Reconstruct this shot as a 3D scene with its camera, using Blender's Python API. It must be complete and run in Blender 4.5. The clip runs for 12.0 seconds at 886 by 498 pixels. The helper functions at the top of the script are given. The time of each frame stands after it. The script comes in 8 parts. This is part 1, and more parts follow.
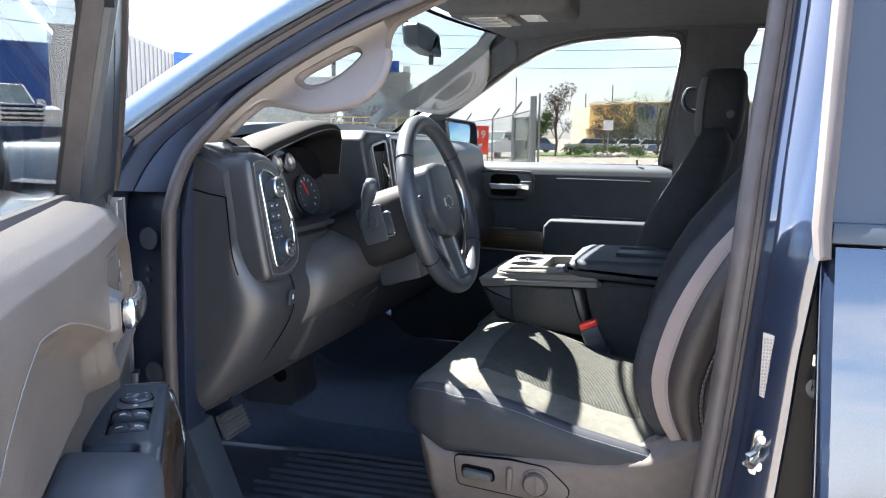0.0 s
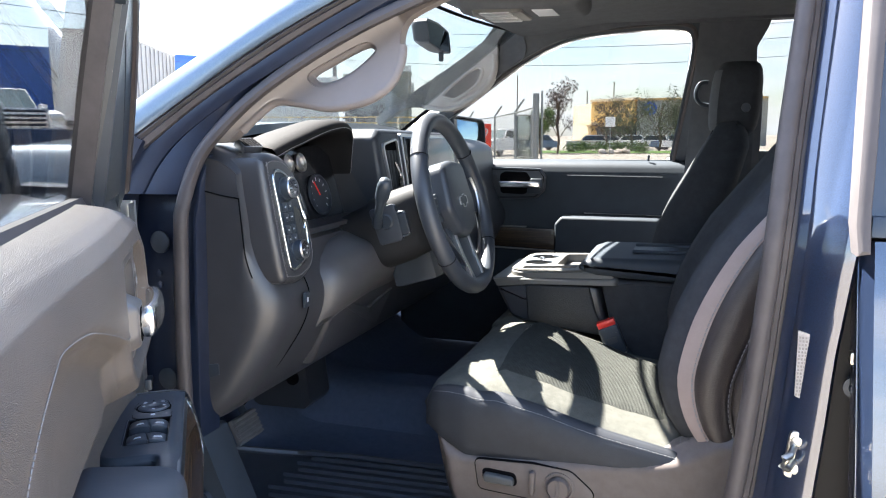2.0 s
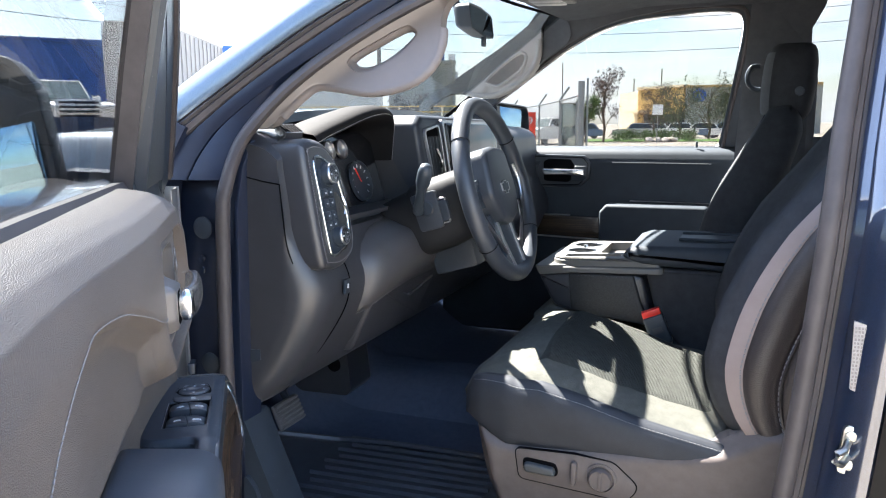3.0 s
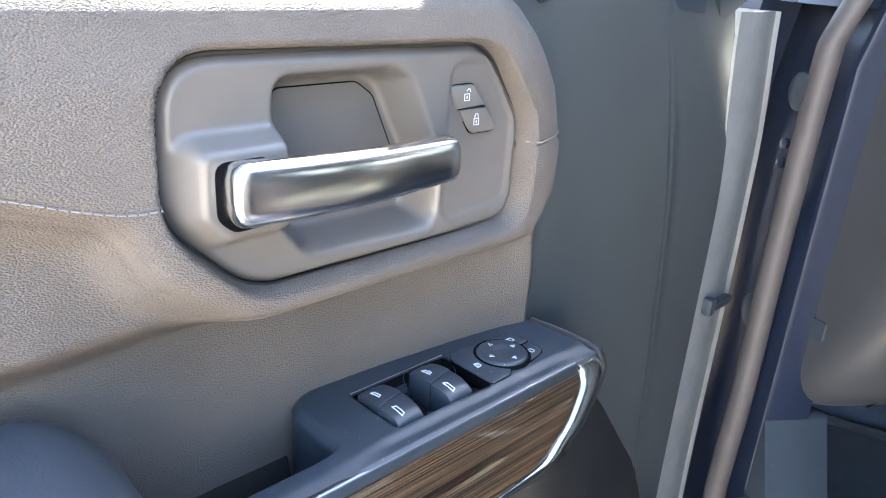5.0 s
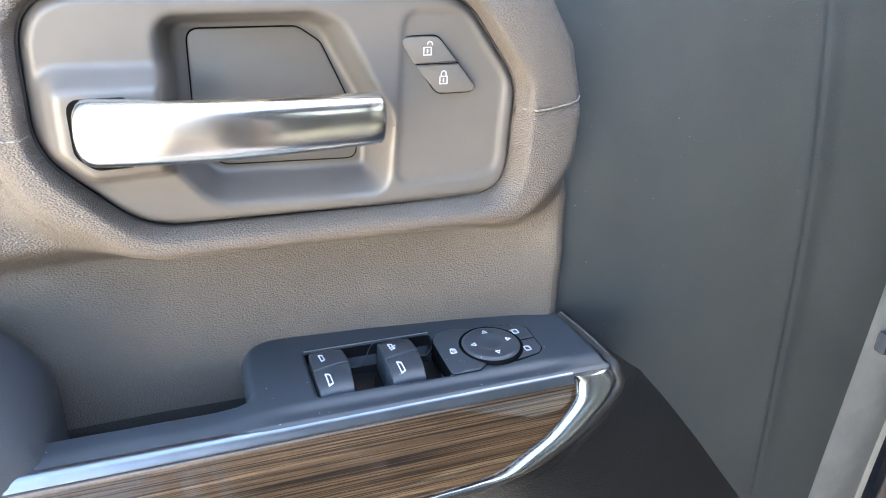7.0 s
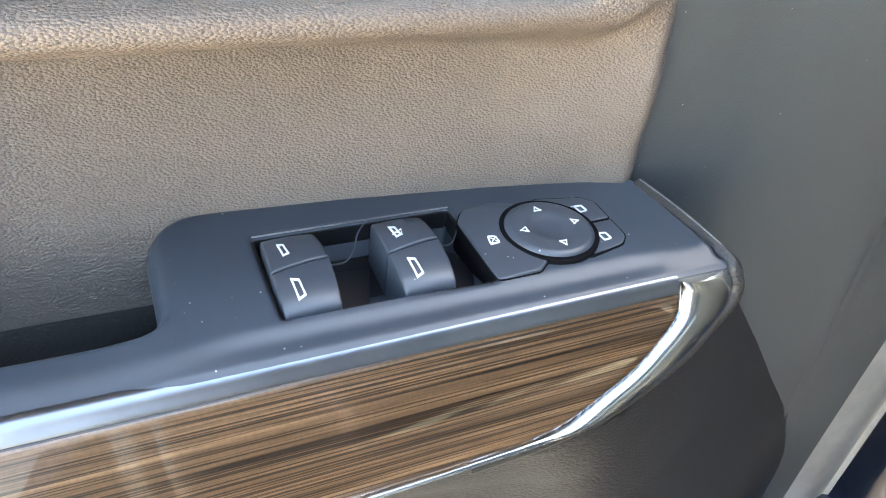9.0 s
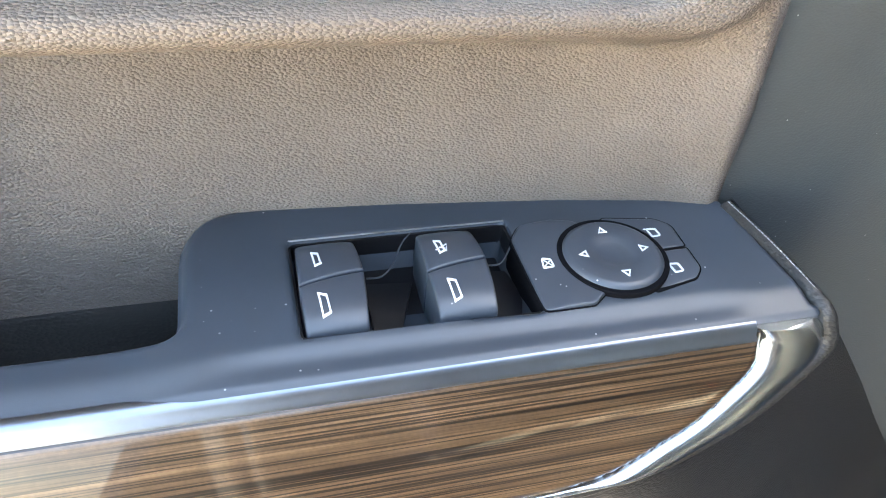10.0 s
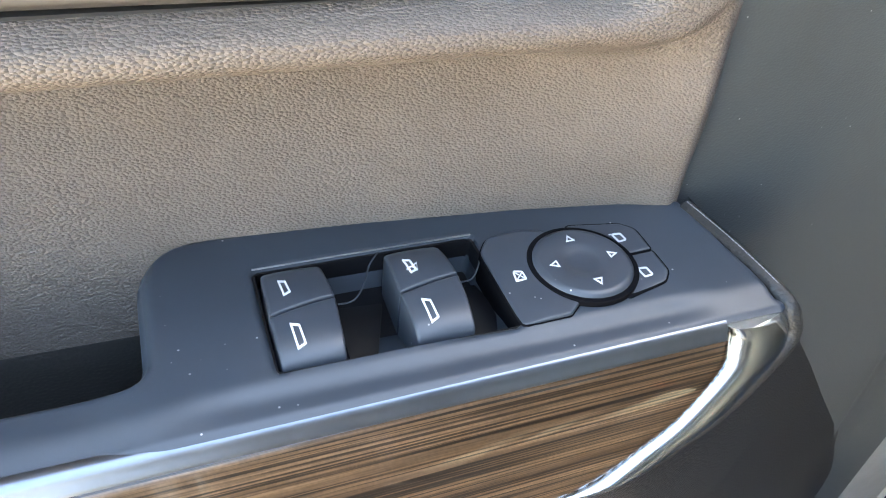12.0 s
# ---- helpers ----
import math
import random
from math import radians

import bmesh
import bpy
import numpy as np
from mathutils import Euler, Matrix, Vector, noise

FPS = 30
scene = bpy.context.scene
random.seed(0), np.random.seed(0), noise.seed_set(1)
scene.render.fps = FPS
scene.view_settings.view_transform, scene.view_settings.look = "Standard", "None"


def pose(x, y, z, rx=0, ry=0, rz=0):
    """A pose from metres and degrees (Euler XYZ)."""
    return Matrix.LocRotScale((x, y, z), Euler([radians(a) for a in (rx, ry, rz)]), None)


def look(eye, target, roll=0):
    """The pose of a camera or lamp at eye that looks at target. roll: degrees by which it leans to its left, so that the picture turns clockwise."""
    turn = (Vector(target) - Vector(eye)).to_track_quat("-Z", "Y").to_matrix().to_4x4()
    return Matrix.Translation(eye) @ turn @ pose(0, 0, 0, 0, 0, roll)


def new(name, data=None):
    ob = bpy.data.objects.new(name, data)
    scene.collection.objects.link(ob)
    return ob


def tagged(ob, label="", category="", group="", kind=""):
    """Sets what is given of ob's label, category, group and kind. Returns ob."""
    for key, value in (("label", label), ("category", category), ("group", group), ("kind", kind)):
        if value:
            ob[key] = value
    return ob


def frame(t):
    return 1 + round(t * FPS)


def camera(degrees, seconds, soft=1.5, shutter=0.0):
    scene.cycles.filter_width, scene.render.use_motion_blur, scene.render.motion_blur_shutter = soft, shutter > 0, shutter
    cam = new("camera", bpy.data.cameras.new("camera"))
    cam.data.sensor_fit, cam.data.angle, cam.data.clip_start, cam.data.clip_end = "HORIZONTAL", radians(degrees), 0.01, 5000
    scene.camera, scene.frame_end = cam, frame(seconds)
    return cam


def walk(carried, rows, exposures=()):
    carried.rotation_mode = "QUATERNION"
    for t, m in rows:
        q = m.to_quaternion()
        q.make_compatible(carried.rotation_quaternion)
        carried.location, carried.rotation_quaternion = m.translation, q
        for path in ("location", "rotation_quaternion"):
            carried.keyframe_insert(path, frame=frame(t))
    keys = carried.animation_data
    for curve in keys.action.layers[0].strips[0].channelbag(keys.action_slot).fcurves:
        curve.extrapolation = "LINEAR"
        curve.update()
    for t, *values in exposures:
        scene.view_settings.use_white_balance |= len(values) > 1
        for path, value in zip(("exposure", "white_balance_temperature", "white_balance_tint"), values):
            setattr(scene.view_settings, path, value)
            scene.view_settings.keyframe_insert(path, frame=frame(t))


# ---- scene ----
cam = camera(60.8, 12.0, 1.1)
PATH = [
    (0, (0.499, -1.923, 1.476), (-0.119, -0.044, 1.183), 0.6),
    (0.5, (0.49, -1.917, 1.476), (-0.123, -0.036, 1.183), 0.3),
    (1, (0.485, -1.907, 1.47), (-0.128, -0.026, 1.177), 0.1),
    (1.5, (0.475, -1.9, 1.471), (-0.14, -0.019, 1.177), -0.1),
    (2, (0.466, -1.903, 1.473), (-0.16, -0.026, 1.177), -0.2),
    (2.5, (0.465, -1.904, 1.472), (-0.199, -0.043, 1.166), -0.3),
    (3, (0.466, -1.888, 1.466), (-0.267, -0.055, 1.143), -0.5),
    (3.5, (0.511, -1.741, 1.435), (-0.504, -0.059, 1.061), 0.1),
    (3.7, (0.537, -1.672, 1.417), (-0.664, -0.126, 1.007), 0.7),
    (5.3, (0.258, -1.251, 1.403), (-1.586, -1.207, 0.63), 3.4),
    (5.5, (0.244, -1.213, 1.404), (-1.589, -1.311, 0.609), 3.4),
    (6, (0.238, -1.178, 1.405), (-1.551, -1.492, 0.567), 3.2),
    (6.5, (0.244, -1.153, 1.408), (-1.518, -1.573, 0.559), 2.6),
    (7, (0.247, -1.131, 1.406), (-1.486, -1.607, 0.527), 2.3),
    (7.5, (0.222, -1.156, 1.396), (-1.489, -1.599, 0.461), 2.1),
    (7.7, (0.211, -1.176, 1.378), (-1.503, -1.581, 0.431), 2.6),
    (9.3, (0.095, -1.207, 1.32), (-1.435, -1.465, 0.058), 7.5),
    (9.5, (0.087, -1.193, 1.323), (-1.406, -1.533, 0.036), 6.8),
    (10, (0.08, -1.195, 1.322), (-1.371, -1.67, 0.029), 5.9),
    (10.5, (0.068, -1.197, 1.318), (-1.354, -1.704, 0.007), 5.9),
    (11, (0.069, -1.198, 1.319), (-1.347, -1.69, -0.005), 6.0),
    (11.5, (0.074, -1.203, 1.325), (-1.365, -1.627, 0.002), 6.6),
    (12, (0.076, -1.209, 1.323), (-1.426, -1.518, 0.039), 6.7),
]
walk(cam, [(t, look(eye, target, roll)) for t, eye, target, roll in PATH],
     exposures=[(0.0, 3.58, 6450, 10), (2.5, 3.58, 6450, 10), (3.2, 3.60, 6350, 10), (3.7, 3.60, 6300, 10), (4.4, 3.75, 6200, 10), (5.3, 5.18, 7000, 6), (7.7, 5.13, 7550, 6), (9.3, 5.54, 8250, 6), (10.2, 5.54, 8250, 6), (11.0, 5.40, 8150, 6), (12.0, 5.36, 8100, 6)])

# ---- daylight: high sun from ahead and a little to the passenger side, blue sky with thin cloud ----
SUN = Vector((-0.72, 0.30, 1.0)).normalized()
SUN_EL = math.asin(SUN.z)
world = bpy.data.worlds.new("sky")
scene.world = world
world.use_nodes = True
wt = world.node_tree
wt.nodes.clear()
wout = wt.nodes.new("ShaderNodeOutputWorld")
wbg = wt.nodes.new("ShaderNodeBackground")
sky = wt.nodes.new("ShaderNodeTexSky")
sky.sky_type = "NISHITA"
sky.sun_disc = False
sky.sun_elevation = SUN_EL
sky.sun_rotation = math.atan2(SUN.x, SUN.y)
sky.air_density, sky.dust_density, sky.ozone_density = 1.0, 1.2, 1.2
wco = wt.nodes.new("ShaderNodeTexCoord")
wmap = wt.nodes.new("ShaderNodeMapping")
wmap.inputs["Scale"].default_value = (1.0, 1.0, 3.2)
wno = wt.nodes.new("ShaderNodeTexNoise")
wno.inputs["Scale"].default_value = 3.4
wno.inputs["Detail"].default_value = 9
wno.inputs["Roughness"].default_value = 0.58
wra = wt.nodes.new("ShaderNodeValToRGB")
wra.color_ramp.elements[0].position, wra.color_ramp.elements[1].position = 0.585, 0.78
wsep = wt.nodes.new("ShaderNodeSeparateXYZ")
wlow = wt.nodes.new("ShaderNodeMath")
wlow.operation = "MULTIPLY_ADD"
wlow.inputs[1].default_value, wlow.inputs[2].default_value = -0.50, 0.22
wadd = wt.nodes.new("ShaderNodeMath")
wadd.operation = "ADD"
wt.links.new(wco.outputs["Generated"], wsep.inputs[0])
wt.links.new(wsep.outputs["Z"], wlow.inputs[0])
wt.links.new(wlow.outputs[0], wadd.inputs[0])
wt.links.new(wno.outputs["Fac"], wadd.inputs[1])
wmix = wt.nodes.new("ShaderNodeMixRGB")
wmix.inputs["Color2"].default_value = (5.6, 5.8, 6.1, 1)
wt.links.new(wco.outputs["Generated"], wmap.inputs["Vector"])
wt.links.new(wmap.outputs[0], wno.inputs["Vector"])
wt.links.new(wadd.outputs[0], wra.inputs["Fac"])
wt.links.new(wra.outputs["Color"], wmix.inputs["Fac"])
wt.links.new(sky.outputs[0], wmix.inputs["Color1"])
wt.links.new(wmix.outputs[0], wbg.inputs["Color"])
wbg.inputs["Strength"].default_value = 0.08
wt.links.new(wbg.outputs[0], wout.inputs["Surface"])

sun = new("sun", bpy.data.lights.new("sun", "SUN"))
sun.data.energy, sun.data.angle, sun.data.color = 5.0, radians(0.55), (1.0, 0.955, 0.88)
sun.matrix_world = look(SUN * 30, (0, 0, 0))


# ---- materials ----
def mat(name, color, rough=0.5, metal=0.0, coat=0.0, spec=0.5, grain=None, mottle=0.0, mscale=30.0, rvar=0.0, tint=None, dust=0.0):
    """A procedural surface: base colour with mottling at two scales, roughness variation, and a relief (kind, scale, strength, distance)."""
    m = bpy.data.materials.new(name)
    m.use_nodes = True
    nt = m.node_tree
    b = nt.nodes["Principled BSDF"]
    b.inputs["Base Color"].default_value = (*color, 1)
    b.inputs["Roughness"].default_value = rough
    b.inputs["Metallic"].default_value = metal
    b.inputs["Coat Weight"].default_value = coat
    b.inputs["Coat Roughness"].default_value = 0.04
    b.inputs["Specular IOR Level"].default_value = spec
    co = nt.nodes.new("ShaderNodeTexCoord")
    if mottle:
        no = nt.nodes.new("ShaderNodeTexNoise")
        no.inputs["Scale"].default_value = mscale
        no.inputs["Detail"].default_value = 6
        no.inputs["Roughness"].default_value = 0.65
        nt.links.new(co.outputs["Object"], no.inputs["Vector"])
        ra = nt.nodes.new("ShaderNodeValToRGB")
        ra.color_ramp.elements[0].position, ra.color_ramp.elements[1].position = 0.3, 0.7
        hi = tint or tuple(min(1, c * (1 + mottle)) for c in color)
        ra.color_ramp.elements[0].color = (*[c * (1 - mottle) for c in color], 1)
        ra.color_ramp.elements[1].color = (*hi, 1)
        nt.links.new(no.outputs["Fac"], ra.inputs["Fac"])
        nt.links.new(ra.outputs["Color"], b.inputs["Base Color"])
        if rvar:
            mr = nt.nodes.new("ShaderNodeMapRange")
            mr.inputs["To Min"].default_value, mr.inputs["To Max"].default_value = rough - rvar, rough + rvar
            nt.links.new(no.outputs["Fac"], mr.inputs["Value"])
            nt.links.new(mr.outputs[0], b.inputs["Roughness"])
    if dust:
        # scattered pale specks of dust
        dv = nt.nodes.new("ShaderNodeTexVoronoi")
        dv.inputs["Scale"].default_value = dust
        dr = nt.nodes.new("ShaderNodeMapRange")
        dr.inputs["From Min"].default_value, dr.inputs["From Max"].default_value = 0.030, 0.075
        dr.inputs["To Min"].default_value, dr.inputs["To Max"].default_value = 1.0, 0.0
        dn = nt.nodes.new("ShaderNodeTexNoise")
        dn.inputs["Scale"].default_value = dust * 0.45
        dg = nt.nodes.new("ShaderNodeMapRange")
        dg.inputs["From Min"].default_value, dg.inputs["From Max"].default_value = 0.49, 0.60
        dm = nt.nodes.new("ShaderNodeMath")
        dm.operation = "MULTIPLY"
        dx = nt.nodes.new("ShaderNodeMixRGB")
        dx.inputs["Color2"].default_value = (0.42, 0.41, 0.40, 1)
        nt.links.new(co.outputs["Object"], dv.inputs["Vector"])
        nt.links.new(co.outputs["Object"], dn.inputs["Vector"])
        nt.links.new(dv.outputs["Distance"], dr.inputs["Value"])
        nt.links.new(dn.outputs["Fac"], dg.inputs["Value"])
        nt.links.new(dr.outputs[0], dm.inputs[0])
        nt.links.new(dg.outputs[0], dm.inputs[1])
        nt.links.new(dm.outputs[0], dx.inputs["Fac"])
        nt.links.new(ra.outputs["Color"], dx.inputs["Color1"])
        nt.links.new(dx.outputs[0], b.inputs["Base Color"])
    if grain:
        kind, scale, strength, dist = grain
        bump = nt.nodes.new("ShaderNodeBump")
        bump.inputs["Strength"].default_value, bump.inputs["Distance"].default_value = strength, dist
        if kind == "pebble":
            # rounded grains, a little wider than high, in uneven wrinkles
            v = nt.nodes.new("ShaderNodeTexVoronoi")
            v.feature = "F1"
            v.inputs["Scale"].default_value = scale
            wn = nt.nodes.new("ShaderNodeTexNoise")
            wn.inputs["Scale"].default_value = scale * 0.35
            vm = nt.nodes.new("ShaderNodeVectorMath")
            vm.operation = "MULTIPLY_ADD"
            vm.inputs[1].default_value = (0.45 / scale,) * 3
            sq = nt.nodes.new("ShaderNodeVectorMath")
            sq.operation = "MULTIPLY"
            sq.inputs[1].default_value = (0.72, 1.0, 1.25)
            inv = nt.nodes.new("ShaderNodeMath")
            inv.operation = "SUBTRACT"
            inv.inputs[0].default_value = 1.0
            nt.links.new(co.outputs["Object"], wn.inputs["Vector"])
            nt.links.new(wn.outputs["Color"], vm.inputs[0])
            nt.links.new(co.outputs["Object"], vm.inputs[2])
            nt.links.new(vm.outputs[0], sq.inputs[0])
            nt.links.new(sq.outputs[0], v.inputs["Vector"])
            nt.links.new(v.outputs["Distance"], inv.inputs[1])
            nt.links.new(inv.outputs[0], bump.inputs["Height"])
        elif kind == "weave":
            ws = []
            for ax in ("X", "Y"):
                w = nt.nodes.new("ShaderNodeTexWave")
                w.bands_direction = ax
                w.inputs["Scale"].default_value = scale
                w.inputs["Distortion"].default_value = 1.2
                w.inputs["Detail Scale"].default_value = 2.0
                nt.links.new(co.outputs["Object"], w.inputs["Vector"])
                ws.append(w)
            mm = nt.nodes.new("ShaderNodeMath")
            mm.operation = "MULTIPLY"
            nt.links.new(ws[0].outputs["Fac"], mm.inputs[0])
            nt.links.new(ws[1].outputs["Fac"], mm.inputs[1])
            nt.links.new(mm.outputs[0], bump.inputs["Height"])
        else:
            n2 = nt.nodes.new("ShaderNodeTexNoise")
            n2.inputs["Scale"].default_value = scale
            n2.inputs["Detail"].default_value = 3
            nt.links.new(co.outputs["Object"], n2.inputs["Vector"])
            nt.links.new(n2.outputs["Fac"], bump.inputs["Height"])
        nt.links.new(bump.outputs[0], b.inputs["Normal"])
    return m


def glass_mat(name, tint, gloss):
    """Thin clear glass: see-through with a mirror share that grows at a glance."""
    m = bpy.data.materials.new(name)
    m.use_nodes = True
    nt = m.node_tree
    nt.nodes.clear()
    out = nt.nodes.new("ShaderNodeOutputMaterial")
    tr = nt.nodes.new("ShaderNodeBsdfTransparent")
    tr.inputs["Color"].default_value = (*tint, 1)
    gl = nt.nodes.new("ShaderNodeBsdfGlossy")
    gl.inputs["Roughness"].default_value = 0.01
    lw = nt.nodes.new("ShaderNodeLayerWeight")
    pw_ = nt.nodes.new("ShaderNodeMath")
    pw_.operation = "POWER"
    pw_.inputs[1].default_value = 4.5
    fr = nt.nodes.new("ShaderNodeMapRange")
    fr.inputs["To Min"].default_value, fr.inputs["To Max"].default_value = gloss, 0.5
    mx = nt.nodes.new("ShaderNodeMixShader")
    nt.links.new(lw.outputs["Facing"], pw_.inputs[0])
    nt.links.new(pw_.outputs[0], fr.inputs["Value"])
    nt.links.new(fr.outputs[0], mx.inputs[0])
    nt.links.new(tr.outputs[0], mx.inputs[1])
    nt.links.new(gl.outputs[0], mx.inputs[2])
    nt.links.new(mx.outputs[0], out.inputs["Surface"])
    return m


def wood_mat():
    m = bpy.data.materials.new("open_pore_wood")
    m.use_nodes = True
    nt = m.node_tree
    b = nt.nodes["Principled BSDF"]
    co = nt.nodes.new("ShaderNodeTexCoord")
    def grain(scale, detail, stops):
        mp = nt.nodes.new("ShaderNodeMapping")
        mp.inputs["Scale"].default_value = scale
        n = nt.nodes.new("ShaderNodeTexNoise")
        n.inputs["Scale"].default_value, n.inputs["Detail"].default_value = 1.0, detail
        r = nt.nodes.new("ShaderNodeValToRGB")
        e = r.color_ramp.elements
        e[0].position, e[0].color = stops[0][0], (*stops[0][1], 1)
        e[1].position, e[1].color = stops[-1][0], (*stops[-1][1], 1)
        for p, c in stops[1:-1]:
            e.new(p).color = (*c, 1)
        nt.links.new(co.outputs["Object"], mp.inputs["Vector"])
        nt.links.new(mp.outputs[0], n.inputs["Vector"])
        nt.links.new(n.outputs["Fac"], r.inputs["Fac"])
        return r.outputs["Color"]

    def times(a, b, fac):
        x = nt.nodes.new("ShaderNodeMixRGB")
        x.blend_type = "MULTIPLY"
        x.inputs["Fac"].default_value = fac
        nt.links.new(a, x.inputs["Color1"])
        nt.links.new(b, x.inputs["Color2"])
        return x.outputs[0]

    body = grain((5, 30, 240), 3, [(0.34, (0.046, 0.027, 0.015)), (0.52, (0.086, 0.052, 0.028)), (0.68, (0.138, 0.087, 0.049))])
    lines = grain((5, 30, 1500), 4, [(0.44, (0.10, 0.09, 0.09)), (0.49, (0.62, 0.60, 0.58)), (0.54, (1.0, 1.0, 1.0))])
    pores = grain((60, 60, 2600), 3, [(0.36, (0.42, 0.40, 0.38)), (0.56, (1.0, 1.0, 1.0))])
    fleck = grain((800, 60, 900), 2, [(0.35, (0.70, 0.70, 0.70)), (0.65, (1.0, 1.0, 1.0))])
    nt.links.new(times(times(times(body, lines, 0.95), pores, 0.55), fleck, 0.6), b.inputs["Base Color"])
    b.inputs["Roughness"].default_value = 0.45
    b.inputs["Specular IOR Level"].default_value = 0.25
    b.inputs["Coat Weight"].default_value = 1.0
    b.inputs["Coat Roughness"].default_value = 0.03
    return m


M_PAINT = mat("navy_metallic_paint", (0.016, 0.026, 0.055), 0.28, 0.40, 1.0, 0.5, ("noise", 2200, 0.05, 0.0006), 0.60, 900)
M_PAINT.node_tree.nodes["Principled BSDF"].inputs["Coat IOR"].default_value = 1.9
# the navy paint again, the jamb's shade and dark reflections put into its base
M_PAINT_DIM = mat("navy_paint_shaded_copy", (0.010, 0.016, 0.034), 0.36, 0.2, 0.0, 0.5, ("noise", 1500, 0.1, 0.0005), 0.15, 60)
M_LEATHER = mat("charcoal_grained_vinyl", (0.126, 0.106, 0.092), 0.45, 0, 0, 0.32, ("pebble", 1150, 1.0, 0.00058), 0.12, 9, 0.06)
M_LOWER = mat("dark_grained_door_vinyl", (0.020, 0.019, 0.018), 0.44, 0, 0, 0.36, ("pebble", 760, 0.8, 0.00036), 0.12, 9, 0.06)
M_PLASTIC = mat("charcoal_moulded_plastic", (0.056, 0.060, 0.061), 0.50, 0, 0, 0.45, ("noise", 1100, 0.4, 0.0005), 0.14, 14, 0.06, None, 190)
M_FRONT = mat("hard_door_plastic", (0.046, 0.051, 0.053), 0.42, 0, 0, 0.65, ("pebble", 1000, 0.4, 0.0003), 0.14, 14, 0.06, None, 190)
M_MOULD = mat("black_trim_plastic", (0.036, 0.037, 0.042), 0.36, 0, 0, 0.6, ("noise", 1500, 0.18, 0.0004), 0.12, 14, 0.06)
M_BLACK = mat("black_satin_plastic", (0.027, 0.036, 0.048), 0.42, 0, 0, 0.50, ("noise", 2500, 0.08, 0.0003), 0.15, 20, 0.05, None, 170)
M_BUTTON = mat("soft_black_button", (0.032, 0.040, 0.052), 0.38, 0, 0, 0.50, ("noise", 3000, 0.06, 0.0002), 0.1, 40, 0.04, None, 200)
M_BEZEL = mat("smooth_dark_grey_plastic", (0.126, 0.113, 0.104), 0.34, 0, 0, 0.5, ("noise", 2500, 0.06, 0.0003), 0.08, 20, 0.04)
M_RUBBER = mat("black_rubber", (0.058, 0.050, 0.050), 0.55, 0, 0, 0.4, ("noise", 900, 0.12, 0.0006), 0.2, 25, 0.08)
M_CHROME = mat("satin_chrome", (0.80, 0.79, 0.77), 0.20, 1.0, 0, 0.5, ("noise", 120, 0.03, 0.0004), 0.06, 60, 0.05)
M_SILVER = mat("silver_trim", (0.50, 0.50, 0.51), 0.32, 1.0, 0, 0.5, None, 0.08, 60, 0.05)
M_STEEL = mat("zinc_steel", (0.50, 0.49, 0.45), 0.32, 1.0, 0, 0.5, ("noise", 300, 0.08, 0.0005), 0.15, 60, 0.08)
M_FABRIC = mat("dark_ash_seat_cloth", (0.088, 0.088, 0.076), 0.92, 0, 0, 0.2, ("weave", 260, 0.5, 0.0010), 0.16, 60)
M_FABRIC2 = mat("ribbed_seat_insert_cloth", (0.040, 0.042, 0.037), 0.92, 0, 0, 0.2, ("weave", 130, 0.8, 0.0018), 0.22, 90)
M_BOLSTER = mat("black_bolster_cloth", (0.035, 0.037, 0.042), 0.80, 0, 0, 0.25, ("noise", 700, 0.25, 0.001), 0.2, 40)
M_SIDEB = mat("black_side_bolster_vinyl", (0.022, 0.025, 0.031), 0.55, 0, 0, 0.35, ("pebble", 700, 0.4, 0.0004), 0.15, 30)
M_SEATSIDE = mat("taupe_seat_side_plastic", (0.112, 0.094, 0.086), 0.45, 0, 0, 0.25, ("noise", 900, 0.22, 0.001), 0.12, 40)
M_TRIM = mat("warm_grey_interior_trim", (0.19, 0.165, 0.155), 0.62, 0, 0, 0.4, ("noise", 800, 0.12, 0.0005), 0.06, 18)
M_HEAD = mat("grey_headliner_cloth", (0.106, 0.110, 0.118), 0.95, 0, 0, 0.15, ("noise", 900, 0.25, 0.0008), 0.10, 30)
M_CONSOLE = mat("light_grey_console_plastic", (0.115, 0.112, 0.105), 0.45, 0, 0, 0.45, ("noise", 1200, 0.1, 0.0004), 0.06, 20, 0.05)
M_CARPET = mat("black_carpet", (0.090, 0.108, 0.155), 0.97, 0, 0, 0.1, ("noise", 1600, 0.4, 0.0015), 0.10, 60)
M_MAT = mat("black_rubber_mat", (0.052, 0.056, 0.068), 0.38, 0, 0, 0.5, ("noise", 600, 0.1, 0.0005), 0.2, 25, 0.08)
M_ARM = mat("dark_armrest_vinyl", (0.060, 0.067, 0.080), 0.40, 0, 0, 0.4, ("pebble", 800, 0.3, 0.0003), 0.1, 20, 0.05)
# door edge paint, its reflection of the sky put into a silver base
M_EDGE = mat("sky_sheen_edge_paint", (0.42, 0.43, 0.43), 0.30, 0.6, 0.5, 0.5, ("noise", 1800, 0.08, 0.0005), 0.12, 30, 0.05)
# bolster vinyl with the daylight falling on it painted into the base
M_BAND_LIT = mat("lit_bolster_vinyl", (0.27, 0.215, 0.20), 0.55, 0, 0, 0.4, ("pebble", 700, 0.4, 0.0003), 0.08, 20)
M_SATIN = mat("brushed_satin_chrome", (0.56, 0.60, 0.62), 0.24, 1.0, 0, 0.5, ("noise", 400, 0.03, 0.0003), 0.08, 90, 0.06)
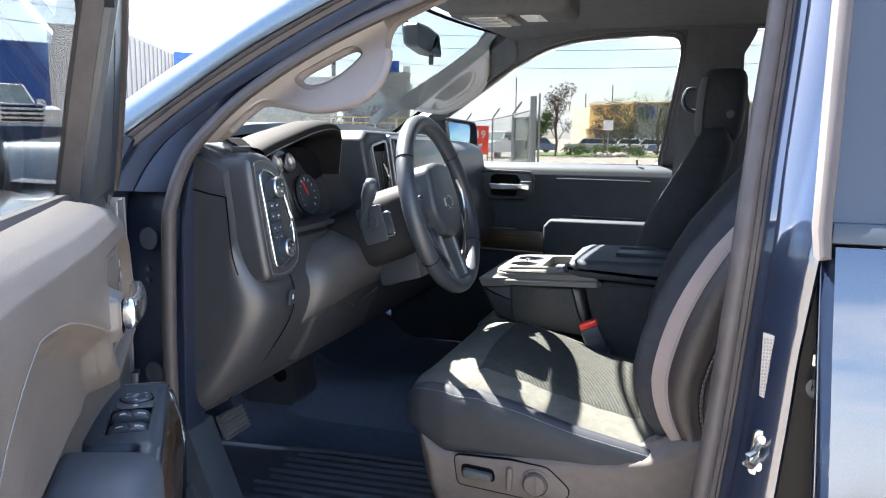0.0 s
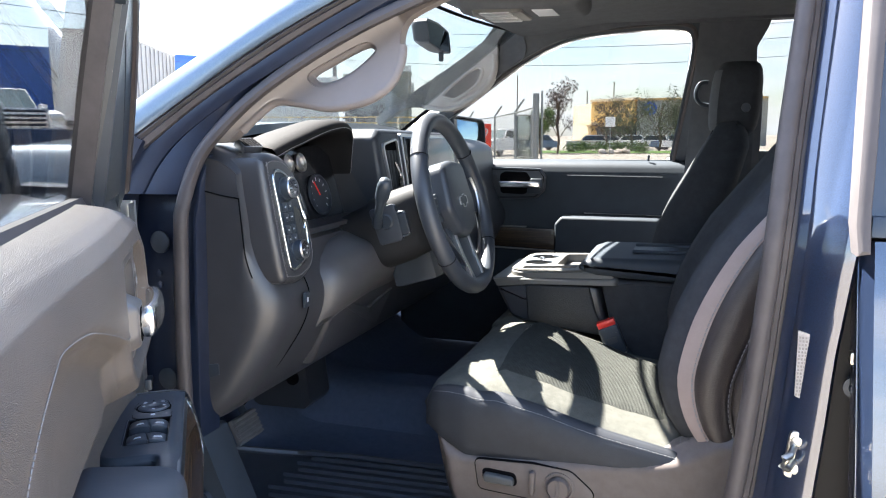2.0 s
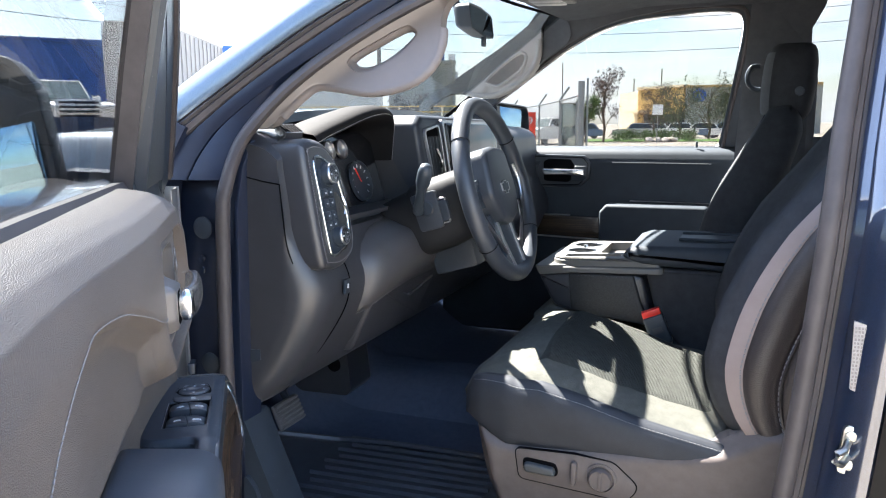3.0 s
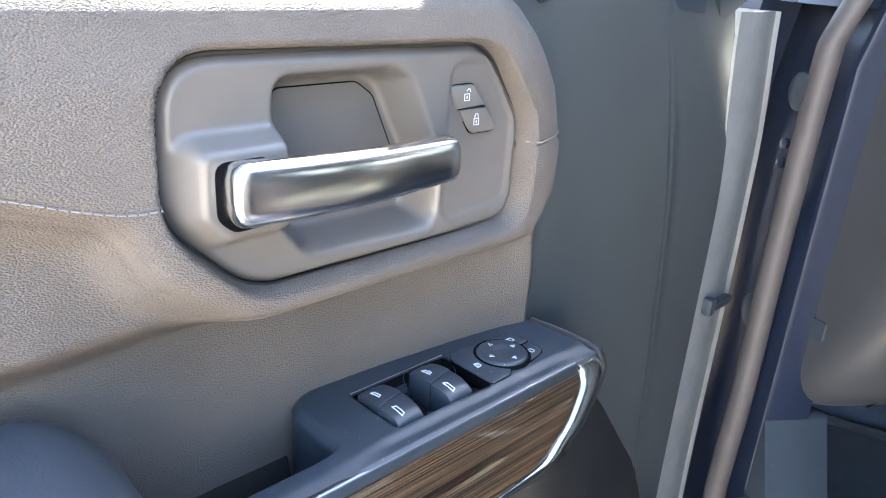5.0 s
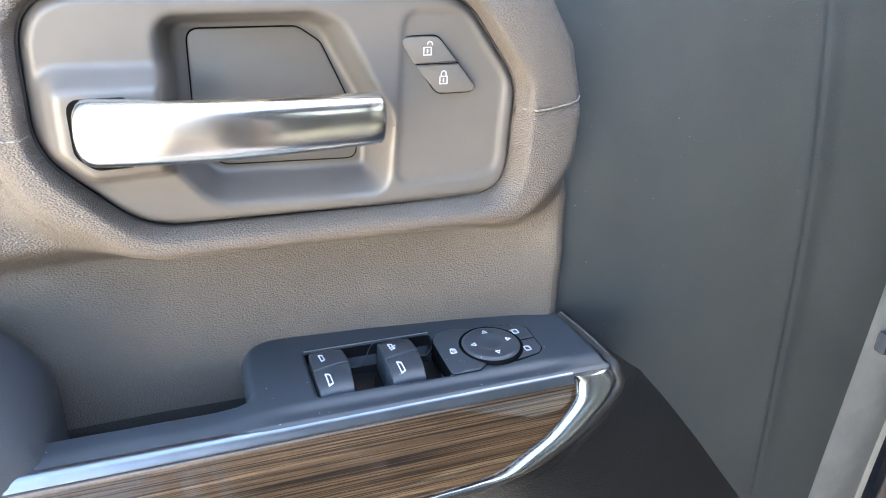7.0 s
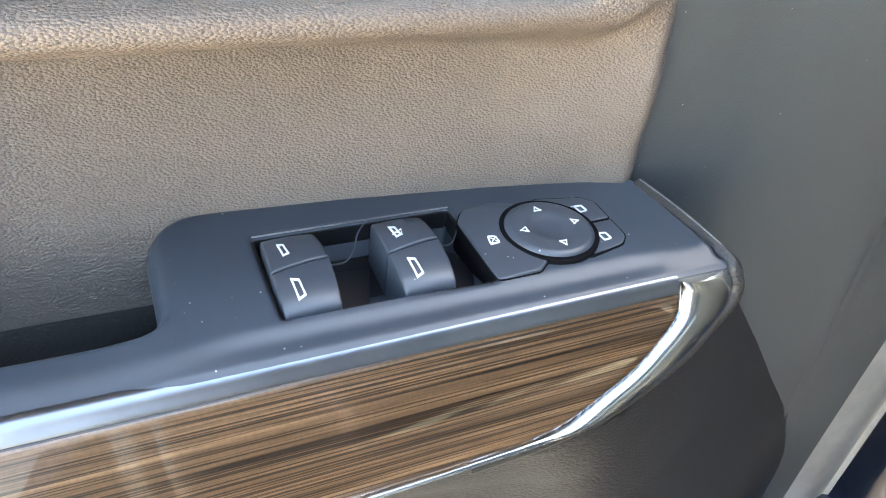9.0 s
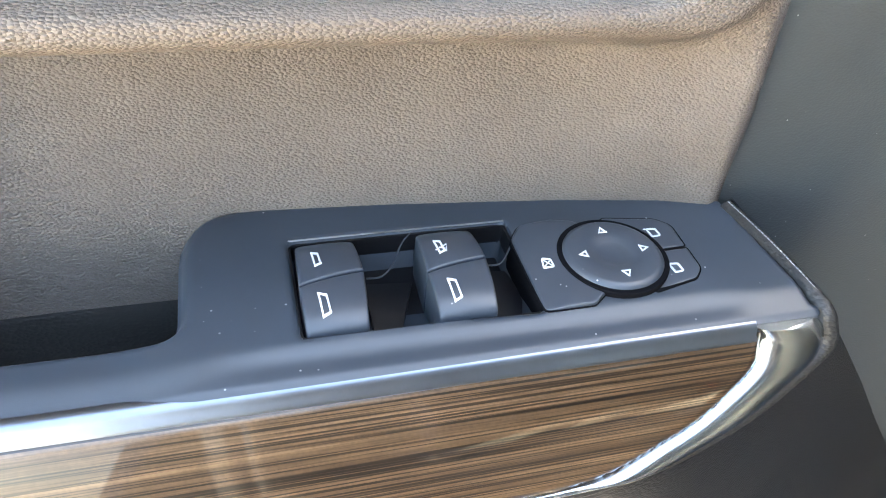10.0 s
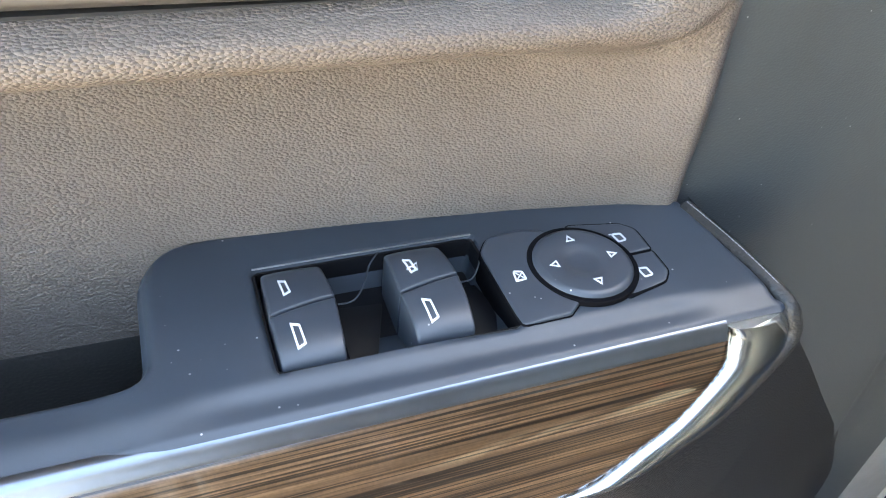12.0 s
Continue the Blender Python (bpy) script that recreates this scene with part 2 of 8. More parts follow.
M_CLOTHP = mat("rough_black_panel_cloth", (0.026, 0.027, 0.029), 0.55, 0, 0, 0.4, ("noise", 420, 0.6, 0.0015), 0.35, 260)
M_KNEE = mat("warm_black_knee_plastic", (0.060, 0.058, 0.060), 0.38, 0, 0, 0.5, ("noise", 1300, 0.2, 0.0004), 0.12, 14, 0.06)
M_PANEL = mat("black_teal_door_panel", (0.032, 0.040, 0.050), 0.55, 0, 0, 0.25, ("noise", 1500, 0.18, 0.0004), 0.15, 14, 0.06)
M_DASH = mat("matt_dash_pad", (0.011, 0.011, 0.012), 0.75, 0, 0, 0.12, ("pebble", 900, 0.2, 0.0004), 0.12, 14)
# matt plastic, base darkened to stand for the shade on top of the column
M_SHROUD = mat("shaded_column_plastic", (0.017, 0.018, 0.020), 0.66, 0, 0, 0.16, ("noise", 1500, 0.2, 0.0004), 0.12, 14)
M_STRIP = mat("dark_chrome_strip", (0.19, 0.215, 0.25), 0.34, 1.0, 0, 0.5, None, 0.08, 60, 0.05)
# lit copy of the interior trim, brightness on the passenger side in its base
M_TRIM_LIT = mat("lit_pillar_trim", (0.44, 0.415, 0.39), 0.6, 0, 0, 0.4, ("noise", 800, 0.12, 0.0005), 0.06, 18)
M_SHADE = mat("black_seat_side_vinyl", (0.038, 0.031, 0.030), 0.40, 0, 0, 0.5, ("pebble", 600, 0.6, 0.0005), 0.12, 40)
M_PDOOR = mat("dark_slate_door_plastic", (0.034, 0.040, 0.050), 0.40, 0, 0, 0.5, ("noise", 1500, 0.18, 0.0004), 0.12, 14, 0.06)
# the navy paint again, sunlight and sky sheen put into a paler base
M_PAINT_LIT = mat("navy_paint_lit_copy", (0.105, 0.140, 0.180), 0.42, 0.6, 0.8, 0.5, ("noise", 2200, 0.08, 0.0006), 0.30, 700)
M_FRAMEM = mat("matt_frame_rubber", (0.075, 0.068, 0.070), 0.75, 0, 0, 0.2, ("noise", 1500, 0.18, 0.0004), 0.12, 14, 0.06)
# near-black base that carries the shade of deep recesses
M_WELL = mat("shade_dark_plastic", (0.006, 0.006, 0.007), 0.5, 0, 0, 0.25, ("noise", 2500, 0.08, 0.0003), 0.15, 20, 0.05)
M_RED = mat("red_release_button", (0.75, 0.03, 0.02), 0.35, 0, 0, 0.5, None, 0.06, 50)
M_WHITE = mat("white_print", (0.58, 0.60, 0.62), 0.5, 0, 0, 0.4)
M_STITCH = mat("pale_stitching", (0.23, 0.225, 0.23), 0.8, 0, 0, 0.2)
M_MIRROR = mat("blue_tinted_mirror", (0.50, 0.74, 0.86), 0.008, 1.0)
M_SCREEN = mat("black_glass_screen", (0.012, 0.012, 0.014), 0.08, 0, 0.6, 0.5)
M_GLASS = glass_mat("clear_window_glass", (0.445, 0.452, 0.452), 0.03)
M_WSHIELD = glass_mat("windshield_glass", (0.442, 0.455, 0.452), 0.02)
M_PRIVACY = mat("privacy_glass", (0.035, 0.038, 0.045), 0.06, 0, 0.6, 0.5)
M_WOOD = wood_mat()
M_STICKER = mat("grey_label_dots", (0.16, 0.15, 0.15), 0.5, 0.1, 0, 0.4, None, 0.3, 300)
M_LABEL = mat("silver_label_film", (0.27, 0.26, 0.26), 0.4, 0.3, 0, 0.4, None, 0.15, 200)
M_JOINT = mat("shaded_grey_joint", (0.030, 0.028, 0.027), 0.6, 0, 0, 0.2)
M_PEDAL = mat("worn_pedal_rubber", (0.150, 0.142, 0.140), 0.5, 0, 0, 0.4, ("noise", 900, 0.2, 0.0006), 0.2, 60)
M_GAP = mat("dark_gap", (0.005, 0.005, 0.006), 0.9, 0, 0, 0.02)


# ---- mesh tools ----
def finish(bm, name, material, parent=None, label="", sharp=38):
    bmesh.ops.recalc_face_normals(bm, faces=bm.faces)
    me = bpy.data.meshes.new(name)
    bm.to_mesh(me)
    bm.free()
    me.materials.append(material)
    me.shade_smooth()
    me.set_sharp_from_angle(angle=radians(sharp))
    ob = new(name, me)
    ob.parent = parent
    if label:
        ob["label"] = label
    return ob


def part(name, bm, material, parent, label="", sharp=38):
    return finish(bm, name, material, parent, label, sharp)


def thing(name, m=None, label="", category="", group="", kind=""):
    ob = new(name)
    ob.empty_display_size = 0.05
    if m is not None:
        ob.matrix_world = m
    return tagged(ob, label, category, group, kind)


def empty_part(name, parent, label=""):
    ob = new(name)
    ob.empty_display_size = 0.02
    ob.parent = parent
    if label:
        ob["label"] = label
    return ob


def box(size, at=(0, 0, 0), bevel=0.0, turn=None, seg=2):
    bm = bmesh.new()
    bmesh.ops.create_cube(bm, size=1.0)
    bmesh.ops.scale(bm, vec=size, verts=bm.verts)
    if bevel:
        bmesh.ops.bevel(bm, geom=bm.edges[:], offset=bevel, segments=seg, profile=0.6, affect="EDGES")
    m = Matrix.Translation(at)
    if turn is not None:
        m = m @ turn.to_4x4()
    bmesh.ops.transform(bm, matrix=m, verts=bm.verts)
    return bm


def rounded(pts, r, n=5):
    """A polygon with its corners rounded by r (one number, or one per corner)."""
    out = []
    k = len(pts)
    for i in range(k):
        a, b, c = (Vector(pts[(i + j) % k][:2]) for j in (-1, 0, 1))
        rr = r[i] if isinstance(r, (list, tuple)) else r
        da, dc = (a - b), (c - b)
        la, lc = da.length, dc.length
        da, dc = da / la, dc / lc
        ang = max(1e-3, da.angle(dc))
        d = min(rr / math.tan(ang / 2), 0.48 * la, 0.48 * lc)
        p0, p1 = b + da * d, b + dc * d
        for j in range(n + 1):
            t = j / n
            out.append(tuple(p0 * (1 - t) ** 2 + b * 2 * t * (1 - t) + p1 * t * t))
    return out


def prism(pts, lo, hi, put, bevel=0.0, seg=2):
    """A polygon pushed from depth lo to hi; put(a, b, d) gives the place of the polygon's point (a, b) at depth d. The hi rim is bevelled."""
    bm = bmesh.new()
    k = len(pts)
    c = Vector((sum(p[0] for p in pts) / k, sum(p[1] for p in pts) / k))
    rings = [(0.0, lo)]
    if bevel:
        s = 1 if hi > lo else -1
        for j in range(seg + 1):
            t = j / seg * math.pi / 2
            rings.append((bevel * (1 - math.cos(t)), hi - s * bevel * (1 - math.sin(t))))
    else:
        rings.append((0.0, hi))
    loops = []
    for inset, d in rings:
        ins = shrink(pts, inset) if inset else pts
        loops.append([bm.verts.new(put(p[0], p[1], d)) for p in ins])
    for l0, l1 in zip(loops, loops[1:]):
        for i in range(k):
            bm.faces.new((l0[i], l0[(i + 1) % k], l1[(i + 1) % k], l1[i]))
    bm.faces.new(loops[0])
    bm.faces.new(loops[-1])
    return bm


def shrink(pts, d):
    """The polygon moved inwards by d."""
    k = len(pts)
    area = sum(pts[i][0] * pts[(i + 1) % k][1] - pts[(i + 1) % k][0] * pts[i][1] for i in range(k))
    s = 1 if area > 0 else -1
    out = []
    for i in range(k):
        a, b, c = (Vector(pts[(i + j) % k][:2]) for j in (-1, 0, 1))
        e0, e1 = (b - a), (c - b)
        if e0.length < 1e-9 or e1.length < 1e-9:
            e0 = e1 if e0.length < 1e-9 else e0
            e1 = e0 if e1.length < 1e-9 else e1
        n0, n1 = Vector((-e0.y, e0.x)).normalized(), Vector((-e1.y, e1.x)).normalized()
        n = (n0 + n1)
        n = n / max(0.35, n.length_squared / 2) if n.length > 1e-6 else n0
        out.append(tuple(b + n * (d * s)))
    return out


def frame_ring(pts, width, lo, hi, put, bevel=0.0):
    """A flat ring along a polygon: its outline pts, and inside it a hole smaller by width."""
    inner = shrink(pts, width)
    bm = bmesh.new()
    k = len(pts)
    b = bevel
    s = 1 if hi > lo else -1
    prof = [(pts, lo), (pts, hi - s * b)]
    if b:
        prof.append((shrink(pts, b), hi))
        prof.append((shrink(pts, width - b), hi))
    else:
        prof.append((pts, hi))
        prof.append((inner, hi))
    prof += [(inner, hi - s * b), (inner, lo)]
    loops = [[bm.verts.new(put(p[0], p[1], d)) for p in q] for q, d in prof]
    for j in range(len(loops)):
        l0, l1 = loops[j], loops[(j + 1) % len(loops)]
        for i in range(k):
            try:
                bm.faces.new((l0[i], l0[(i + 1) % k], l1[(i + 1) % k], l1[i]))
            except ValueError:
                pass
    bmesh.ops.remove_doubles(bm, verts=bm.verts, dist=1e-6)
    return bm


def loft(loops, caps=True, closed=True):
    bm = bmesh.new()
    vs = [[bm.verts.new(p) for p in lp] for lp in loops]
    k = len(vs[0])
    for a, b in zip(vs, vs[1:]):
        for i in range(k if closed else k - 1):
            bm.faces.new((a[i], a[(i + 1) % k], b[(i + 1) % k], b[i]))
    if caps and closed:
        bm.faces.new(vs[0])
        bm.faces.new(vs[-1])
    return bm


def catmull(pts, n=6, closed=False):
    P = [Vector(p) for p in pts]
    k = len(P)
    out = []
    for i in range(k if closed else k - 1):
        p0 = P[(i - 1) % k] if closed or i else P[0]
        p1, p2 = P[i], P[(i + 1) % k]
        p3 = P[(i + 2) % k] if closed or i + 2 < k else P[-1]
        for j in range(n):
            t = j / n
            out.append(0.5 * ((2 * p1) + (p2 - p0) * t + (2 * p0 - 5 * p1 + 4 * p2 - p3) * t * t + (3 * p1 - p0 - 3 * p2 + p3) * t ** 3))
    if not closed:
        out.append(P[-1])
    return out


def sweep(path, profile, up=(0, 0, 1), closed=False, caps=True):
    """A profile of (side, up) offsets carried along a path; side is to the right of the way, seen from up."""
    P = [Vector(p) for p in path]
    k = len(P)
    loops = []
    for i in range(k):
        a = P[(i - 1) % k] if closed or i else P[i]
        b = P[(i + 1) % k] if closed or i + 1 < k else P[i]
        d = (b - a).normalized()
        s = d.cross(Vector(up)).normalized()
        u = s.cross(d).normalized()
        prof = profile(i / max(1, k - 1)) if callable(profile) else profile
        loops.append([P[i] + s * q[0] + u * q[1] for q in prof])
    if closed:
        loops.append(loops[0])
    bm = loft(loops, caps=caps and not closed)
    if closed:
        bmesh.ops.remove_doubles(bm, verts=bm.verts, dist=1e-6)
    return bm


def circle(r, n=10, ry=None):
    return [(r * math.cos(2 * math.pi * i / n), (ry or r) * math.sin(2 * math.pi * i / n)) for i in range(n)]


def tube(path, r, n=10, up=(0, 0, 1), closed=False, ry=None):
    return sweep(path, circle(r, n, ry), up, closed)


def lathe(profile, m, n=28):
    """A profile of (radius, height) turned round the z axis of the pose m."""
    bm = loft([[m @ Vector((r * math.cos(2 * math.pi * i / n), r * math.sin(2 * math.pi * i / n), h)) for i in range(n)] for r, h in profile])
    return bm


def sheet(us, vs, put, thick=None, keep=None):
    """A grid of put(u, v); keep(u, v) says which cells stay; thick, a vector, gives it a closed back."""
    bm = bmesh.new()
    g = [[bm.verts.new(put(u, v)) for v in vs] for u in us]
    for i in range(len(us) - 1):
        for j in range(len(vs) - 1):
            if keep is None or keep((us[i] + us[i + 1]) / 2, (vs[j] + vs[j + 1]) / 2):
                bm.faces.new((g[i][j], g[i + 1][j], g[i + 1][j + 1], g[i][j + 1]))
    if thick is not None:
        res = bmesh.ops.extrude_face_region(bm, geom=bm.faces[:])
        bmesh.ops.translate(bm, vec=thick, verts=[e for e in res["geom"] if isinstance(e, bmesh.types.BMVert)])
    bmesh.ops.delete(bm, geom=[v for v in bm.verts if not v.link_faces], context="VERTS")
    return bm


def join(*bms):
    out = bms[0]
    for b in bms[1:]:
        me = bpy.data.meshes.new("tmp")
        b.to_mesh(me)
        b.free()
        out.from_mesh(me)
        bpy.data.meshes.remove(me)
    return out


def sdf(poly):
    """The signed distance to a polygon, negative inside."""
    A = np.array([p[:2] for p in poly], float)
    B = np.roll(A, -1, 0)

    def f(x, y):
        p = np.array((x, y))
        e, w = B - A, p - A
        t = np.clip((w * e).sum(1) / np.maximum((e * e).sum(1), 1e-12), 0, 1)
        d = np.sqrt((((w - e * t[:, None]) ** 2).sum(1)).min())
        c = ((A[:, 1] > y) != (B[:, 1] > y)) & (x < (B[:, 0] - A[:, 0]) * (y - A[:, 1]) / np.where(B[:, 1] == A[:, 1], 1e-12, B[:, 1] - A[:, 1]) + A[:, 0])
        return -d if c.sum() % 2 else d

    return f


def smooth(a, b, x):
    t = min(1.0, max(0.0, (x - a) / (b - a)))
    return t * t * (3 - 2 * t)


def lerp(table, x):
    xs = [p[0] for p in table]
    return float(np.interp(x, xs, [p[1] for p in table]))


def text(name, words, size, m, material, parent, depth=0.001):
    cu = bpy.data.curves.new(name, "FONT")
    cu.body, cu.size, cu.extrude = words, size, depth
    cu.align_x, cu.align_y = "CENTER", "CENTER"
    cu.materials.append(material)
    ob = new(name, cu)
    ob.parent = parent
    ob.matrix_local = m
    return ob


def plate(outer, holes, lo, hi, put):
    """A flat piece with holes, from depth lo to hi."""
    bm = bmesh.new()
    edges = []
    for ring in [outer] + holes:
        vs = [bm.verts.new((p[0], p[1], 0)) for p in ring]
        edges += [bm.edges.new((vs[i], vs[(i + 1) % len(vs)])) for i in range(len(vs))]
    bmesh.ops.triangle_fill(bm, edges=edges, use_beauty=True)
    bmesh.ops.dissolve_limit(bm, angle_limit=0.01, verts=bm.verts, edges=bm.edges)
    res = bmesh.ops.extrude_face_region(bm, geom=bm.faces[:])
    top = {e for e in res["geom"] if isinstance(e, bmesh.types.BMVert)}
    for v in bm.verts:
        v.co = put(v.co.x, v.co.y, hi if v in top else lo)
    bmesh.ops.triangulate(bm, faces=[f for f in bm.faces if len(f.verts) > 4])
    return bm




# ---- the open driver's door: local x along the door from its hinge, y out of its inner face, z up ----
DOOR = pose(-0.385, -0.88, 0, 0, 0, -54)
door = thing("driver_door", DOOR, "navy pickup front door standing open, with charcoal vinyl and wood-look inner trim", "car door")

TRIM_EDGE = [(0.55, 0.372), (1.10, 0.355), (1.156, 0.355), (1.24, 0.357), (1.293, 0.361), (1.331, 0.371), (1.362, 0.390), (1.385, 0.412), (1.402, 0.440)]
BEZEL = rounded([(0.630, 1.360), (0.436, 1.358), (0.402, 1.312), (0.404, 1.250), (0.592, 1.2520), (0.632, 1.292)], [0.026, 0.036, 0.030, 0.020, 0.042, 0.036], 8)
UPPER = rounded([(0.30, 1.60), (0.352, 1.30), (0.362, 1.262), (0.395, 1.228), (0.592, 1.229), (0.640, 1.262), (0.655, 1.292), (0.76, 1.330), (0.86, 1.345), (0.95, 1.31), (1.2, 1.16), (1.2, 1.60)],
                [0.01, 0.01, 0.02, 0.03, 0.03, 0.03, 0.02, 0.03, 0.03, 0.03, 0.01, 0.01], 5)
BACK = [(0.55, 0.004), (1.10, -0.004), (1.16, -0.006), (1.20, -0.003), (1.30, -0.004), (1.350, -0.005), (1.378, -0.010), (1.391, -0.020), (1.398, -0.034), (1.402, -0.055)]
FOOT = [(0.34, 0.0), (0.353, -0.003), (0.38, -0.0105), (0.42, -0.016), (0.48, -0.0215), (0.53, -0.0245), (0.60, -0.025), (0.75, -0.020)]
d_bezel, d_upper = sdf(BEZEL), sdf(UPPER)


def trim_w(u, z):
    s = u - lerp(TRIM_EDGE, z)
    du, db = d_upper(u, z), d_bezel(u, z)
    low = smooth(1.243, 1.213, z)
    w = lerp(BACK, z) * (1 - low) + (lerp(FOOT, u) - 0.011 * smooth(1.150, 1.222, z) * smooth(0.36, 0.43, u)) * low
    swell = 0.024 * smooth(0.016, -0.013, du) * (0.35 + 0.65 * smooth(0.95, 0.62, u))
    w += swell
    w += 0.006 * smooth(0.03, 0.0, abs(du - 0.05)) * smooth(1.15, 1.19, z) * 0.3
    w -= 0.004 * smooth(0.006, 0.0, s) + 0.010 * max(0.0, 1 - s / 0.034) ** 2 * smooth(1.235, 1.262, z)
    if db < 0.005:
        w -= 0.016 * smooth(0.005, -0.001, db) + max(0.0, -db) * 1.2
    # shallow seam below the stitching, towards the latch end
    if u > 0.63:
        w -= 0.0022 * smooth(0.0035, 0.0, abs(du + 0.001))
    elif u < 0.405:
        w -= 0.002 * smooth(0.003, 0.0, abs(z - (1.297 + (0.40 - u) * 0.08)))
    return w


us = np.concatenate([np.arange(0, 0.012, 0.002), np.arange(0.012, 0.30, 0.0018), np.arange(0.30, 0.74, 0.007)])
zs = np.concatenate([np.arange(0.60, 1.14, 0.02), np.arange(1.14, 1.40, 0.0018), [1.402]])
d_hole = sdf(shrink(BEZEL, 0.010))
part("trim_panel", sheet(us, zs, lambda s, z: (s + lerp(TRIM_EDGE, z), trim_w(s + lerp(TRIM_EDGE, z), z), z), (0, -0.012, 0),
                         lambda s, z: d_hole(s + lerp(TRIM_EDGE, z), z) > 0), M_LEATHER, door, "padded charcoal grained vinyl panel", 80)


# twin stitching lines along the seam
def stitches(path, step, length, rad, name, parent):
    pts = [Vector(p) for p in path]
    acc, nxt = 0.0, 0.0
    bm = bmesh.new()
    for a, b in zip(pts, pts[1:]):
        l = (b - a).length
        while nxt <= acc + l:
            p = a.lerp(b, (nxt - acc) / l)
            d = (b - a).normalized()
            t = tube([p - d * length / 2, p, p + d * length / 2], rad, 5, up=(0, 1, 0))
            bm = join(bm, t)
            nxt += step
        acc += l
    return part(name, bm, M_STITCH, parent, "pale thread stitching")


def on_trim(u, z, lift=0.0006):
    return (u, trim_w(u, z) + lift, z)


front_seam = [on_trim(0.400 - i * 0.004, 1.2995 + i * 0.004 * 0.08) for i in range(10)]
stitches(front_seam, 0.0036, 0.0026, 0.00042, "stitching", door)
rear_seam = [(0.634, 1.3015), (0.648, 1.302), (0.665, 1.306), (0.70, 1.318), (0.76, 1.336), (0.80, 1.345), (0.84, 1.349), (0.87, 1.347), (0.91, 1.336), (0.96, 1.312), (1.03, 1.27), (1.08, 1.24)]
rear_seam = [on_trim(p.x, p.z) for p in catmull([(a, 0, b) for a, b in rear_seam], 6)]
stitches(rear_seam, 0.0042, 0.0030, 0.00045, "stitching", door)

# handle bezel with its scooped pocket
POCKET = rounded([(0.578, 1.350), (0.508, 1.350), (0.496, 1.344), (0.471, 1.298), (0.474, 1.259), (0.560, 1.262), (0.578, 1.284)], [0.012, 0.015, 0.012, 0.012, 0.012, 0.02, 0.014], 5)
HBASE = rounded([(0.625, 1.328), (0.560, 1.328), (0.560, 1.281), (0.612, 1.279), (0.626, 1.294)], 0.010, 5)
INSET = rounded([(0.466, 1.350), (0.434, 1.349), (0.410, 1.314), (0.412, 1.263), (0.470, 1.262)], 0.010, 5)
d_pocket, d_hbase, d_inset = sdf(POCKET), sdf(HBASE), sdf(INSET)


def bezel_w(u, z):
    db, dp = d_bezel(u, z), d_pocket(u, z)
    w = 0.0125 - 0.004 * smooth(0.5, 0.40, u)
    if db > -0.004:
        w -= 0.004 * smooth(-0.004, 0.0, db) + max(0, db) * 3.0
    w -= 0.026 * smooth(0.002, -0.0085, dp)
    w += 0.0145 * smooth(0.003, -0.007, d_hbase(u, z)) * smooth(0.570, 0.582, u)
    w -= 0.0016 * smooth(0.0015, -0.0015, d_inset(u, z)) * smooth(0.478, 0.464, u)
    return w


bez = part("handle_bezel", sheet(np.arange(0.396, 0.6401, 0.0016), np.arange(1.244, 1.3661, 0.0016), lambda u, z: (u, bezel_w(u, z), z), (0, -0.004, 0),
                                 lambda u, z: d_bezel(u, z) < 0.0055), M_BEZEL, door, "smooth dark grey plastic surround", 80)
part("bezel_gap", frame_ring(shrink(BEZEL, -0.0019), 0.0015, 0.004, 0.0, lambda a, b, d: (a, 0.0102 - 0.004 * smooth(0.5, 0.40, a) - d, b)), M_JOINT, bez, "dark joint round the surround")
LINER = rounded([(0.564, 1.3395), (0.513, 1.3395), (0.502, 1.332), (0.4855, 1.296), (0.4845, 1.271), (0.556, 1.273), (0.5645, 1.300)], [0.006, 0.008, 0.01, 0.006, 0.005, 0.01, 0.01], 5)
part("pocket_liner", prism(LINER, -0.016, -0.01275, lambda a, b, d: (a, d, b), 0.0003), M_BEZEL, bez)
part("liner_groove", frame_ring(shrink(LINER, -0.0007), 0.0007, -0.0145, -0.0130, lambda a, b, d: (a, d, b)), M_GAP, bez)
part("handle_gap", prism(rounded([(0.6156, 1.3196), (0.592, 1.3196), (0.592, 1.2886), (0.608, 1.2882), (0.6156, 1.2950)], [0.006, 0.002, 0.002, 0.008, 0.008], 4), 0.012, 0.0274, lambda a, b, d: (a, d, b)), M_GAP, bez)


def pull_loop(u):
    t = (0.6135 - u) / 0.132
    zc = 1.3067 - 0.0022 * t
    hz = 0.0145 - 0.0025 * t
    wc = 0.030 + 0.007 * math.sin(math.pi * min(1, t * 0.9 + 0.1))
    hw = 0.0075
    e = max(0.0, 1 - min((0.6135 - u) / 0.008, (u - 0.4812) / 0.0035))
    cap = (1 - min(1, e) ** 2.6) ** 0.45 * 0.72 + 0.28
    return [(u, wc + hw * (abs(c) ** 0.75) * math.copysign(1, c) * (0.6 + 0.4 * cap), zc + hz * cap * (abs(s) ** 0.62) * math.copysign(1, s))
            for c, s in ((math.cos(2 * math.pi * i / 28), math.sin(2 * math.pi * i / 28)) for i in range(28))]


stops = [0.6135, 0.6132, 0.6125, 0.611, 0.609, 0.6065, 0.604] + [0.60 - 0.116 * i / 14 for i in range(15)] + [0.4825, 0.4816, 0.4812]
part("pull_handle", loft([pull_loop(u) for u in stops]), M_CHROME, bez, "satin chrome pull handle", sharp=60)

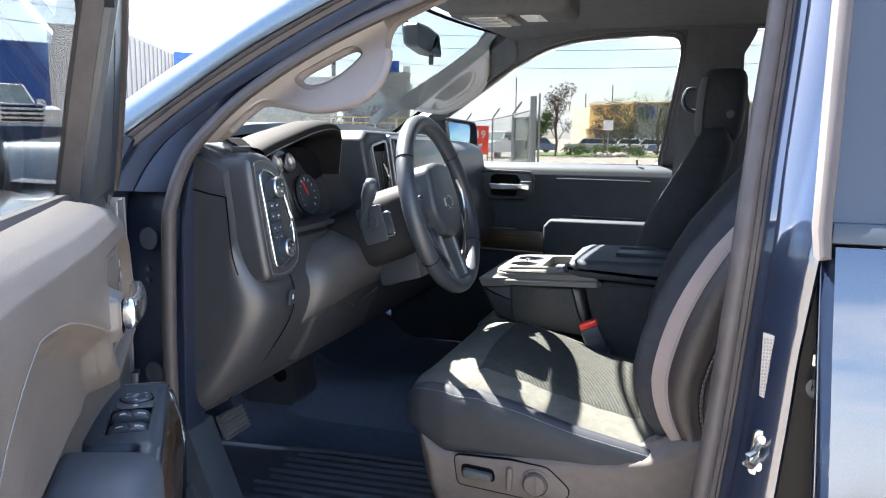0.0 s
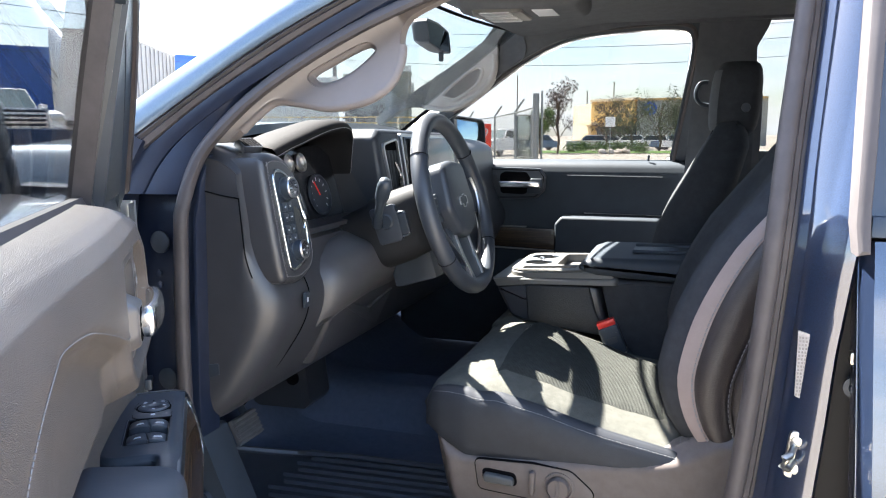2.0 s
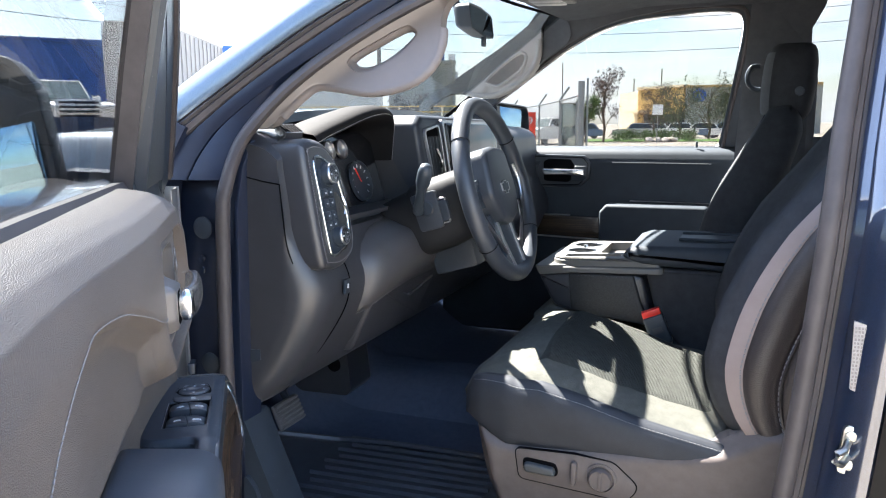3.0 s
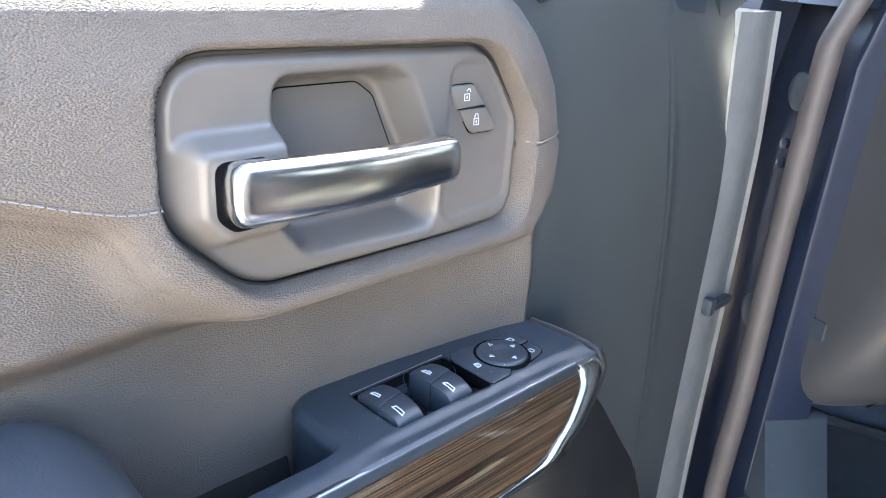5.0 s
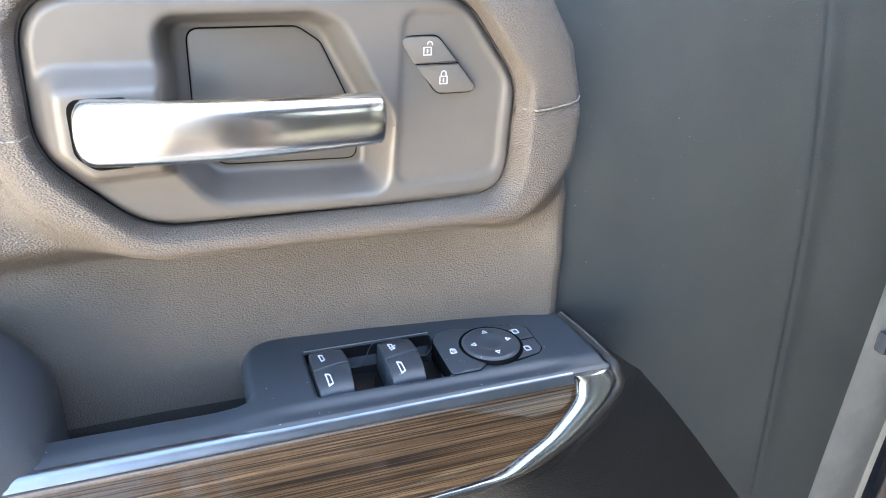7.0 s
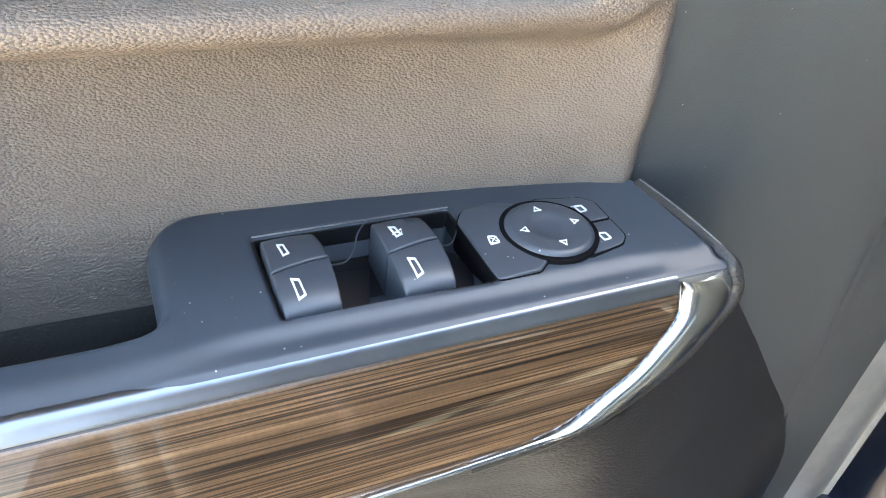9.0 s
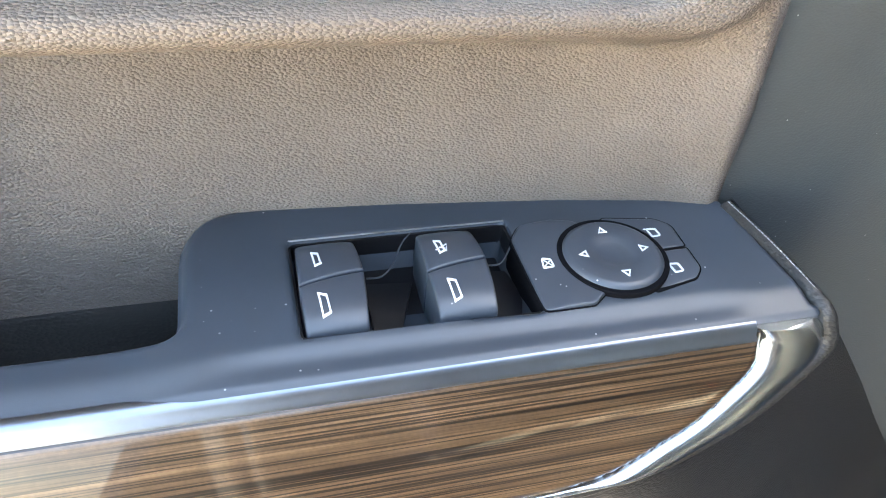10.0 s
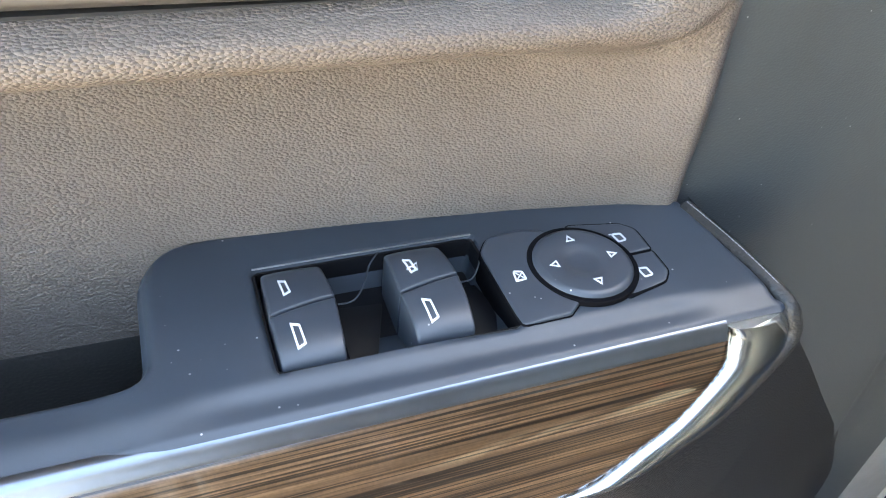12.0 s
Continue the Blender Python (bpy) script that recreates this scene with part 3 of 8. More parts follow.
# lock rocker: two buttons with padlock marks
LOCKS = [rounded([(0.4685, 1.3375), (0.4485, 1.3375), (0.4378, 1.3245), (0.4602, 1.3245)], [0.003, 0.006, 0.0006, 0.0006], 4),
         rounded([(0.4598, 1.3238), (0.4374, 1.3238), (0.4275, 1.3115), (0.4305, 1.3095), (0.4480, 1.3095)], [0.0006, 0.0006, 0.003, 0.003, 0.006], 4)]
part("lock_recess", prism(rounded([(0.4692, 1.3381), (0.4482, 1.3381), (0.4269, 1.3113), (0.4303, 1.3089), (0.4484, 1.3089)], [0.004, 0.006, 0.003, 0.003, 0.006], 4), 0.004, 0.00985, lambda a, b, d: (a, d, b)), M_GAP, bez)


def padlock(cu, cz, w, is_open, parent):
    put = lambda a, b, d: (a, d, b)
    bms = [frame_ring([(cu + 0.0021, cz + 0.0012), (cu - 0.0021, cz + 0.0012), (cu - 0.0021, cz - 0.0028), (cu + 0.0021, cz - 0.0028)], 0.0004, w, w + 0.0002, put),
           prism([(cu + 0.0003, cz), (cu - 0.0003, cz), (cu - 0.0003, cz - 0.0017), (cu + 0.0003, cz - 0.0017)], w, w + 0.0002, put)]
    sh = -0.0012 if is_open else 0.0
    arc = [(cu + sh + 0.0013 * math.cos(a), w + 0.0001, cz + 0.0024 + 0.0014 * math.sin(a)) for a in [math.pi * (i / 8) for i in range(9)]]
    arc = ([] if is_open else [(cu + 0.0013, w + 0.0001, cz + 0.0012)]) + arc + [(cu + sh - 0.0013, w + 0.0001, cz + (0.002 if is_open else 0.0012))]
    bms.append(tube(arc, 0.00025, 4, up=(0, 1, 0)))
    return part("padlock_mark", join(*bms), M_WHITE, parent, "white padlock symbol")


for i, poly in enumerate(LOCKS):
    lk = part("lock_button", prism(poly, 0.006, 0.0114, lambda a, b, d: (a, d, b), 0.0008), M_BEZEL, bez)
    padlock((0.4540, 0.4452)[i], (1.3315, 1.3170)[i], 0.01142, i == 0, door)

# hard plastic ahead of the padding, down to the shell edge


def front_w(u, z):
    w = -0.014 - 0.004 * smooth(0.36, 0.0, u) - 0.045 * max(0.0, (z - 1.17) / 0.23) ** 1.8 * 0.55
    w -= 0.004 * smooth(0.160, 0.125, u + (z - 1.2) * -0.10)
    w -= 0.0012 * smooth(0.004, 0.0, abs(u - (0.150 + (z - 1.2) * 0.10)))
    return w


part("front_panel", sheet(np.concatenate([np.arange(0.040, 0.12, 0.01), np.arange(0.12, 0.19, 0.0025), np.arange(0.19, 0.375, 0.01)]), np.arange(0.60, 1.401, 0.02),
                          lambda u, z: (u + 0.012 * smooth(1.2, 0.8, z) * smooth(0.2, 0.0, u), front_w(u, z), z), (0, -0.01, 0)), M_FRONT, door, "hard charcoal plastic panel")

# lower door: armrest body swelling out of the panel, from the crease to the padded edge
CREASE = [(0.60, 0.07), (0.83, 0.078), (0.894, 0.105), (0.949, 0.152), (1.0035, 0.195), (1.060, 0.243), (1.09, 0.270), (1.114, 0.303), (1.1438, 0.336), (1.153, 0.345)]
BODY_EDGE = [(0.60, 0.30), (0.80, 0.33), (0.95, 0.372), (1.05, 0.400), (1.085, 0.420), (1.0985, 0.4300), (1.1055, 0.4045), (1.1140, 0.3812), (1.1200, 0.3690), (1.1270, 0.3585), (1.1345, 0.3490), (1.1400, 0.3445), (1.1440, 0.3428), (1.1481, 0.3432), (1.153, 0.3470)]
FACE = [(0.60, 0.050), (0.90, 0.052), (1.00, 0.056), (1.05, 0.063), (1.08, 0.0690), (1.095, 0.0716), (1.105, 0.0713), (1.1525, 0.0530), (1.16, 0.0500)]


def face_w(z):
    """How far the armrest's outer face stands out at z: leaning, so that it looks upwards."""
    return lerp(FACE, z)


def body_point(s, z):
    uc, ue = lerp(CREASE, z), lerp(BODY_EDGE, z)
    base = front_w(uc, z) - 0.003
    out = face_w(z) - 0.002
    if s <= 1:
        u = uc + (ue - uc) * s
        return (u, base + (out - base) * (0.35 * smooth(0, 1, s) + 0.65 * math.sin(math.pi / 2 * s)), z)
    u = ue + (s - 1)
    w = out - 0.010 * smooth(1.090, 1.100, z) * smooth(0, 0.006, u - ue) - 0.006 * smooth(0, 0.03, u - ue) - 0.016 * smooth(1.09, 1.03, z) * smooth(0.0, 0.09, u - ue)
    return (u, w, z - 0.012 * smooth(0.03, 0.06, u - ue) * smooth(1.10, 1.15, z))


part("lower_panel", sheet(np.concatenate([np.arange(0, 1.0, 0.04), np.arange(1.0, 1.12, 0.008), np.arange(1.12, 1.75, 0.03)]), np.concatenate([np.arange(0.60, 0.96, 0.02), np.arange(0.96, 1.09, 0.005), np.arange(1.09, 1.1521, 0.0016)]),
                          body_point, (0, -0.012, 0)), M_LOWER, door, "grained charcoal lower door panel", 80)
part("map_pocket", prism(rounded([(0.37, 0.98), (0.40, 1.025), (1.05, 1.025), (1.05, 0.64), (0.34, 0.64), (0.335, 0.90)], 0.03, 5), 0.0, 0.040, lambda a, b, d: (a, d, b), 0.012, 3), M_LEATHER, door, "moulded map pocket")
part("speaker_grille", prism(rounded([(0.14, 0.84), (0.24, 0.84), (0.27, 0.62), (0.14, 0.62)], 0.02, 4), -0.01, 0.030, lambda a, b, d: (a, d, b), 0.004), M_BLACK, door)

# dark sheet added for the shade in the pull cup's hollow behind the armrest
part("pull_cup", sheet(np.arange(0.552, 0.745, 0.006), np.arange(1.06, 1.1221, 0.006), lambda u, z: (u, lerp(FOOT, u) + 0.0015 + 0.008 * smooth(1.120, 1.08, z) - 0.003 * smooth(1.116, 1.122, z), z), (0, -0.002, 0)), M_LOWER, door, "dark grained sheet standing in for shade in the pull cup")

# switch pod on the armrest
sw = empty_part("switch_panel", door, "black window and mirror switch panel")
POD = rounded([(0.705, 0.0525), (0.705, 0.0290), (0.5545, 0.0290), (0.5545, -0.0290), (0.44, -0.026), (0.352, -0.010), (0.3480, 0.0525)], [0.001, 0.001, 0.007, 0.024, 0.01, 0.004, 0.003], 8)
WELL = rounded([(0.5190, -0.0060), (0.4430, -0.0060), (0.4430, 0.0385), (0.5190, 0.0375)], 0.002, 3)
d_pod, d_well = sdf(POD), sdf(WELL)


def pod_z(u, w):
    z = 1.1562 + 0.0006 * smooth(0.36, 0.55, u) - 0.0020 * smooth(0.548, 0.575, u)
    z -= 0.0032 * smooth(0.040, 0.053, w)
    z -= 0.004 * smooth(-0.004, 0.0, d_pod(u, w)) * smooth(0.050, 0.046, w)
    z -= 0.0012 * smooth(-0.0015, 0.0, d_pod(u, w))
    z -= 0.017 * smooth(0.0006, -0.0016, d_well(u, w)) * (1 - 0.35 * smooth(0.012, 0.034, w))
    z -= 0.0014 * smooth(0.006, 0.0, abs(w - 0.0445)) * smooth(0.366, 0.39, u) * smooth(0.56, 0.52, u)
    return z


def pod_pt(u, w):
    d = d_pod(u, w)
    if d > 0:
        e = 0.0004
        gu, gw = d_pod(u + e, w) - d_pod(u - e, w), d_pod(u, w + e) - d_pod(u, w - e)
        k = math.hypot(gu, gw) or 1
        u, w = u - d * gu / k, w - d * gw / k
    return (u, w, pod_z(u, w))


part("pod_top", sheet(np.concatenate([np.arange(0.3470, 0.5800, 0.0014), np.arange(0.5800, 0.7061, 0.005)]), np.arange(-0.0300, 0.0541, 0.0014), pod_pt, (0, 0, -0.004), lambda u, w: d_pod(u, w) < 0.0016), M_BLACK, sw, "", 80)
part("pod_side", plate(shrink(POD, 0.0006), [shrink(WELL, -0.0015)], 1.08, 1.1505, lambda a, b, d: (a if d > 1.10 else max(a, 0.43), b - 0.004 * smooth(0.03, 0.05, b), d)), M_BLACK, sw)
# floor and added liner ring paint the well's shade in near-black
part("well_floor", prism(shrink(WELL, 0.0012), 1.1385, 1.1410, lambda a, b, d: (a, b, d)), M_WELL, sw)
part("well_shade_ring", frame_ring(shrink(WELL, -0.0004), 0.0009, 1.1400, 1.1553, lambda a, b, d: (a, b, d)), M_WELL, sw)
part("bright_edge", tube([(0.5190, -0.0064, 1.1568), (0.48, -0.0066, 1.1567), (0.443, -0.0066, 1.1566)], 0.0003, 6), M_SILVER, sw)


def dense(poly, step=0.0012):
    """The outline with points added along its long edges."""
    out = []
    for (a, b), (c, d) in zip(poly, list(poly[1:]) + [poly[0]]):
        n = max(1, int(math.hypot(c - a, d - b) / step))
        out += [(a + (c - a) * i / n, b + (d - b) * i / n) for i in range(n)]
    return out


def domed(poly, top, base, bevel):
    """A button: its outline, a top whose height top(u, w) may curve, and a rounded rim."""
    poly = dense([(p[0], p[1]) for p in poly])
    cu, cw = sum(p[0] for p in poly) / len(poly), sum(p[1] for p in poly) / len(poly)
    loops = [[(u, w, base) for u, w in poly]]
    for j in range(4):
        a = j / 3 * math.pi / 2
        loops.append([(u, w, top(u, w) - bevel * (1 - math.sin(a))) for u, w in shrink(poly, bevel * (1 - math.cos(a)))])
    inner = shrink(poly, bevel)
    for f in (0.94, 0.86, 0.76, 0.64, 0.5, 0.35, 0.2, 0.05):
        loops.append([(cu + (u - cu) * f, cw + (w - cw) * f, top(cu + (u - cu) * f, cw + (w - cw) * f)) for u, w in inner])
    return loft(loops)


ROCK = [(-0.0050, 1.1500), (-0.0045, 1.1548), (-0.0030, 1.1572), (0.0000, 1.1590), (0.0050, 1.1603), (0.0110, 1.1609), (0.0180, 1.1607), (0.0240, 1.1607), (0.0300, 1.1597), (0.0340, 1.1580), (0.0362, 1.1560), (0.0372, 1.1530)]
ROCK = [(p.x, p.y) for p in catmull([(a, b, 0) for a, b in ROCK], 5)]


def rock_top(uc):
    return lambda u, w: lerp(ROCK, w) - 0.0007 * ((u - uc) / 0.010) ** 2


def on_button(p, top, width, parent, name, label=""):
    """A printed mark: a thin ring that lies on the button's curved top."""
    return part(name, frame_ring(p, width, 0.0, 0.00055, lambda a, b, d: (a, b, top(a, b) + d)), M_WHITE, parent, label)


def window_mark(cu, cw, top, parent, s=1.0):
    p = [(cu + 0.0015 * s, cw - 0.0044 * s), (cu - 0.0013 * s, cw - 0.0032 * s), (cu - 0.0019 * s, cw + 0.0034 * s), (cu + 0.0009 * s, cw + 0.0046 * s)]
    return on_button(p, top, 0.00050, parent, "window_mark", "white window symbol")


for uc in (0.5072, 0.4665):
    top = rock_top(uc)
    A_ = rounded([(uc + 0.0100, -0.0034), (uc - 0.0092, -0.0040), (uc - 0.0102, 0.0147), (uc + 0.0106, 0.0186)], [0.0034, 0.0034, 0.0004, 0.0004], 5)
    B_ = rounded([(uc + 0.0106, 0.0193), (uc - 0.0102, 0.0154), (uc - 0.0086, 0.0366), (uc + 0.0102, 0.0368)], [0.0004, 0.0004, 0.0016, 0.0016], 5)
    for poly in (A_, B_):
        part("window_switch", domed(poly, top, 1.141, 0.0008), M_BUTTON, sw, "", 70)
    window_mark(uc + 0.0042, 0.0082, top, door, 0.85)
    window_mark(uc + 0.0040, 0.0282, top, door, 1.0)
for ua in (0.4965, 0.4560):
    # raised side of the cradle beside each rocker, with its thin bright rim
    part("cradle_edge", tube(catmull([(ua - 0.0005, 0.0150, 1.1560), (ua - 0.006, 0.0135, 1.1550), (ua - 0.0115, 0.0060, 1.1542), (ua - 0.0150, -0.0010, 1.1550), (ua - 0.0195, -0.0058, 1.1562)], 5), 0.00030, 5), M_BUTTON, sw)
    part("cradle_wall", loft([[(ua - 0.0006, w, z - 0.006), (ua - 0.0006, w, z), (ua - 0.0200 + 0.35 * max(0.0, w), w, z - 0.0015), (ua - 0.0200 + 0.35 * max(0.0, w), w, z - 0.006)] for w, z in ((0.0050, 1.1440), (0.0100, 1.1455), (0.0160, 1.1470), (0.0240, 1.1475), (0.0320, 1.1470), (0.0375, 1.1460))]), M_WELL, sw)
top = rock_top(0.4665)
part("auto_mark", join(*[tube([(a, b, top(a, b) + 0.0002) for a, b in q], 0.00026, 4) for q in (((0.4722, 0.0100), (0.4680, 0.0075), (0.4690, 0.0112)), ((0.4708, 0.0088), (0.4690, 0.0098)))]), M_WHITE, door)

# window lock-out button, mirror joystick, two mirror selectors
KC = (0.4118, 0.0190)
put_z = lambda a, b, d: (a, b, d)
LOCKOUT = rounded([(0.4436, 0.0395), (0.4436, 0.0040), (0.4390, -0.0022), (0.4268, -0.0034), (0.4170, -0.0010), (0.4170, 0.0330), (0.4212, 0.0352), (0.4262, 0.0392)], [0.002, 0.006, 0.005, 0.004, 0.004, 0.002, 0.003, 0.003], 4)
SEL_A = rounded([(0.4075, -0.0028), (0.3868, 0.0008), (0.3822, 0.0050), (0.3824, 0.0166), (0.4060, 0.0176)], [0.002, 0.004, 0.004, 0.001, 0.001], 4)
SEL_B = rounded([(0.4060, 0.0188), (0.3824, 0.0178), (0.3826, 0.0285), (0.3866, 0.0330), (0.4030, 0.0368), (0.4060, 0.0350)], [0.001, 0.001, 0.005, 0.005, 0.002, 0.002], 4)
lock_top = lambda u, w: 1.1582 - 0.0010 * smooth(0.4320, 0.4445, u) - 0.0006 * smooth(0.028, 0.040, w)
sel_top = lambda u, w: 1.1570 - 0.0006 * smooth(0.028, 0.040, w)
part("lockout_gap", prism(shrink(LOCKOUT, -0.0005), 1.145, 1.1565, put_z), M_GAP, sw)
part("lockout_button", domed(LOCKOUT, lock_top, 1.145, 0.0008), M_BUTTON, sw, "", 70)
for q in (SEL_A, SEL_B):
    part("selector_gap", prism(shrink(q, -0.0005), 1.150, 1.1566, put_z), M_GAP, sw)
    part("mirror_selector", domed(q, sel_top, 1.150, 0.0007), M_BUTTON, sw, "", 70)
part("joystick_gap", lathe([(0.0193, 1.150), (0.0194, 1.1581), (0.0191, 1.15845), (0.0002, 1.15845)], Matrix.Translation((*KC, 0)), 64), M_GAP, sw)
joy = part("mirror_joystick", lathe([(0.0178, 1.150), (0.0179, 1.1576), (0.0177, 1.1582), (0.0168, 1.1592), (0.0158, 1.1598), (0.0150, 1.1600), (0.0100, 1.1600), (0.0078, 1.1598), (0.0062, 1.1590), (0.0040, 1.1586), (0.0002, 1.1585)],
                                    Matrix.Translation((*KC, 0)), 64), M_BUTTON, sw, "round mirror control")
for a in range(4):
    c, s = math.cos(a * math.pi / 2), math.sin(a * math.pi / 2)
    tri = [(KC[0] + c * x - s * y, KC[1] + s * x + c * y) for x, y in ((0.0130, 0.0), (0.0098, 0.0017), (0.0098, -0.0017))]
    part("arrow_mark", frame_ring(tri, 0.00042, 1.1599, 1.1603, put_z), M_WHITE, joy, "white arrow")
for (cu, cw) in ((0.3912, 0.0086), (0.3918, 0.0275)):
    on_button(rounded([(cu + 0.0020, cw - 0.0024), (cu - 0.0018, cw - 0.0020), (cu - 0.0022, cw + 0.0020), (cu + 0.0014, cw + 0.0024)], 0.0007, 3), sel_top, 0.00042, door, "mirror_mark", "white mirror symbol")
    part("mirror_foot_mark", prism([(cu + 0.0028, cw - 0.0026), (cu + 0.0017, cw - 0.0026), (cu + 0.0017, cw - 0.0021), (cu + 0.0028, cw - 0.0021)], 0.0, 0.0002, lambda a, b, d: (a, b, sel_top(a, b) + d)), M_WHITE, door)
part("lockout_mark", join(frame_ring(rounded([(0.4372, 0.0166), (0.4340, 0.0176), (0.4340, 0.0216), (0.4380, 0.0216)], 0.0006, 2), 0.00038, 1.1575, 1.1585, put_z),
                          tube([(0.4370, 0.0174, 1.1582), (0.4345, 0.0210, 1.1583)], 0.00022, 4), tube([(0.4345, 0.0182, 1.1583), (0.4372, 0.0208, 1.1582)], 0.00022, 4)), M_WHITE, door)

# wood strip, its bright end and the cup behind it
INNER = [(0.3745, 1.1515), (0.3705, 1.1475), (0.3708, 1.1430), (0.3722, 1.1375), (0.3800, 1.1300), (0.3925, 1.1208), (0.4050, 1.1145), (0.4217, 1.1066), (0.4370, 1.1032), (0.4635, 1.1010), (0.5200, 1.0990), (0.6000, 1.0970)]
OUTER = [(0.3505, 1.1515), (0.3462, 1.1470), (0.3455, 1.1425), (0.3485, 1.1375), (0.3600, 1.1285), (0.3700, 1.1215), (0.3820, 1.1155), (0.4050, 1.1070), (0.4325, 1.1008), (0.4635, 1.0988), (0.5200, 1.0970), (0.6000, 1.0950)]
inner_edge = [(p.x, p.y) for p in catmull([(a, b, 0) for a, b in INNER], 6)]
outer_edge = [(p.x, p.y) for p in catmull([(a, b, 0) for a, b in OUTER], 6)]
WOOD = [(0.700, 1.0955), (0.700, 1.1480), (0.3712, 1.1480)] + inner_edge[7:]
wood_us = np.concatenate([np.arange(0.366, 0.52, 0.0018), np.arange(0.52, 0.701, 0.006)])
d_wood = sdf(WOOD)


def wood_face(u, z):
    d = d_wood(u, z)
    if d > 0:
        e = 0.0003
        gu, gz = d_wood(u + e, z) - d_wood(u - e, z), d_wood(u, z + e) - d_wood(u, z - e)
        k = math.hypot(gu, gz) or 1
        u, z, d = u - d * gu / k, z - d * gz / k, 0.0
    f = min(1, max(0, (z - 1.096) / 0.056))
    return (u, face_w(z) - 0.0012 + 0.0030 * math.sin(math.pi * f) ** 0.8 - 0.0022 * smooth(-0.0030, 0.0, d), z)


part("wood_strip", sheet(wood_us, np.concatenate([np.arange(1.0945, 1.140, 0.0018), np.arange(1.140, 1.1500, 0.0009)]), wood_face, (0, -0.007, 0), lambda u, z: d_wood(u, z) < 0.0013), M_WOOD, door, "glossy dark striped wood-look strip", 80)
# rolled bright edge over the strip
part("strip_edge", sweep([(0.703, 0.0532, 1.1505), (0.55, 0.0532, 1.1505), (0.3738, 0.0532, 1.1503)], [(-0.004, -0.003), (-0.004, 0.0022), (-0.0018, 0.0025), (-0.0004, 0.0018), (0.0006, 0.0004), (0.0012, -0.0014), (0.0021, -0.0022), (0.0024, -0.0034), (0.0010, -0.0044)], up=(0, 0, 1)), M_STRIP, door, "bright rolled strip edge", sharp=50)


def chrome_loop(i):
    """One cross-section of the end trim, from the wood's edge to the padding's edge."""
    (a, b), (c, d) = inner_edge[i], outer_edge[i]
    wide = min(1.0, math.hypot(a - c, b - d) / 0.016)
    out = [(a, face_w(b) - 0.006, b)]
    for k in range(13):
        f = k / 12
        z = b + (d - b) * f
        out.append((a + (c - a) * f, face_w(z) - 0.0004 + wide * (0.0022 * smooth(0.0, 0.14, f) + 0.0010 * math.sin(math.pi * f) - 0.0036 * smooth(0.80, 1.0, f)), z))
    return out + [(c, face_w(d) - 0.006, d)]


part("chrome_end", loft([chrome_loop(i) for i in range(len(inner_edge))]), M_SATIN, door, "bright chrome end trim", sharp=70)
LIP = [(0.3535, -0.004, 1.1545), (0.3500, 0.018, 1.1540), (0.3470, 0.038, 1.1525), (0.3446, 0.0490, 1.1500)] + [(a - 0.0028, face_w(b) - 0.0030, b - 0.0012) for a, b in OUTER[1:10]]
part("leather_lip", tube(catmull(LIP, 6), 0.0036, 10), M_LOWER, door, "padded vinyl edge")
stitches(catmull([(0.3535, -0.003, 1.1579), (0.3500, 0.018, 1.1574), (0.3470, 0.038, 1.1559), (0.3448, 0.048, 1.1537)], 8), 0.0017, 0.0013, 0.00026, "stitching", door)
part("wood_carrier", prism([(0.700, 1.1480), (0.376, 1.1480), (0.378, 1.1360), (0.4000, 1.1180), (0.44, 1.106), (0.700, 1.0990)], 0.0, 0.014, lambda a, b, d: (a, face_w(b) - 0.0215 + d, b)), M_BLACK, door)
part("pull_cup", box((0.15, 0.045, 0.004), (0.628, 0.008, 1.085)), M_BLACK, door)

# padded elbow rest


def elbow(u):
    t = (u - 0.653) / 0.397
    e = min(1, math.sqrt(max(0.0, (u - 0.650) / 0.035)))
    top = 1.150 + 0.055 * e + 0.010 * t
    lo = 1.055
    wl, wr = -0.020, 0.040 + 0.022 * e
    pts = rounded([(wl, lo), (wr, lo), (wr, top - 0.006), (wl, top + 0.004)], [0.004, 0.01, 0.024 * e + 0.002, 0.010], 5)
    return [(u, w, z) for w, z in pts]


part("elbow_rest", loft([elbow(u) for u in [0.6505, 0.652, 0.655, 0.660, 0.667, 0.675, 0.69, 0.75, 0.85, 0.95, 1.05]]), M_ARM, door, "padded dark vinyl armrest", sharp=60)

# shell, frame, glass
SHELL = [(0.0, 0.45), (0.0, 1.37), (0.02, 1.40), (1.06, 1.40), (1.10, 1.10), (1.10, 0.45)]
part("door_shell", prism(rounded(SHELL, 0.02, 3), -0.150, -0.068, lambda a, b, d: (a, d, b), 0.006), M_PAINT, door, "navy metallic painted steel shell")
part("shell_flange", sheet([-0.038, -0.0365, -0.034, -0.030, -0.022, -0.008, 0.008, 0.024, 0.034, 0.042], np.arange(0.50, 1.395, 0.03), lambda u, z: (u + 0.012 * smooth(1.2, 0.8, z) + 0.018 * smooth(1.22, 1.39, z), -0.026 + 0.004 * math.sin((u + 0.038) / 0.080 * math.pi) + 0.004 * smooth(-0.030, -0.034, u) - 0.05 * smooth(-0.034, -0.038, u), z), (0, -0.003, 0)), M_EDGE, door, "glossy door edge with sky reflection put into its paint")
part("check_strap", join(box((0.050, 0.010, 0.010), (0.006, -0.016, 1.064), 0.003), box((0.012, 0.012, 0.020), (0.026, -0.016, 1.066), 0.004)), M_BLACK, door, "black door check arm")


def fw(z, w0):
    return w0 + 0.20 * max(0.0, z - 1.39)


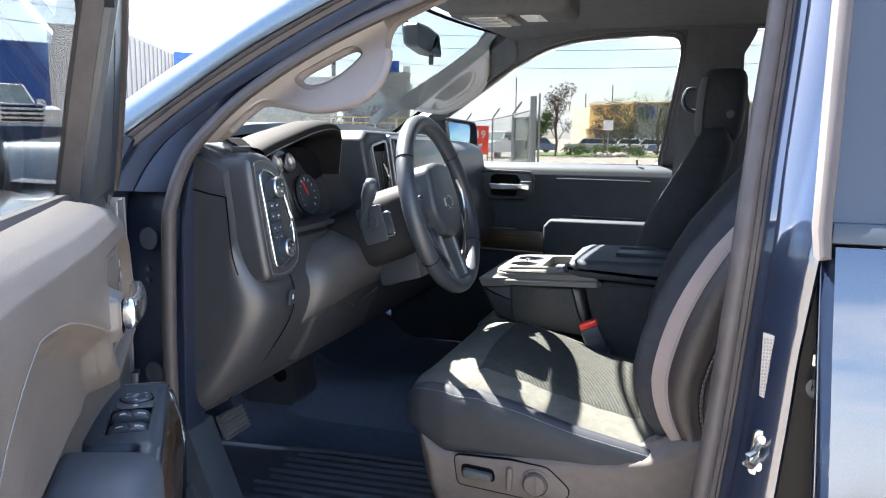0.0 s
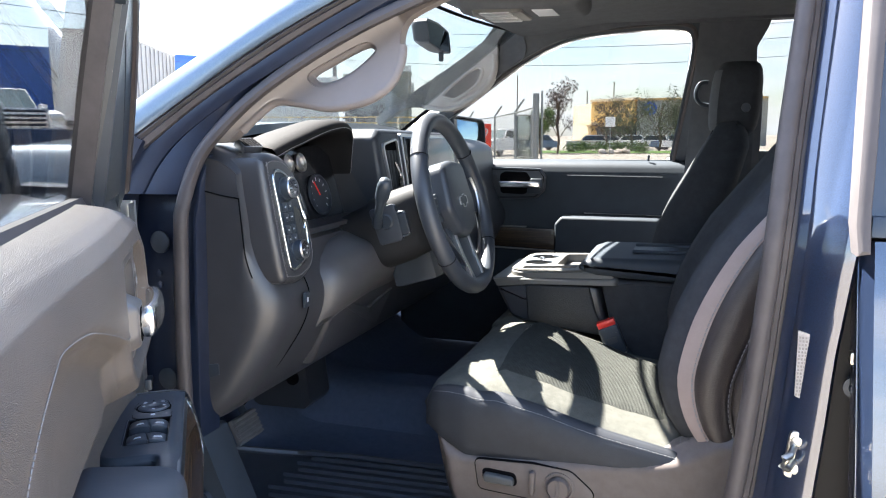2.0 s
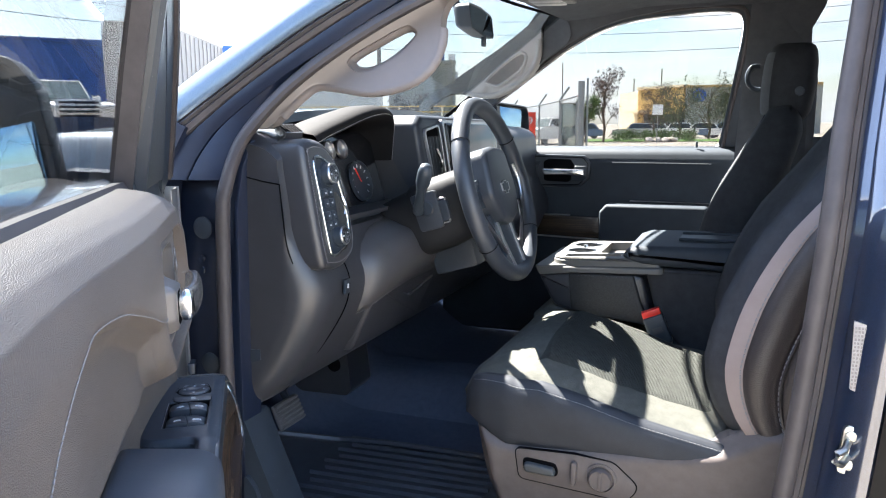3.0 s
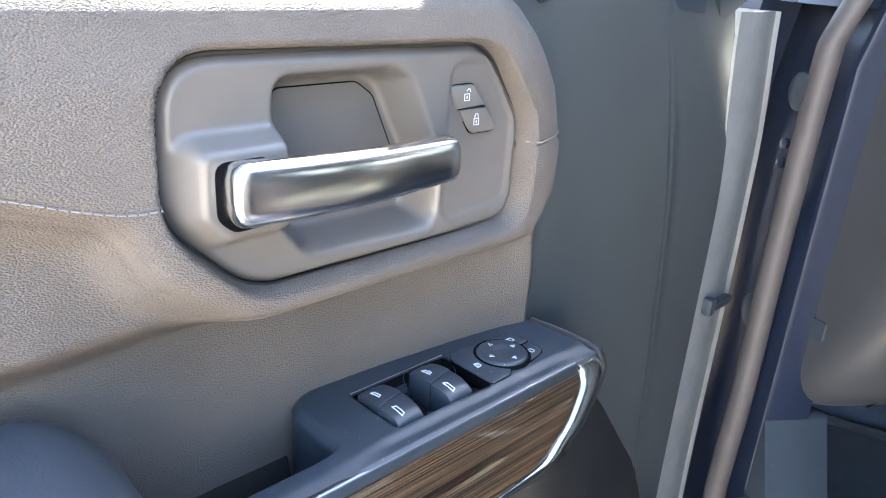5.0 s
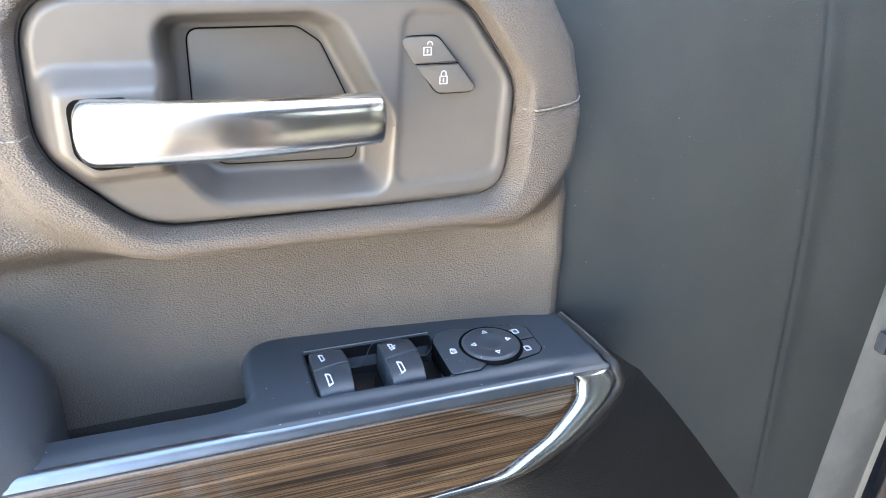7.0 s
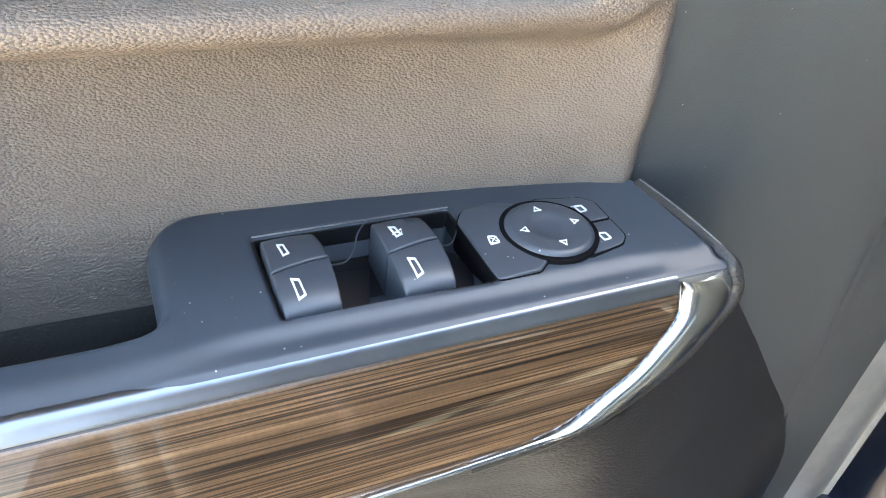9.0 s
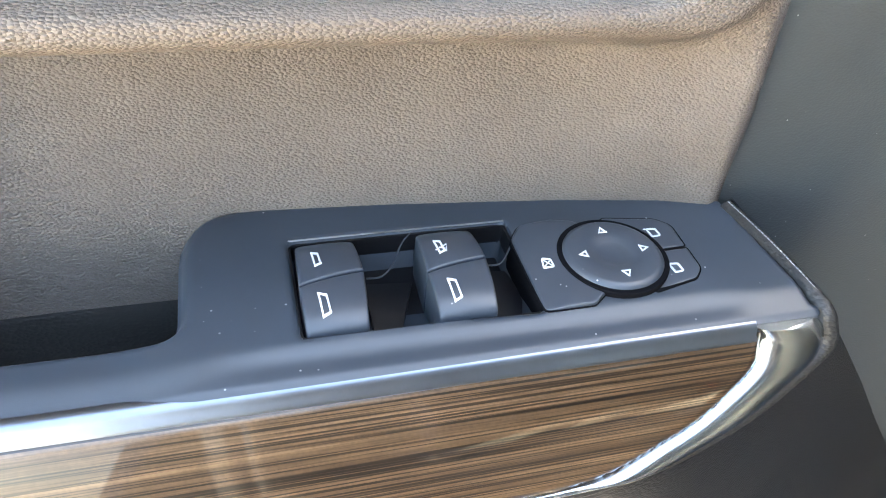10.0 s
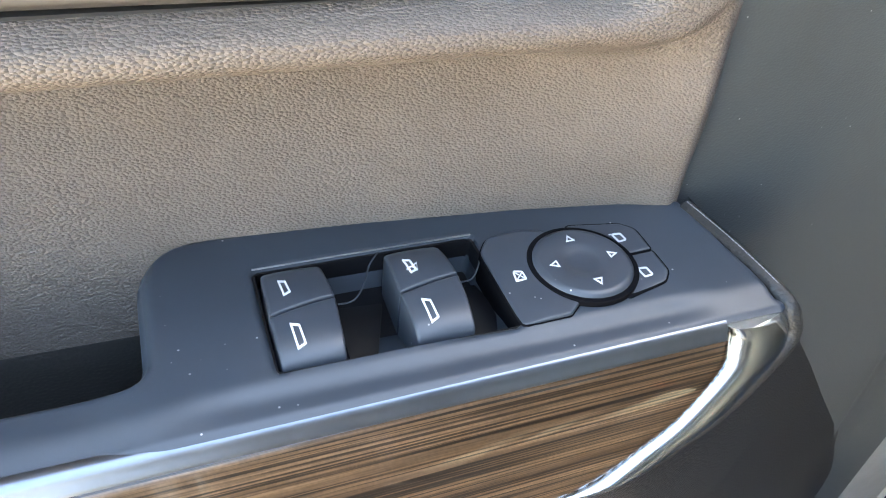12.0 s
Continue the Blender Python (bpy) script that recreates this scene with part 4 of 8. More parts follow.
FRAME = [(0.030, 1.39), (0.075, 1.445), (0.16, 1.53), (0.28, 1.62), (0.42, 1.69), (0.60, 1.755), (0.80, 1.80), (1.00, 1.81), (1.07, 1.79), (1.10, 1.60), (1.09, 1.39)]
fpath = [(p.x, fw(p.y, -0.065), p.y) for p in catmull([(a, b, 0) for a, b in FRAME], 4)]
part("window_frame", sweep(fpath, [(-0.048, -0.018), (0.018, -0.018), (0.018, 0.020), (0.002, 0.034), (-0.048, 0.024)], up=(0, 1, 0.0)), M_BLACK, door, "dark window frame")
part("frame_seal", sweep([(a, b + 0.030, c) for a, b, c in fpath], circle(0.010, 8), up=(0, 1, 0)), M_RUBBER, door)
SAIL = [(0.055, 1.385), (0.10, 1.455), (0.19, 1.535), (0.31, 1.615), (0.36, 1.64), (0.385, 1.62), (0.375, 1.53), (0.345, 1.385)]
part("sail_trim", prism(SAIL, -0.060, -0.034, lambda a, b, d: (a, fw(b, d), b), 0.008), M_PLASTIC, door, "dark grey corner trim panel")
part("run_channel", sweep([(0.362, fw(1.38, -0.055), 1.38), (0.392, fw(1.53, -0.055), 1.53), (0.405, fw(1.66, -0.055), 1.66)], [(-0.014, -0.012), (0.014, -0.012), (0.014, 0.012), (-0.014, 0.014)], up=(0, 1, 0)), M_RUBBER, door)
part("run_channel", sweep([(0.338, fw(1.38, -0.040), 1.38), (0.366, fw(1.53, -0.040), 1.53), (0.380, fw(1.66, -0.040), 1.66)], [(-0.008, -0.012), (0.008, -0.012), (0.006, 0.010), (-0.006, 0.010)], up=(0, 1, 0)), M_BLACK, door)
part("belt_seal", sweep([(0.36, -0.050, 1.398), (0.75, -0.050, 1.402), (1.08, -0.050, 1.402)], [(-0.010, -0.006), (0.010, -0.006), (0.008, 0.006), (-0.004, 0.007)], up=(0, 0, 1)), M_RUBBER, door)
gl = part("window_pane", prism([(0.365, 1.38), (0.405, 1.64), (0.62, 1.745), (0.82, 1.79), (1.06, 1.79), (1.08, 1.38)], -0.066, -0.062, lambda a, b, d: (a, fw(b, d), b)), M_GLASS, door, "clear raised window")

# side mirror
mir = empty_part("side_mirror", door, "large black door mirror with clear glass")
HOUS = rounded([(-0.430, 1.570), (-0.185, 1.556), (-0.160, 1.520), (-0.138, 1.365), (-0.190, 1.345), (-0.430, 1.335)], [0.04, 0.03, 0.03, 0.02, 0.02, 0.04], 5)


def hous(u, k):
    c = (-0.28, 1.45)
    return [(u + 0.075 + (w + 0.14) * -0.07, c[0] + (w - c[0]) * k, c[1] + (z - c[1]) * k) for w, z in HOUS]


part("mirror_housing", loft([hous(0.03, 0.55), hous(0.06, 0.86), hous(0.11, 0.98), hous(0.165, 1.0), hous(0.172, 0.985), hous(0.172, 0.93), hous(0.150, 0.91)]), M_BLACK, mir, sharp=50)
part("mirror_glass", prism(shrink(HOUS, 0.017), 0.1520, 0.1580, lambda a, b, d: (d + 0.070 + (a + 0.14) * -0.05 - (b - 1.45) * 0.12, a, b), 0.002), M_MIRROR, mir, "clear mirror glass")
part("mirror_arm", loft([[(0.11, -0.15, 1.37), (0.20, -0.15, 1.37), (0.20, -0.15, 1.41), (0.11, -0.15, 1.41)], [(0.10, -0.04, 1.36), (0.17, -0.04, 1.36), (0.17, -0.04, 1.40), (0.10, -0.04, 1.40)]]), M_BLACK, mir)


# ---- ground ----
M_CONC = mat("pale_worn_concrete", (0.30, 0.264, 0.220), 0.9, 0, 0, 0.3, ("noise", 40, 0.3, 0.01), 0.16, 1.2)
bm = bmesh.new()
bmesh.ops.create_grid(bm, x_segments=2, y_segments=2, size=2500)
tagged(finish(bm, "ground", M_CONC), "pale sunlit concrete yard and road surface", "ground", kind="structure")

# ---- cab shell of the pickup ----
cab = thing("pickup_truck", None, "navy metallic crew-cab pickup truck with its front door open", "pickup truck")


def ys(z, sgn=-1):
    """The side wall's plane: upright below the belt, leaning in above it."""
    return sgn * (0.87 - 0.35 * max(0.0, z - 1.35))


SEAL = [(-0.344, 0.830), (-0.336, 0.986), (-0.334, 1.128), (-0.326, 1.324), (-0.314, 1.420), (-0.284, 1.475), (-0.212, 1.546), (-0.098, 1.619), (0.030, 1.678), (0.20, 1.735), (0.38, 1.780), (0.53, 1.790), (0.594, 1.765),
        (0.597, 1.668), (0.573, 1.438), (0.548, 1.131), (0.532, 0.979), (0.515, 0.84), (0.47, 0.765), (0.30, 0.745), (-0.20, 0.745), (-0.315, 0.765)]
loop = catmull([(a, b, 0) for a, b in SEAL], 5, True)
nloop = len(loop)


def hoop(i, e, dy):
    """A point of the door opening: at step i of its outline, e outwards, dy across."""
    p, a, b = loop[i % nloop], loop[(i - 1) % nloop], loop[(i + 1) % nloop]
    d = (b - a).normalized()
    n = Vector((-d.y, d.x))
    q = (p.x + n.x * e, p.y + n.y * e)
    return Vector((q[0], ys(q[1]) + dy, q[1]))


def closed_strip(i0, i1, prof):
    return loft([[hoop(i, e, dy) for e, dy in prof] for i in range(i0, i1 + 1)])


lobe = [(0.012 * math.cos(a) - 0.001, 0.012 * math.sin(a) - 0.010) for a in [2 * math.pi * j / 10 for j in range(10)]]
bulb = [(0.008 * math.cos(a) + 0.012, 0.010 * math.sin(a) + 0.002) for a in [2 * math.pi * j / 8 for j in range(8)]]
part("door_opening_seal", join(closed_strip(0, nloop, lobe), closed_strip(0, nloop, bulb)), M_RUBBER, cab, "black rubber weatherstrip")
# A-pillar and roof rail, from the jamb out to the windshield edge
EDGES = [
    ([(-0.590, 1.403), (-0.518, 1.463), (-0.441, 1.520), (-0.359, 1.576), (-0.272, 1.629), (-0.180, 1.690), (-0.06, 1.760), (0.09, 1.825), (0.30, 1.865), (0.53, 1.890)], -0.046),
    ([(-0.540, 1.388), (-0.482, 1.430), (-0.414, 1.478), (-0.331, 1.535), (-0.235, 1.600), (-0.140, 1.654), (-0.02, 1.712), (0.12, 1.767), (0.30, 1.825), (0.53, 1.857)], -0.042),
    ([(-0.470, 1.382), (-0.430, 1.425), (-0.376, 1.472), (-0.299, 1.532), (-0.202, 1.594), (-0.110, 1.647), (0.00, 1.702), (0.13, 1.752), (0.30, 1.803), (0.53, 1.838)], -0.030),
    ([(-0.400, 1.380), (-0.380, 1.425), (-0.342, 1.472), (-0.260, 1.533), (-0.165, 1.590), (-0.080, 1.640), (0.02, 1.690), (0.14, 1.734), (0.30, 1.778), (0.53, 1.815)], -0.018),
    ([(-0.330, 1.380), (-0.322, 1.425), (-0.292, 1.482), (-0.222, 1.553), (-0.135, 1.608), (-0.055, 1.650), (0.035, 1.686), (0.15, 1.728), (0.30, 1.768), (0.53, 1.800)], -0.004)]
EDGES = [([(p.x, p.y) for p in catmull([(a, b, 0) for a, b in l], 5)], o) for l, o in EDGES]


def pillar_strip(k, mids=()):
    """A strip of the pillar between two neighbouring edge lines, with ridges (share, rise) between."""
    (la, oa), (lb, ob) = EDGES[k], EDGES[k + 1]
    loops = []
    for (ax, az), (bx_, bz_) in zip(la, lb):
        loop_ = [(ax, ys(az) + oa, az)]
        for f, h in mids:
            x, z = ax + (bx_ - ax) * f, az + (bz_ - az) * f
            loop_.append((x, ys(z) + oa + (ob - oa) * f - h, z))
        loop_.append((bx_, ys(bz_) + ob, bz_))
        loops.append(loop_ + [(bx_, ys(bz_) + 0.03, bz_), (ax, ys(az) + 0.03, az)])
    return loft(loops)


# pillar skin in the paler paint that carries sunlight in its colour
part("pillar_skin", pillar_strip(0, ((0.15, 0.003), (0.4, 0.006), (0.7, 0.006), (0.92, 0.003))), M_PAINT_LIT, cab, "painted pillar skin", sharp=60)
part("pillar_moulding", pillar_strip(1, ((0.05, -0.004), (0.3, 0.006), (0.45, 0.001), (0.6, 0.006), (0.9, 0.003), (0.95, -0.004))), M_RUBBER, cab, "black rubber moulding")
part("pillar_flange", pillar_strip(2, ((0.5, 0.003),)), M_PAINT_DIM, cab)
part("pillar_jamb", pillar_strip(3, ((0.03, -0.004), (0.08, 0.0), (0.5, 0.002))), M_PAINT_DIM, cab)
# hinge pillar
HP = [(-0.330, 0.70), (-0.318, 1.15), (-0.312, 1.33), (-0.310, 1.40), (-0.300, 1.445), (-0.36, 1.455), (-0.44, 1.44), (-0.50, 1.38), (-0.50, 0.70)]
part("hinge_pillar", prism(HP, -0.805, -0.858, lambda a, b, d: (a, d + 0.35 * max(0, b - 1.35), b), 0.006), M_PAINT_DIM, cab, "navy hinge pillar with the jamb's shade in its paint")
for z in (1.298, 1.059):
    part("hinge_plug", lathe([(0.019, 0), (0.019, 0.002), (0.016, 0.0035), (0.0002, 0.004)], pose(-0.385, -0.857, z, 90, 0, 0), 24), M_BLACK, cab, "round black plug")
for z in (1.225, 1.245):
    part("hinge_bolt", lathe([(0.006, 0), (0.006, 0.004), (0.0002, 0.005)], pose(-0.390, -0.857, z, 90, 0, 0), 12), M_PAINT, cab)
part("fender_edge", sweep([(-0.455, -0.885, 0.62), (-0.450, -0.888, 1.00), (-0.448, -0.888, 1.30), (-0.440, -0.875, 1.40), (-0.405, -0.862, 1.47)], [(-0.012, -0.03), (0.012, -0.03), (0.010, 0.012), (-0.012, 0.02)], up=(0, -1, 0)), M_PAINT_DIM, cab)


def fender(x, y):
    edge = smooth(-0.99, -0.86, y)
    return 1.16 + 0.30 * edge ** 0.6 + 0.05 * smooth(-0.9, -0.2, y) - 0.14 * smooth(-0.6, -2.0, x) - 0.35 * smooth(-1.75, -2.15, x) ** 2


ysamp = np.concatenate([np.linspace(-0.995, -0.85, 14), np.linspace(-0.8, 0.8, 9), np.linspace(0.85, 0.995, 14)])
part("hood", sheet(np.linspace(-2.15, -0.50, 26), ysamp, lambda x, y: (x + 0.05 * (1 - abs(y)), y, fender(x, -abs(y))), (0, 0, -0.02)), M_PAINT_LIT, cab, "navy hood and fender tops")
for s in (-1, 1):
    part("fender_side", sheet(np.linspace(-2.1, -0.475, 20), np.linspace(0.5, 1.17, 10), lambda x, z: (x, s * (0.995 - 0.02 * smooth(1.0, 0.5, z)), z), (0, -s * 0.02, 0),
                              lambda x, z: math.hypot(x + 1.35, z - 0.42) > 0.43), M_PAINT, cab)
part("grille_front", box((0.06, 1.8, 0.62), (-2.12, 0, 0.86), 0.02), M_BLACK, cab)
part("cowl", box((0.22, 1.5, 0.02), (-0.60, 0, 1.435), 0.004, Euler((0, radians(-6), 0)).to_matrix()), M_BLACK, cab, "black plastic cowl")
# sill and floor
part("rocker_sill", prism(rounded([(-0.97, 0.50), (-0.955, 0.66), (-0.89, 0.725), (-0.80, 0.74), (-0.80, 0.50)], 0.02, 4), -0.50, 1.60, lambda a, b, d: (d, a, b)), M_PAINT, cab)
part("sill_plate", prism(rounded([(-0.880, 0.742), (-0.870, 0.752), (-0.775, 0.756), (-0.765, 0.700), (-0.875, 0.70)], 0.004, 3), -0.28, 0.52, lambda a, b, d: (d, a, b)), M_MOULD, cab, "grey plastic sill plate")
part("kick_trim", prism(rounded([(-0.36, 0.70), (-0.36, 0.955), (-0.325, 0.965), (-0.30, 0.90), (-0.245, 0.77), (-0.22, 0.70)], 0.012, 4), -0.855, -0.780, lambda a, b, d: (a, d, b), 0.004), M_BLACK, cab)
part("kick_trim_clip", prism(rounded([(-0.325, 0.80), (-0.322, 0.87), (-0.300, 0.84), (-0.280, 0.78), (-0.300, 0.765)], 0.008, 4), -0.866, -0.854, lambda a, b, d: (a, d, b), 0.003), M_BLACK, cab)


def floor_z(x, y):
    return 0.695 + 0.10 * smooth(0.17, 0.08, abs(y)) * smooth(-0.9, -0.6, x) + 0.22 * smooth(-0.48, -0.80, x)


part("cab_floor", sheet(np.linspace(-0.86, 1.5, 50), np.linspace(-0.84, 0.84, 40), lambda x, y: (x, y, floor_z(x, y)), (0, 0, -0.02)), M_CARPET, cab, "black carpeted floor")
part("firewall", box((0.02, 1.68, 0.72), (-0.86, 0, 1.13)), M_CARPET, cab)
part("back_wall", box((0.03, 1.6, 1.15), (1.52, 0, 1.28)), M_HEAD, cab)

# B-pillar


def bx(z):
    return lerp([(0.74, 0.50), (0.979, 0.532), (1.131, 0.548), (1.438, 0.573), (1.668, 0.597), (1.80, 0.605)], z)


def upright(prof, z0=0.72, z1=1.80, n=36):
    """A strip up the B-pillar: profile of (x from the seal, y from the wall)."""
    return loft([[(bx(z) + a, ys(z) + b, z) for a, b in prof] for z in np.linspace(z0, z1, n)])


def upright_v(prof, z0=0.72, z1=1.80, n=36):
    return loft([[(bx(z) + a, ys(z) + b, z) for a, b in prof(z)] for z in np.linspace(z0, z1, n)])


part("pillar_gap", upright([(0.016, 0.004), (0.024, 0.002), (0.024, 0.03), (0.016, 0.03)]), M_RUBBER, cab)


def bwide(z):
    return lerp([(0.74, 0.052), (1.0, 0.050), (1.2, 0.046), (1.36, 0.052), (1.45, 0.058), (1.8, 0.052)], z)


part("pillar_inner_step", upright([(0.024, -0.002), (0.036, -0.010), (0.036, 0.03), (0.024, 0.03)]), M_PAINT, cab)
part("pillar_face", upright_v(lambda z: [(0.036 + bwide(z) * f, -0.010 - 0.030 * math.sin(f * math.pi / 2) ** 0.9) for f in (0, 0.06, 0.14, 0.25, 0.38, 0.52, 0.66, 0.8, 0.92, 1.0)] + [(0.0405 + bwide(z), -0.034), (0.041 + bwide(z), 0.03), (0.036, 0.03)]), M_PAINT, cab, "navy painted latch pillar")
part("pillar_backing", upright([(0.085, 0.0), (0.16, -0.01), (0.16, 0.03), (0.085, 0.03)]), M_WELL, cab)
part("pillar_latch_plate", join(box((0.03, 0.012, 0.016), (0.668, -0.905, 1.205), 0.003), box((0.03, 0.010, 0.05), (0.672, -0.898, 1.185), 0.004)), M_STEEL, cab)
part("pillar_bolt", lathe([(0.014, 0), (0.014, 0.004), (0.008, 0.005), (0.0075, 0.012), (0.004, 0.012), (0.004, 0.008), (0.0002, 0.008)], pose(0.664, -0.893, 1.165, 90, 0, 0), 18), M_BLACK, cab)
st = empty_part("door_striker", cab, "zinc-plated door striker")
part("striker_plate", prism(rounded([(0.584, 1.040), (0.606, 1.040), (0.612, 1.100), (0.590, 1.104)], 0.009, 5), -0.885, -0.9015, lambda a, b, d: (a + 0.004, d, b), 0.0016), M_STEEL, st)
for z in (1.053, 1.090):
    part("striker_screw", lathe([(0.0065, 0), (0.0065, 0.003), (0.003, 0.004), (0.0002, 0.004)], pose(0.602, -0.901, z, 90, 0, 0), 14), M_STEEL, st)
part("striker_loop", tube([(0.600, -0.900, 1.082), (0.592, -0.930, 1.082), (0.585, -0.934, 1.079), (0.583, -0.934, 1.069), (0.590, -0.930, 1.064), (0.600, -0.900, 1.062)], 0.0045, 10), M_STEEL, st)
part("pillar_label", prism([(0.5930, 1.232), (0.6085, 1.228), (0.6060, 1.142), (0.5935, 1.148)], -0.8925, -0.8975, lambda a, b, d: (a + 0.003, d, b)), M_LABEL, cab, "silver dotted adhesive label")
dots = bmesh.new()
for i in range(4):
    for j in range(17):
        cx, cz = 0.5952 + 0.0036 * i + 0.0006 * (j % 2), 1.150 + 0.0046 * j
        dots = join(dots, prism([(cx - 0.0011, cz - 0.0014), (cx + 0.0011, cz - 0.0014), (cx + 0.0011, cz + 0.0014), (cx - 0.0011, cz + 0.0014)], -0.8970, -0.8979, lambda a, b, d: (a + 0.003, d, b)))
part("label_dots", dots, M_STICKER, cab, "grey printed dots")

# ---- rear door, closed ----
rdoor = thing("rear_door", None, "closed navy rear door with dark privacy glass", "car door")


SHOULDER = [(p.x, p.y) for p in catmull([(0.52, -0.100, 0), (0.80, -0.106, 0), (0.90, -0.097, 0), (1.00, -0.081, 0), (1.10, -0.060, 0), (1.20, -0.038, 0), (1.28, -0.018, 0), (1.36, 0.004, 0)], 6)]


def rd_y(z):
    return -0.940 + lerp(SHOULDER, z) + 0.33 * max(0, z - 1.35)


part("door_skin", sheet([0.655, 0.658, 0.664, 0.68, 0.75, 0.9, 1.1, 1.35, 1.6], np.linspace(0.52, 1.352, 60), lambda x, z: (x + 0.004 * smooth(1.3, 1.0, z), rd_y(z) + 0.05 * smooth(0.662, 0.655, x), z), (0, 0.012, 0)), M_PAINT, rdoor)
part("door_edge", sheet([0.0, 0.4, 1.0], np.linspace(0.52, 1.352, 30), lambda t, z: (0.655 + 0.004 * smooth(1.3, 1.0, z) + 0.002 * t, rd_y(z) + 0.045 + 0.05 * t, z), (0.004, 0, 0)), M_PAINT, rdoor)
part("belt_moulding", prism([(0.658, 1.356), (0.660, 1.380), (1.60, 1.384), (1.60, 1.356)], -0.90, -0.944, lambda a, b, d: (a, d + 0.33 * max(0, b - 1.35), b), 0.004), M_BLACK, rdoor, "black belt moulding")
FR = [(0.645, 1.335), (0.6415, 1.37), (0.646, 1.45), (0.655, 1.62), (0.664, 1.78), (0.682, 1.78), (0.674, 1.62), (0.664, 1.45), (0.659, 1.385), (0.659, 1.338)]
part("window_frame", prism(FR, -0.90, -0.950, lambda a, b, d: (a, d + 0.33 * max(0, b - 1.35), b), 0.005), M_FRAMEM, rdoor, "mauve-grey rubber frame edge")
part("privacy_pane", prism([(0.656, 1.375), (0.676, 1.79), (1.55, 1.80), (1.58, 1.375)], -0.92, -0.930, lambda a, b, d: (a, d + 0.33 * max(0, b - 1.35), b)), M_PRIVACY, rdoor, "dark privacy glass")

# ---- roof, windshield, passenger side ----
def roof_z(x, y):
    return 1.890 - 0.028 * (abs(y) / 0.69) ** 2.5 - 0.028 * smooth(0.15, -0.20, x)


part("roof", sheet(np.linspace(-0.20, 1.62, 26), np.linspace(-0.70, 0.70, 20), lambda x, y: (x + 0.10 * (abs(y) / 0.7) ** 2 * smooth(0.3, -0.1, x), y, roof_z(x, y)), (0, 0, -0.012)), M_PAINT, cab)


def head_z(x, y):
    return 1.855 - 0.028 * (abs(y) / 0.69) ** 2.5 - 0.028 * smooth(0.15, -0.20, x)


part("headliner", sheet(np.linspace(-0.195, 1.52, 28), np.linspace(-0.70, 0.70, 24), lambda x, y: (x + 0.10 * (abs(y) / 0.7) ** 2 * smooth(0.3, -0.1, x), y, head_z(x, y)), (0, 0, 0.012)), M_HEAD, cab, "grey cloth headliner")


def ws(s, t):
    """The windshield: s across from driver to passenger, t up from the cowl."""
    y = s * (0.80 - 0.125 * t) + 0.065 * max(0, -s)
    bow = 0.10 * (1 - s * s)
    return (-0.69 - bow + t * 0.585 + 0.02 * math.sin(math.pi * t), y, 1.425 + t * 0.395 + 0.012 * math.sin(math.pi * t))


wsh = part("windshield", sheet(np.linspace(-1, 1, 21), np.linspace(0, 1, 9), ws, (-0.004, 0, 0.004)), M_WSHIELD, cab, "clear laminated windshield")
wsh.visible_shadow = False
part("windshield_band", join(sheet(np.linspace(-1, 1, 21), [0.985, 1.0], lambda s, t: tuple(Vector(ws(s, t)) + Vector((0.004, 0, -0.004))), (-0.002, 0, 0.002)),
                             sheet([0.965, 1.0], np.linspace(0, 1, 9), lambda s, t: tuple(Vector(ws(s, t)) + Vector((0.004, 0, -0.004))), (-0.002, 0, 0.002))), M_GAP, cab)


def soft(pts, n=4, closed=True):
    return [(p.x, p.y) for p in catmull([(a, b, 0) for a, b in pts], n, closed)]


in_driver = lambda a, b, d: (a, ys(b) + d, b)
in_pass = lambda a, b, d: (a, ys(b, 1) - d, b)
# driver's A-pillar trim with its grab handle
D_OUT = soft([(-0.322, 1.465), (-0.296, 1.494), (-0.262, 1.526), (-0.202, 1.576), (-0.142, 1.616), (-0.061, 1.660), (0.019, 1.694), (0.14, 1.740), (0.30, 1.785), (0.42, 1.803), (0.43, 1.785), (0.25, 1.745), (0.14, 1.715), (0.060, 1.684), (0.018, 1.662), (0.006, 1.635), (0.008, 1.596), (-0.005, 1.558), (-0.041, 1.532), (-0.103, 1.521), (-0.160, 1.529), (-0.205, 1.533), (-0.231, 1.519), (-0.262, 1.490), (-0.285, 1.466)], 4)
D_HOLE = soft([(-0.152, 1.576), (-0.106, 1.603), (-0.061, 1.624), (-0.041, 1.622), (-0.034, 1.606), (-0.069, 1.573), (-0.109, 1.554), (-0.140, 1.556)], 5)
part("pillar_trim", plate(D_OUT, [D_HOLE], 0.035, 0.060, in_driver), M_TRIM, cab, "warm grey windshield pillar trim with grab handle")
part("grab_handle", sweep([in_driver(a, b, 0.050) for a, b in D_HOLE], circle(0.009, 10), up=(0, 1, 0), closed=True), M_TRIM, cab)
part("trim_edge", sweep([in_driver(a, b, 0.044) for a, b in D_OUT[62:94]], circle(0.009, 10), up=(0, 1, 0)), M_TRIM, cab)
# passenger's A-pillar trim
P_OUT = soft([(-0.66, 1.520), (-0.56, 1.572), (-0.487, 1.574), (-0.433, 1.561), (-0.368, 1.563), (-0.278, 1.603), (-0.222, 1.651), (-0.196, 1.698), (-0.190, 1.754), (-0.184, 1.790), (-0.150, 1.830), (-0.180, 1.830), (-0.222, 1.800), (-0.331, 1.730), (-0.444, 1.668), (-0.563, 1.602), (-0.66, 1.550)], 4)
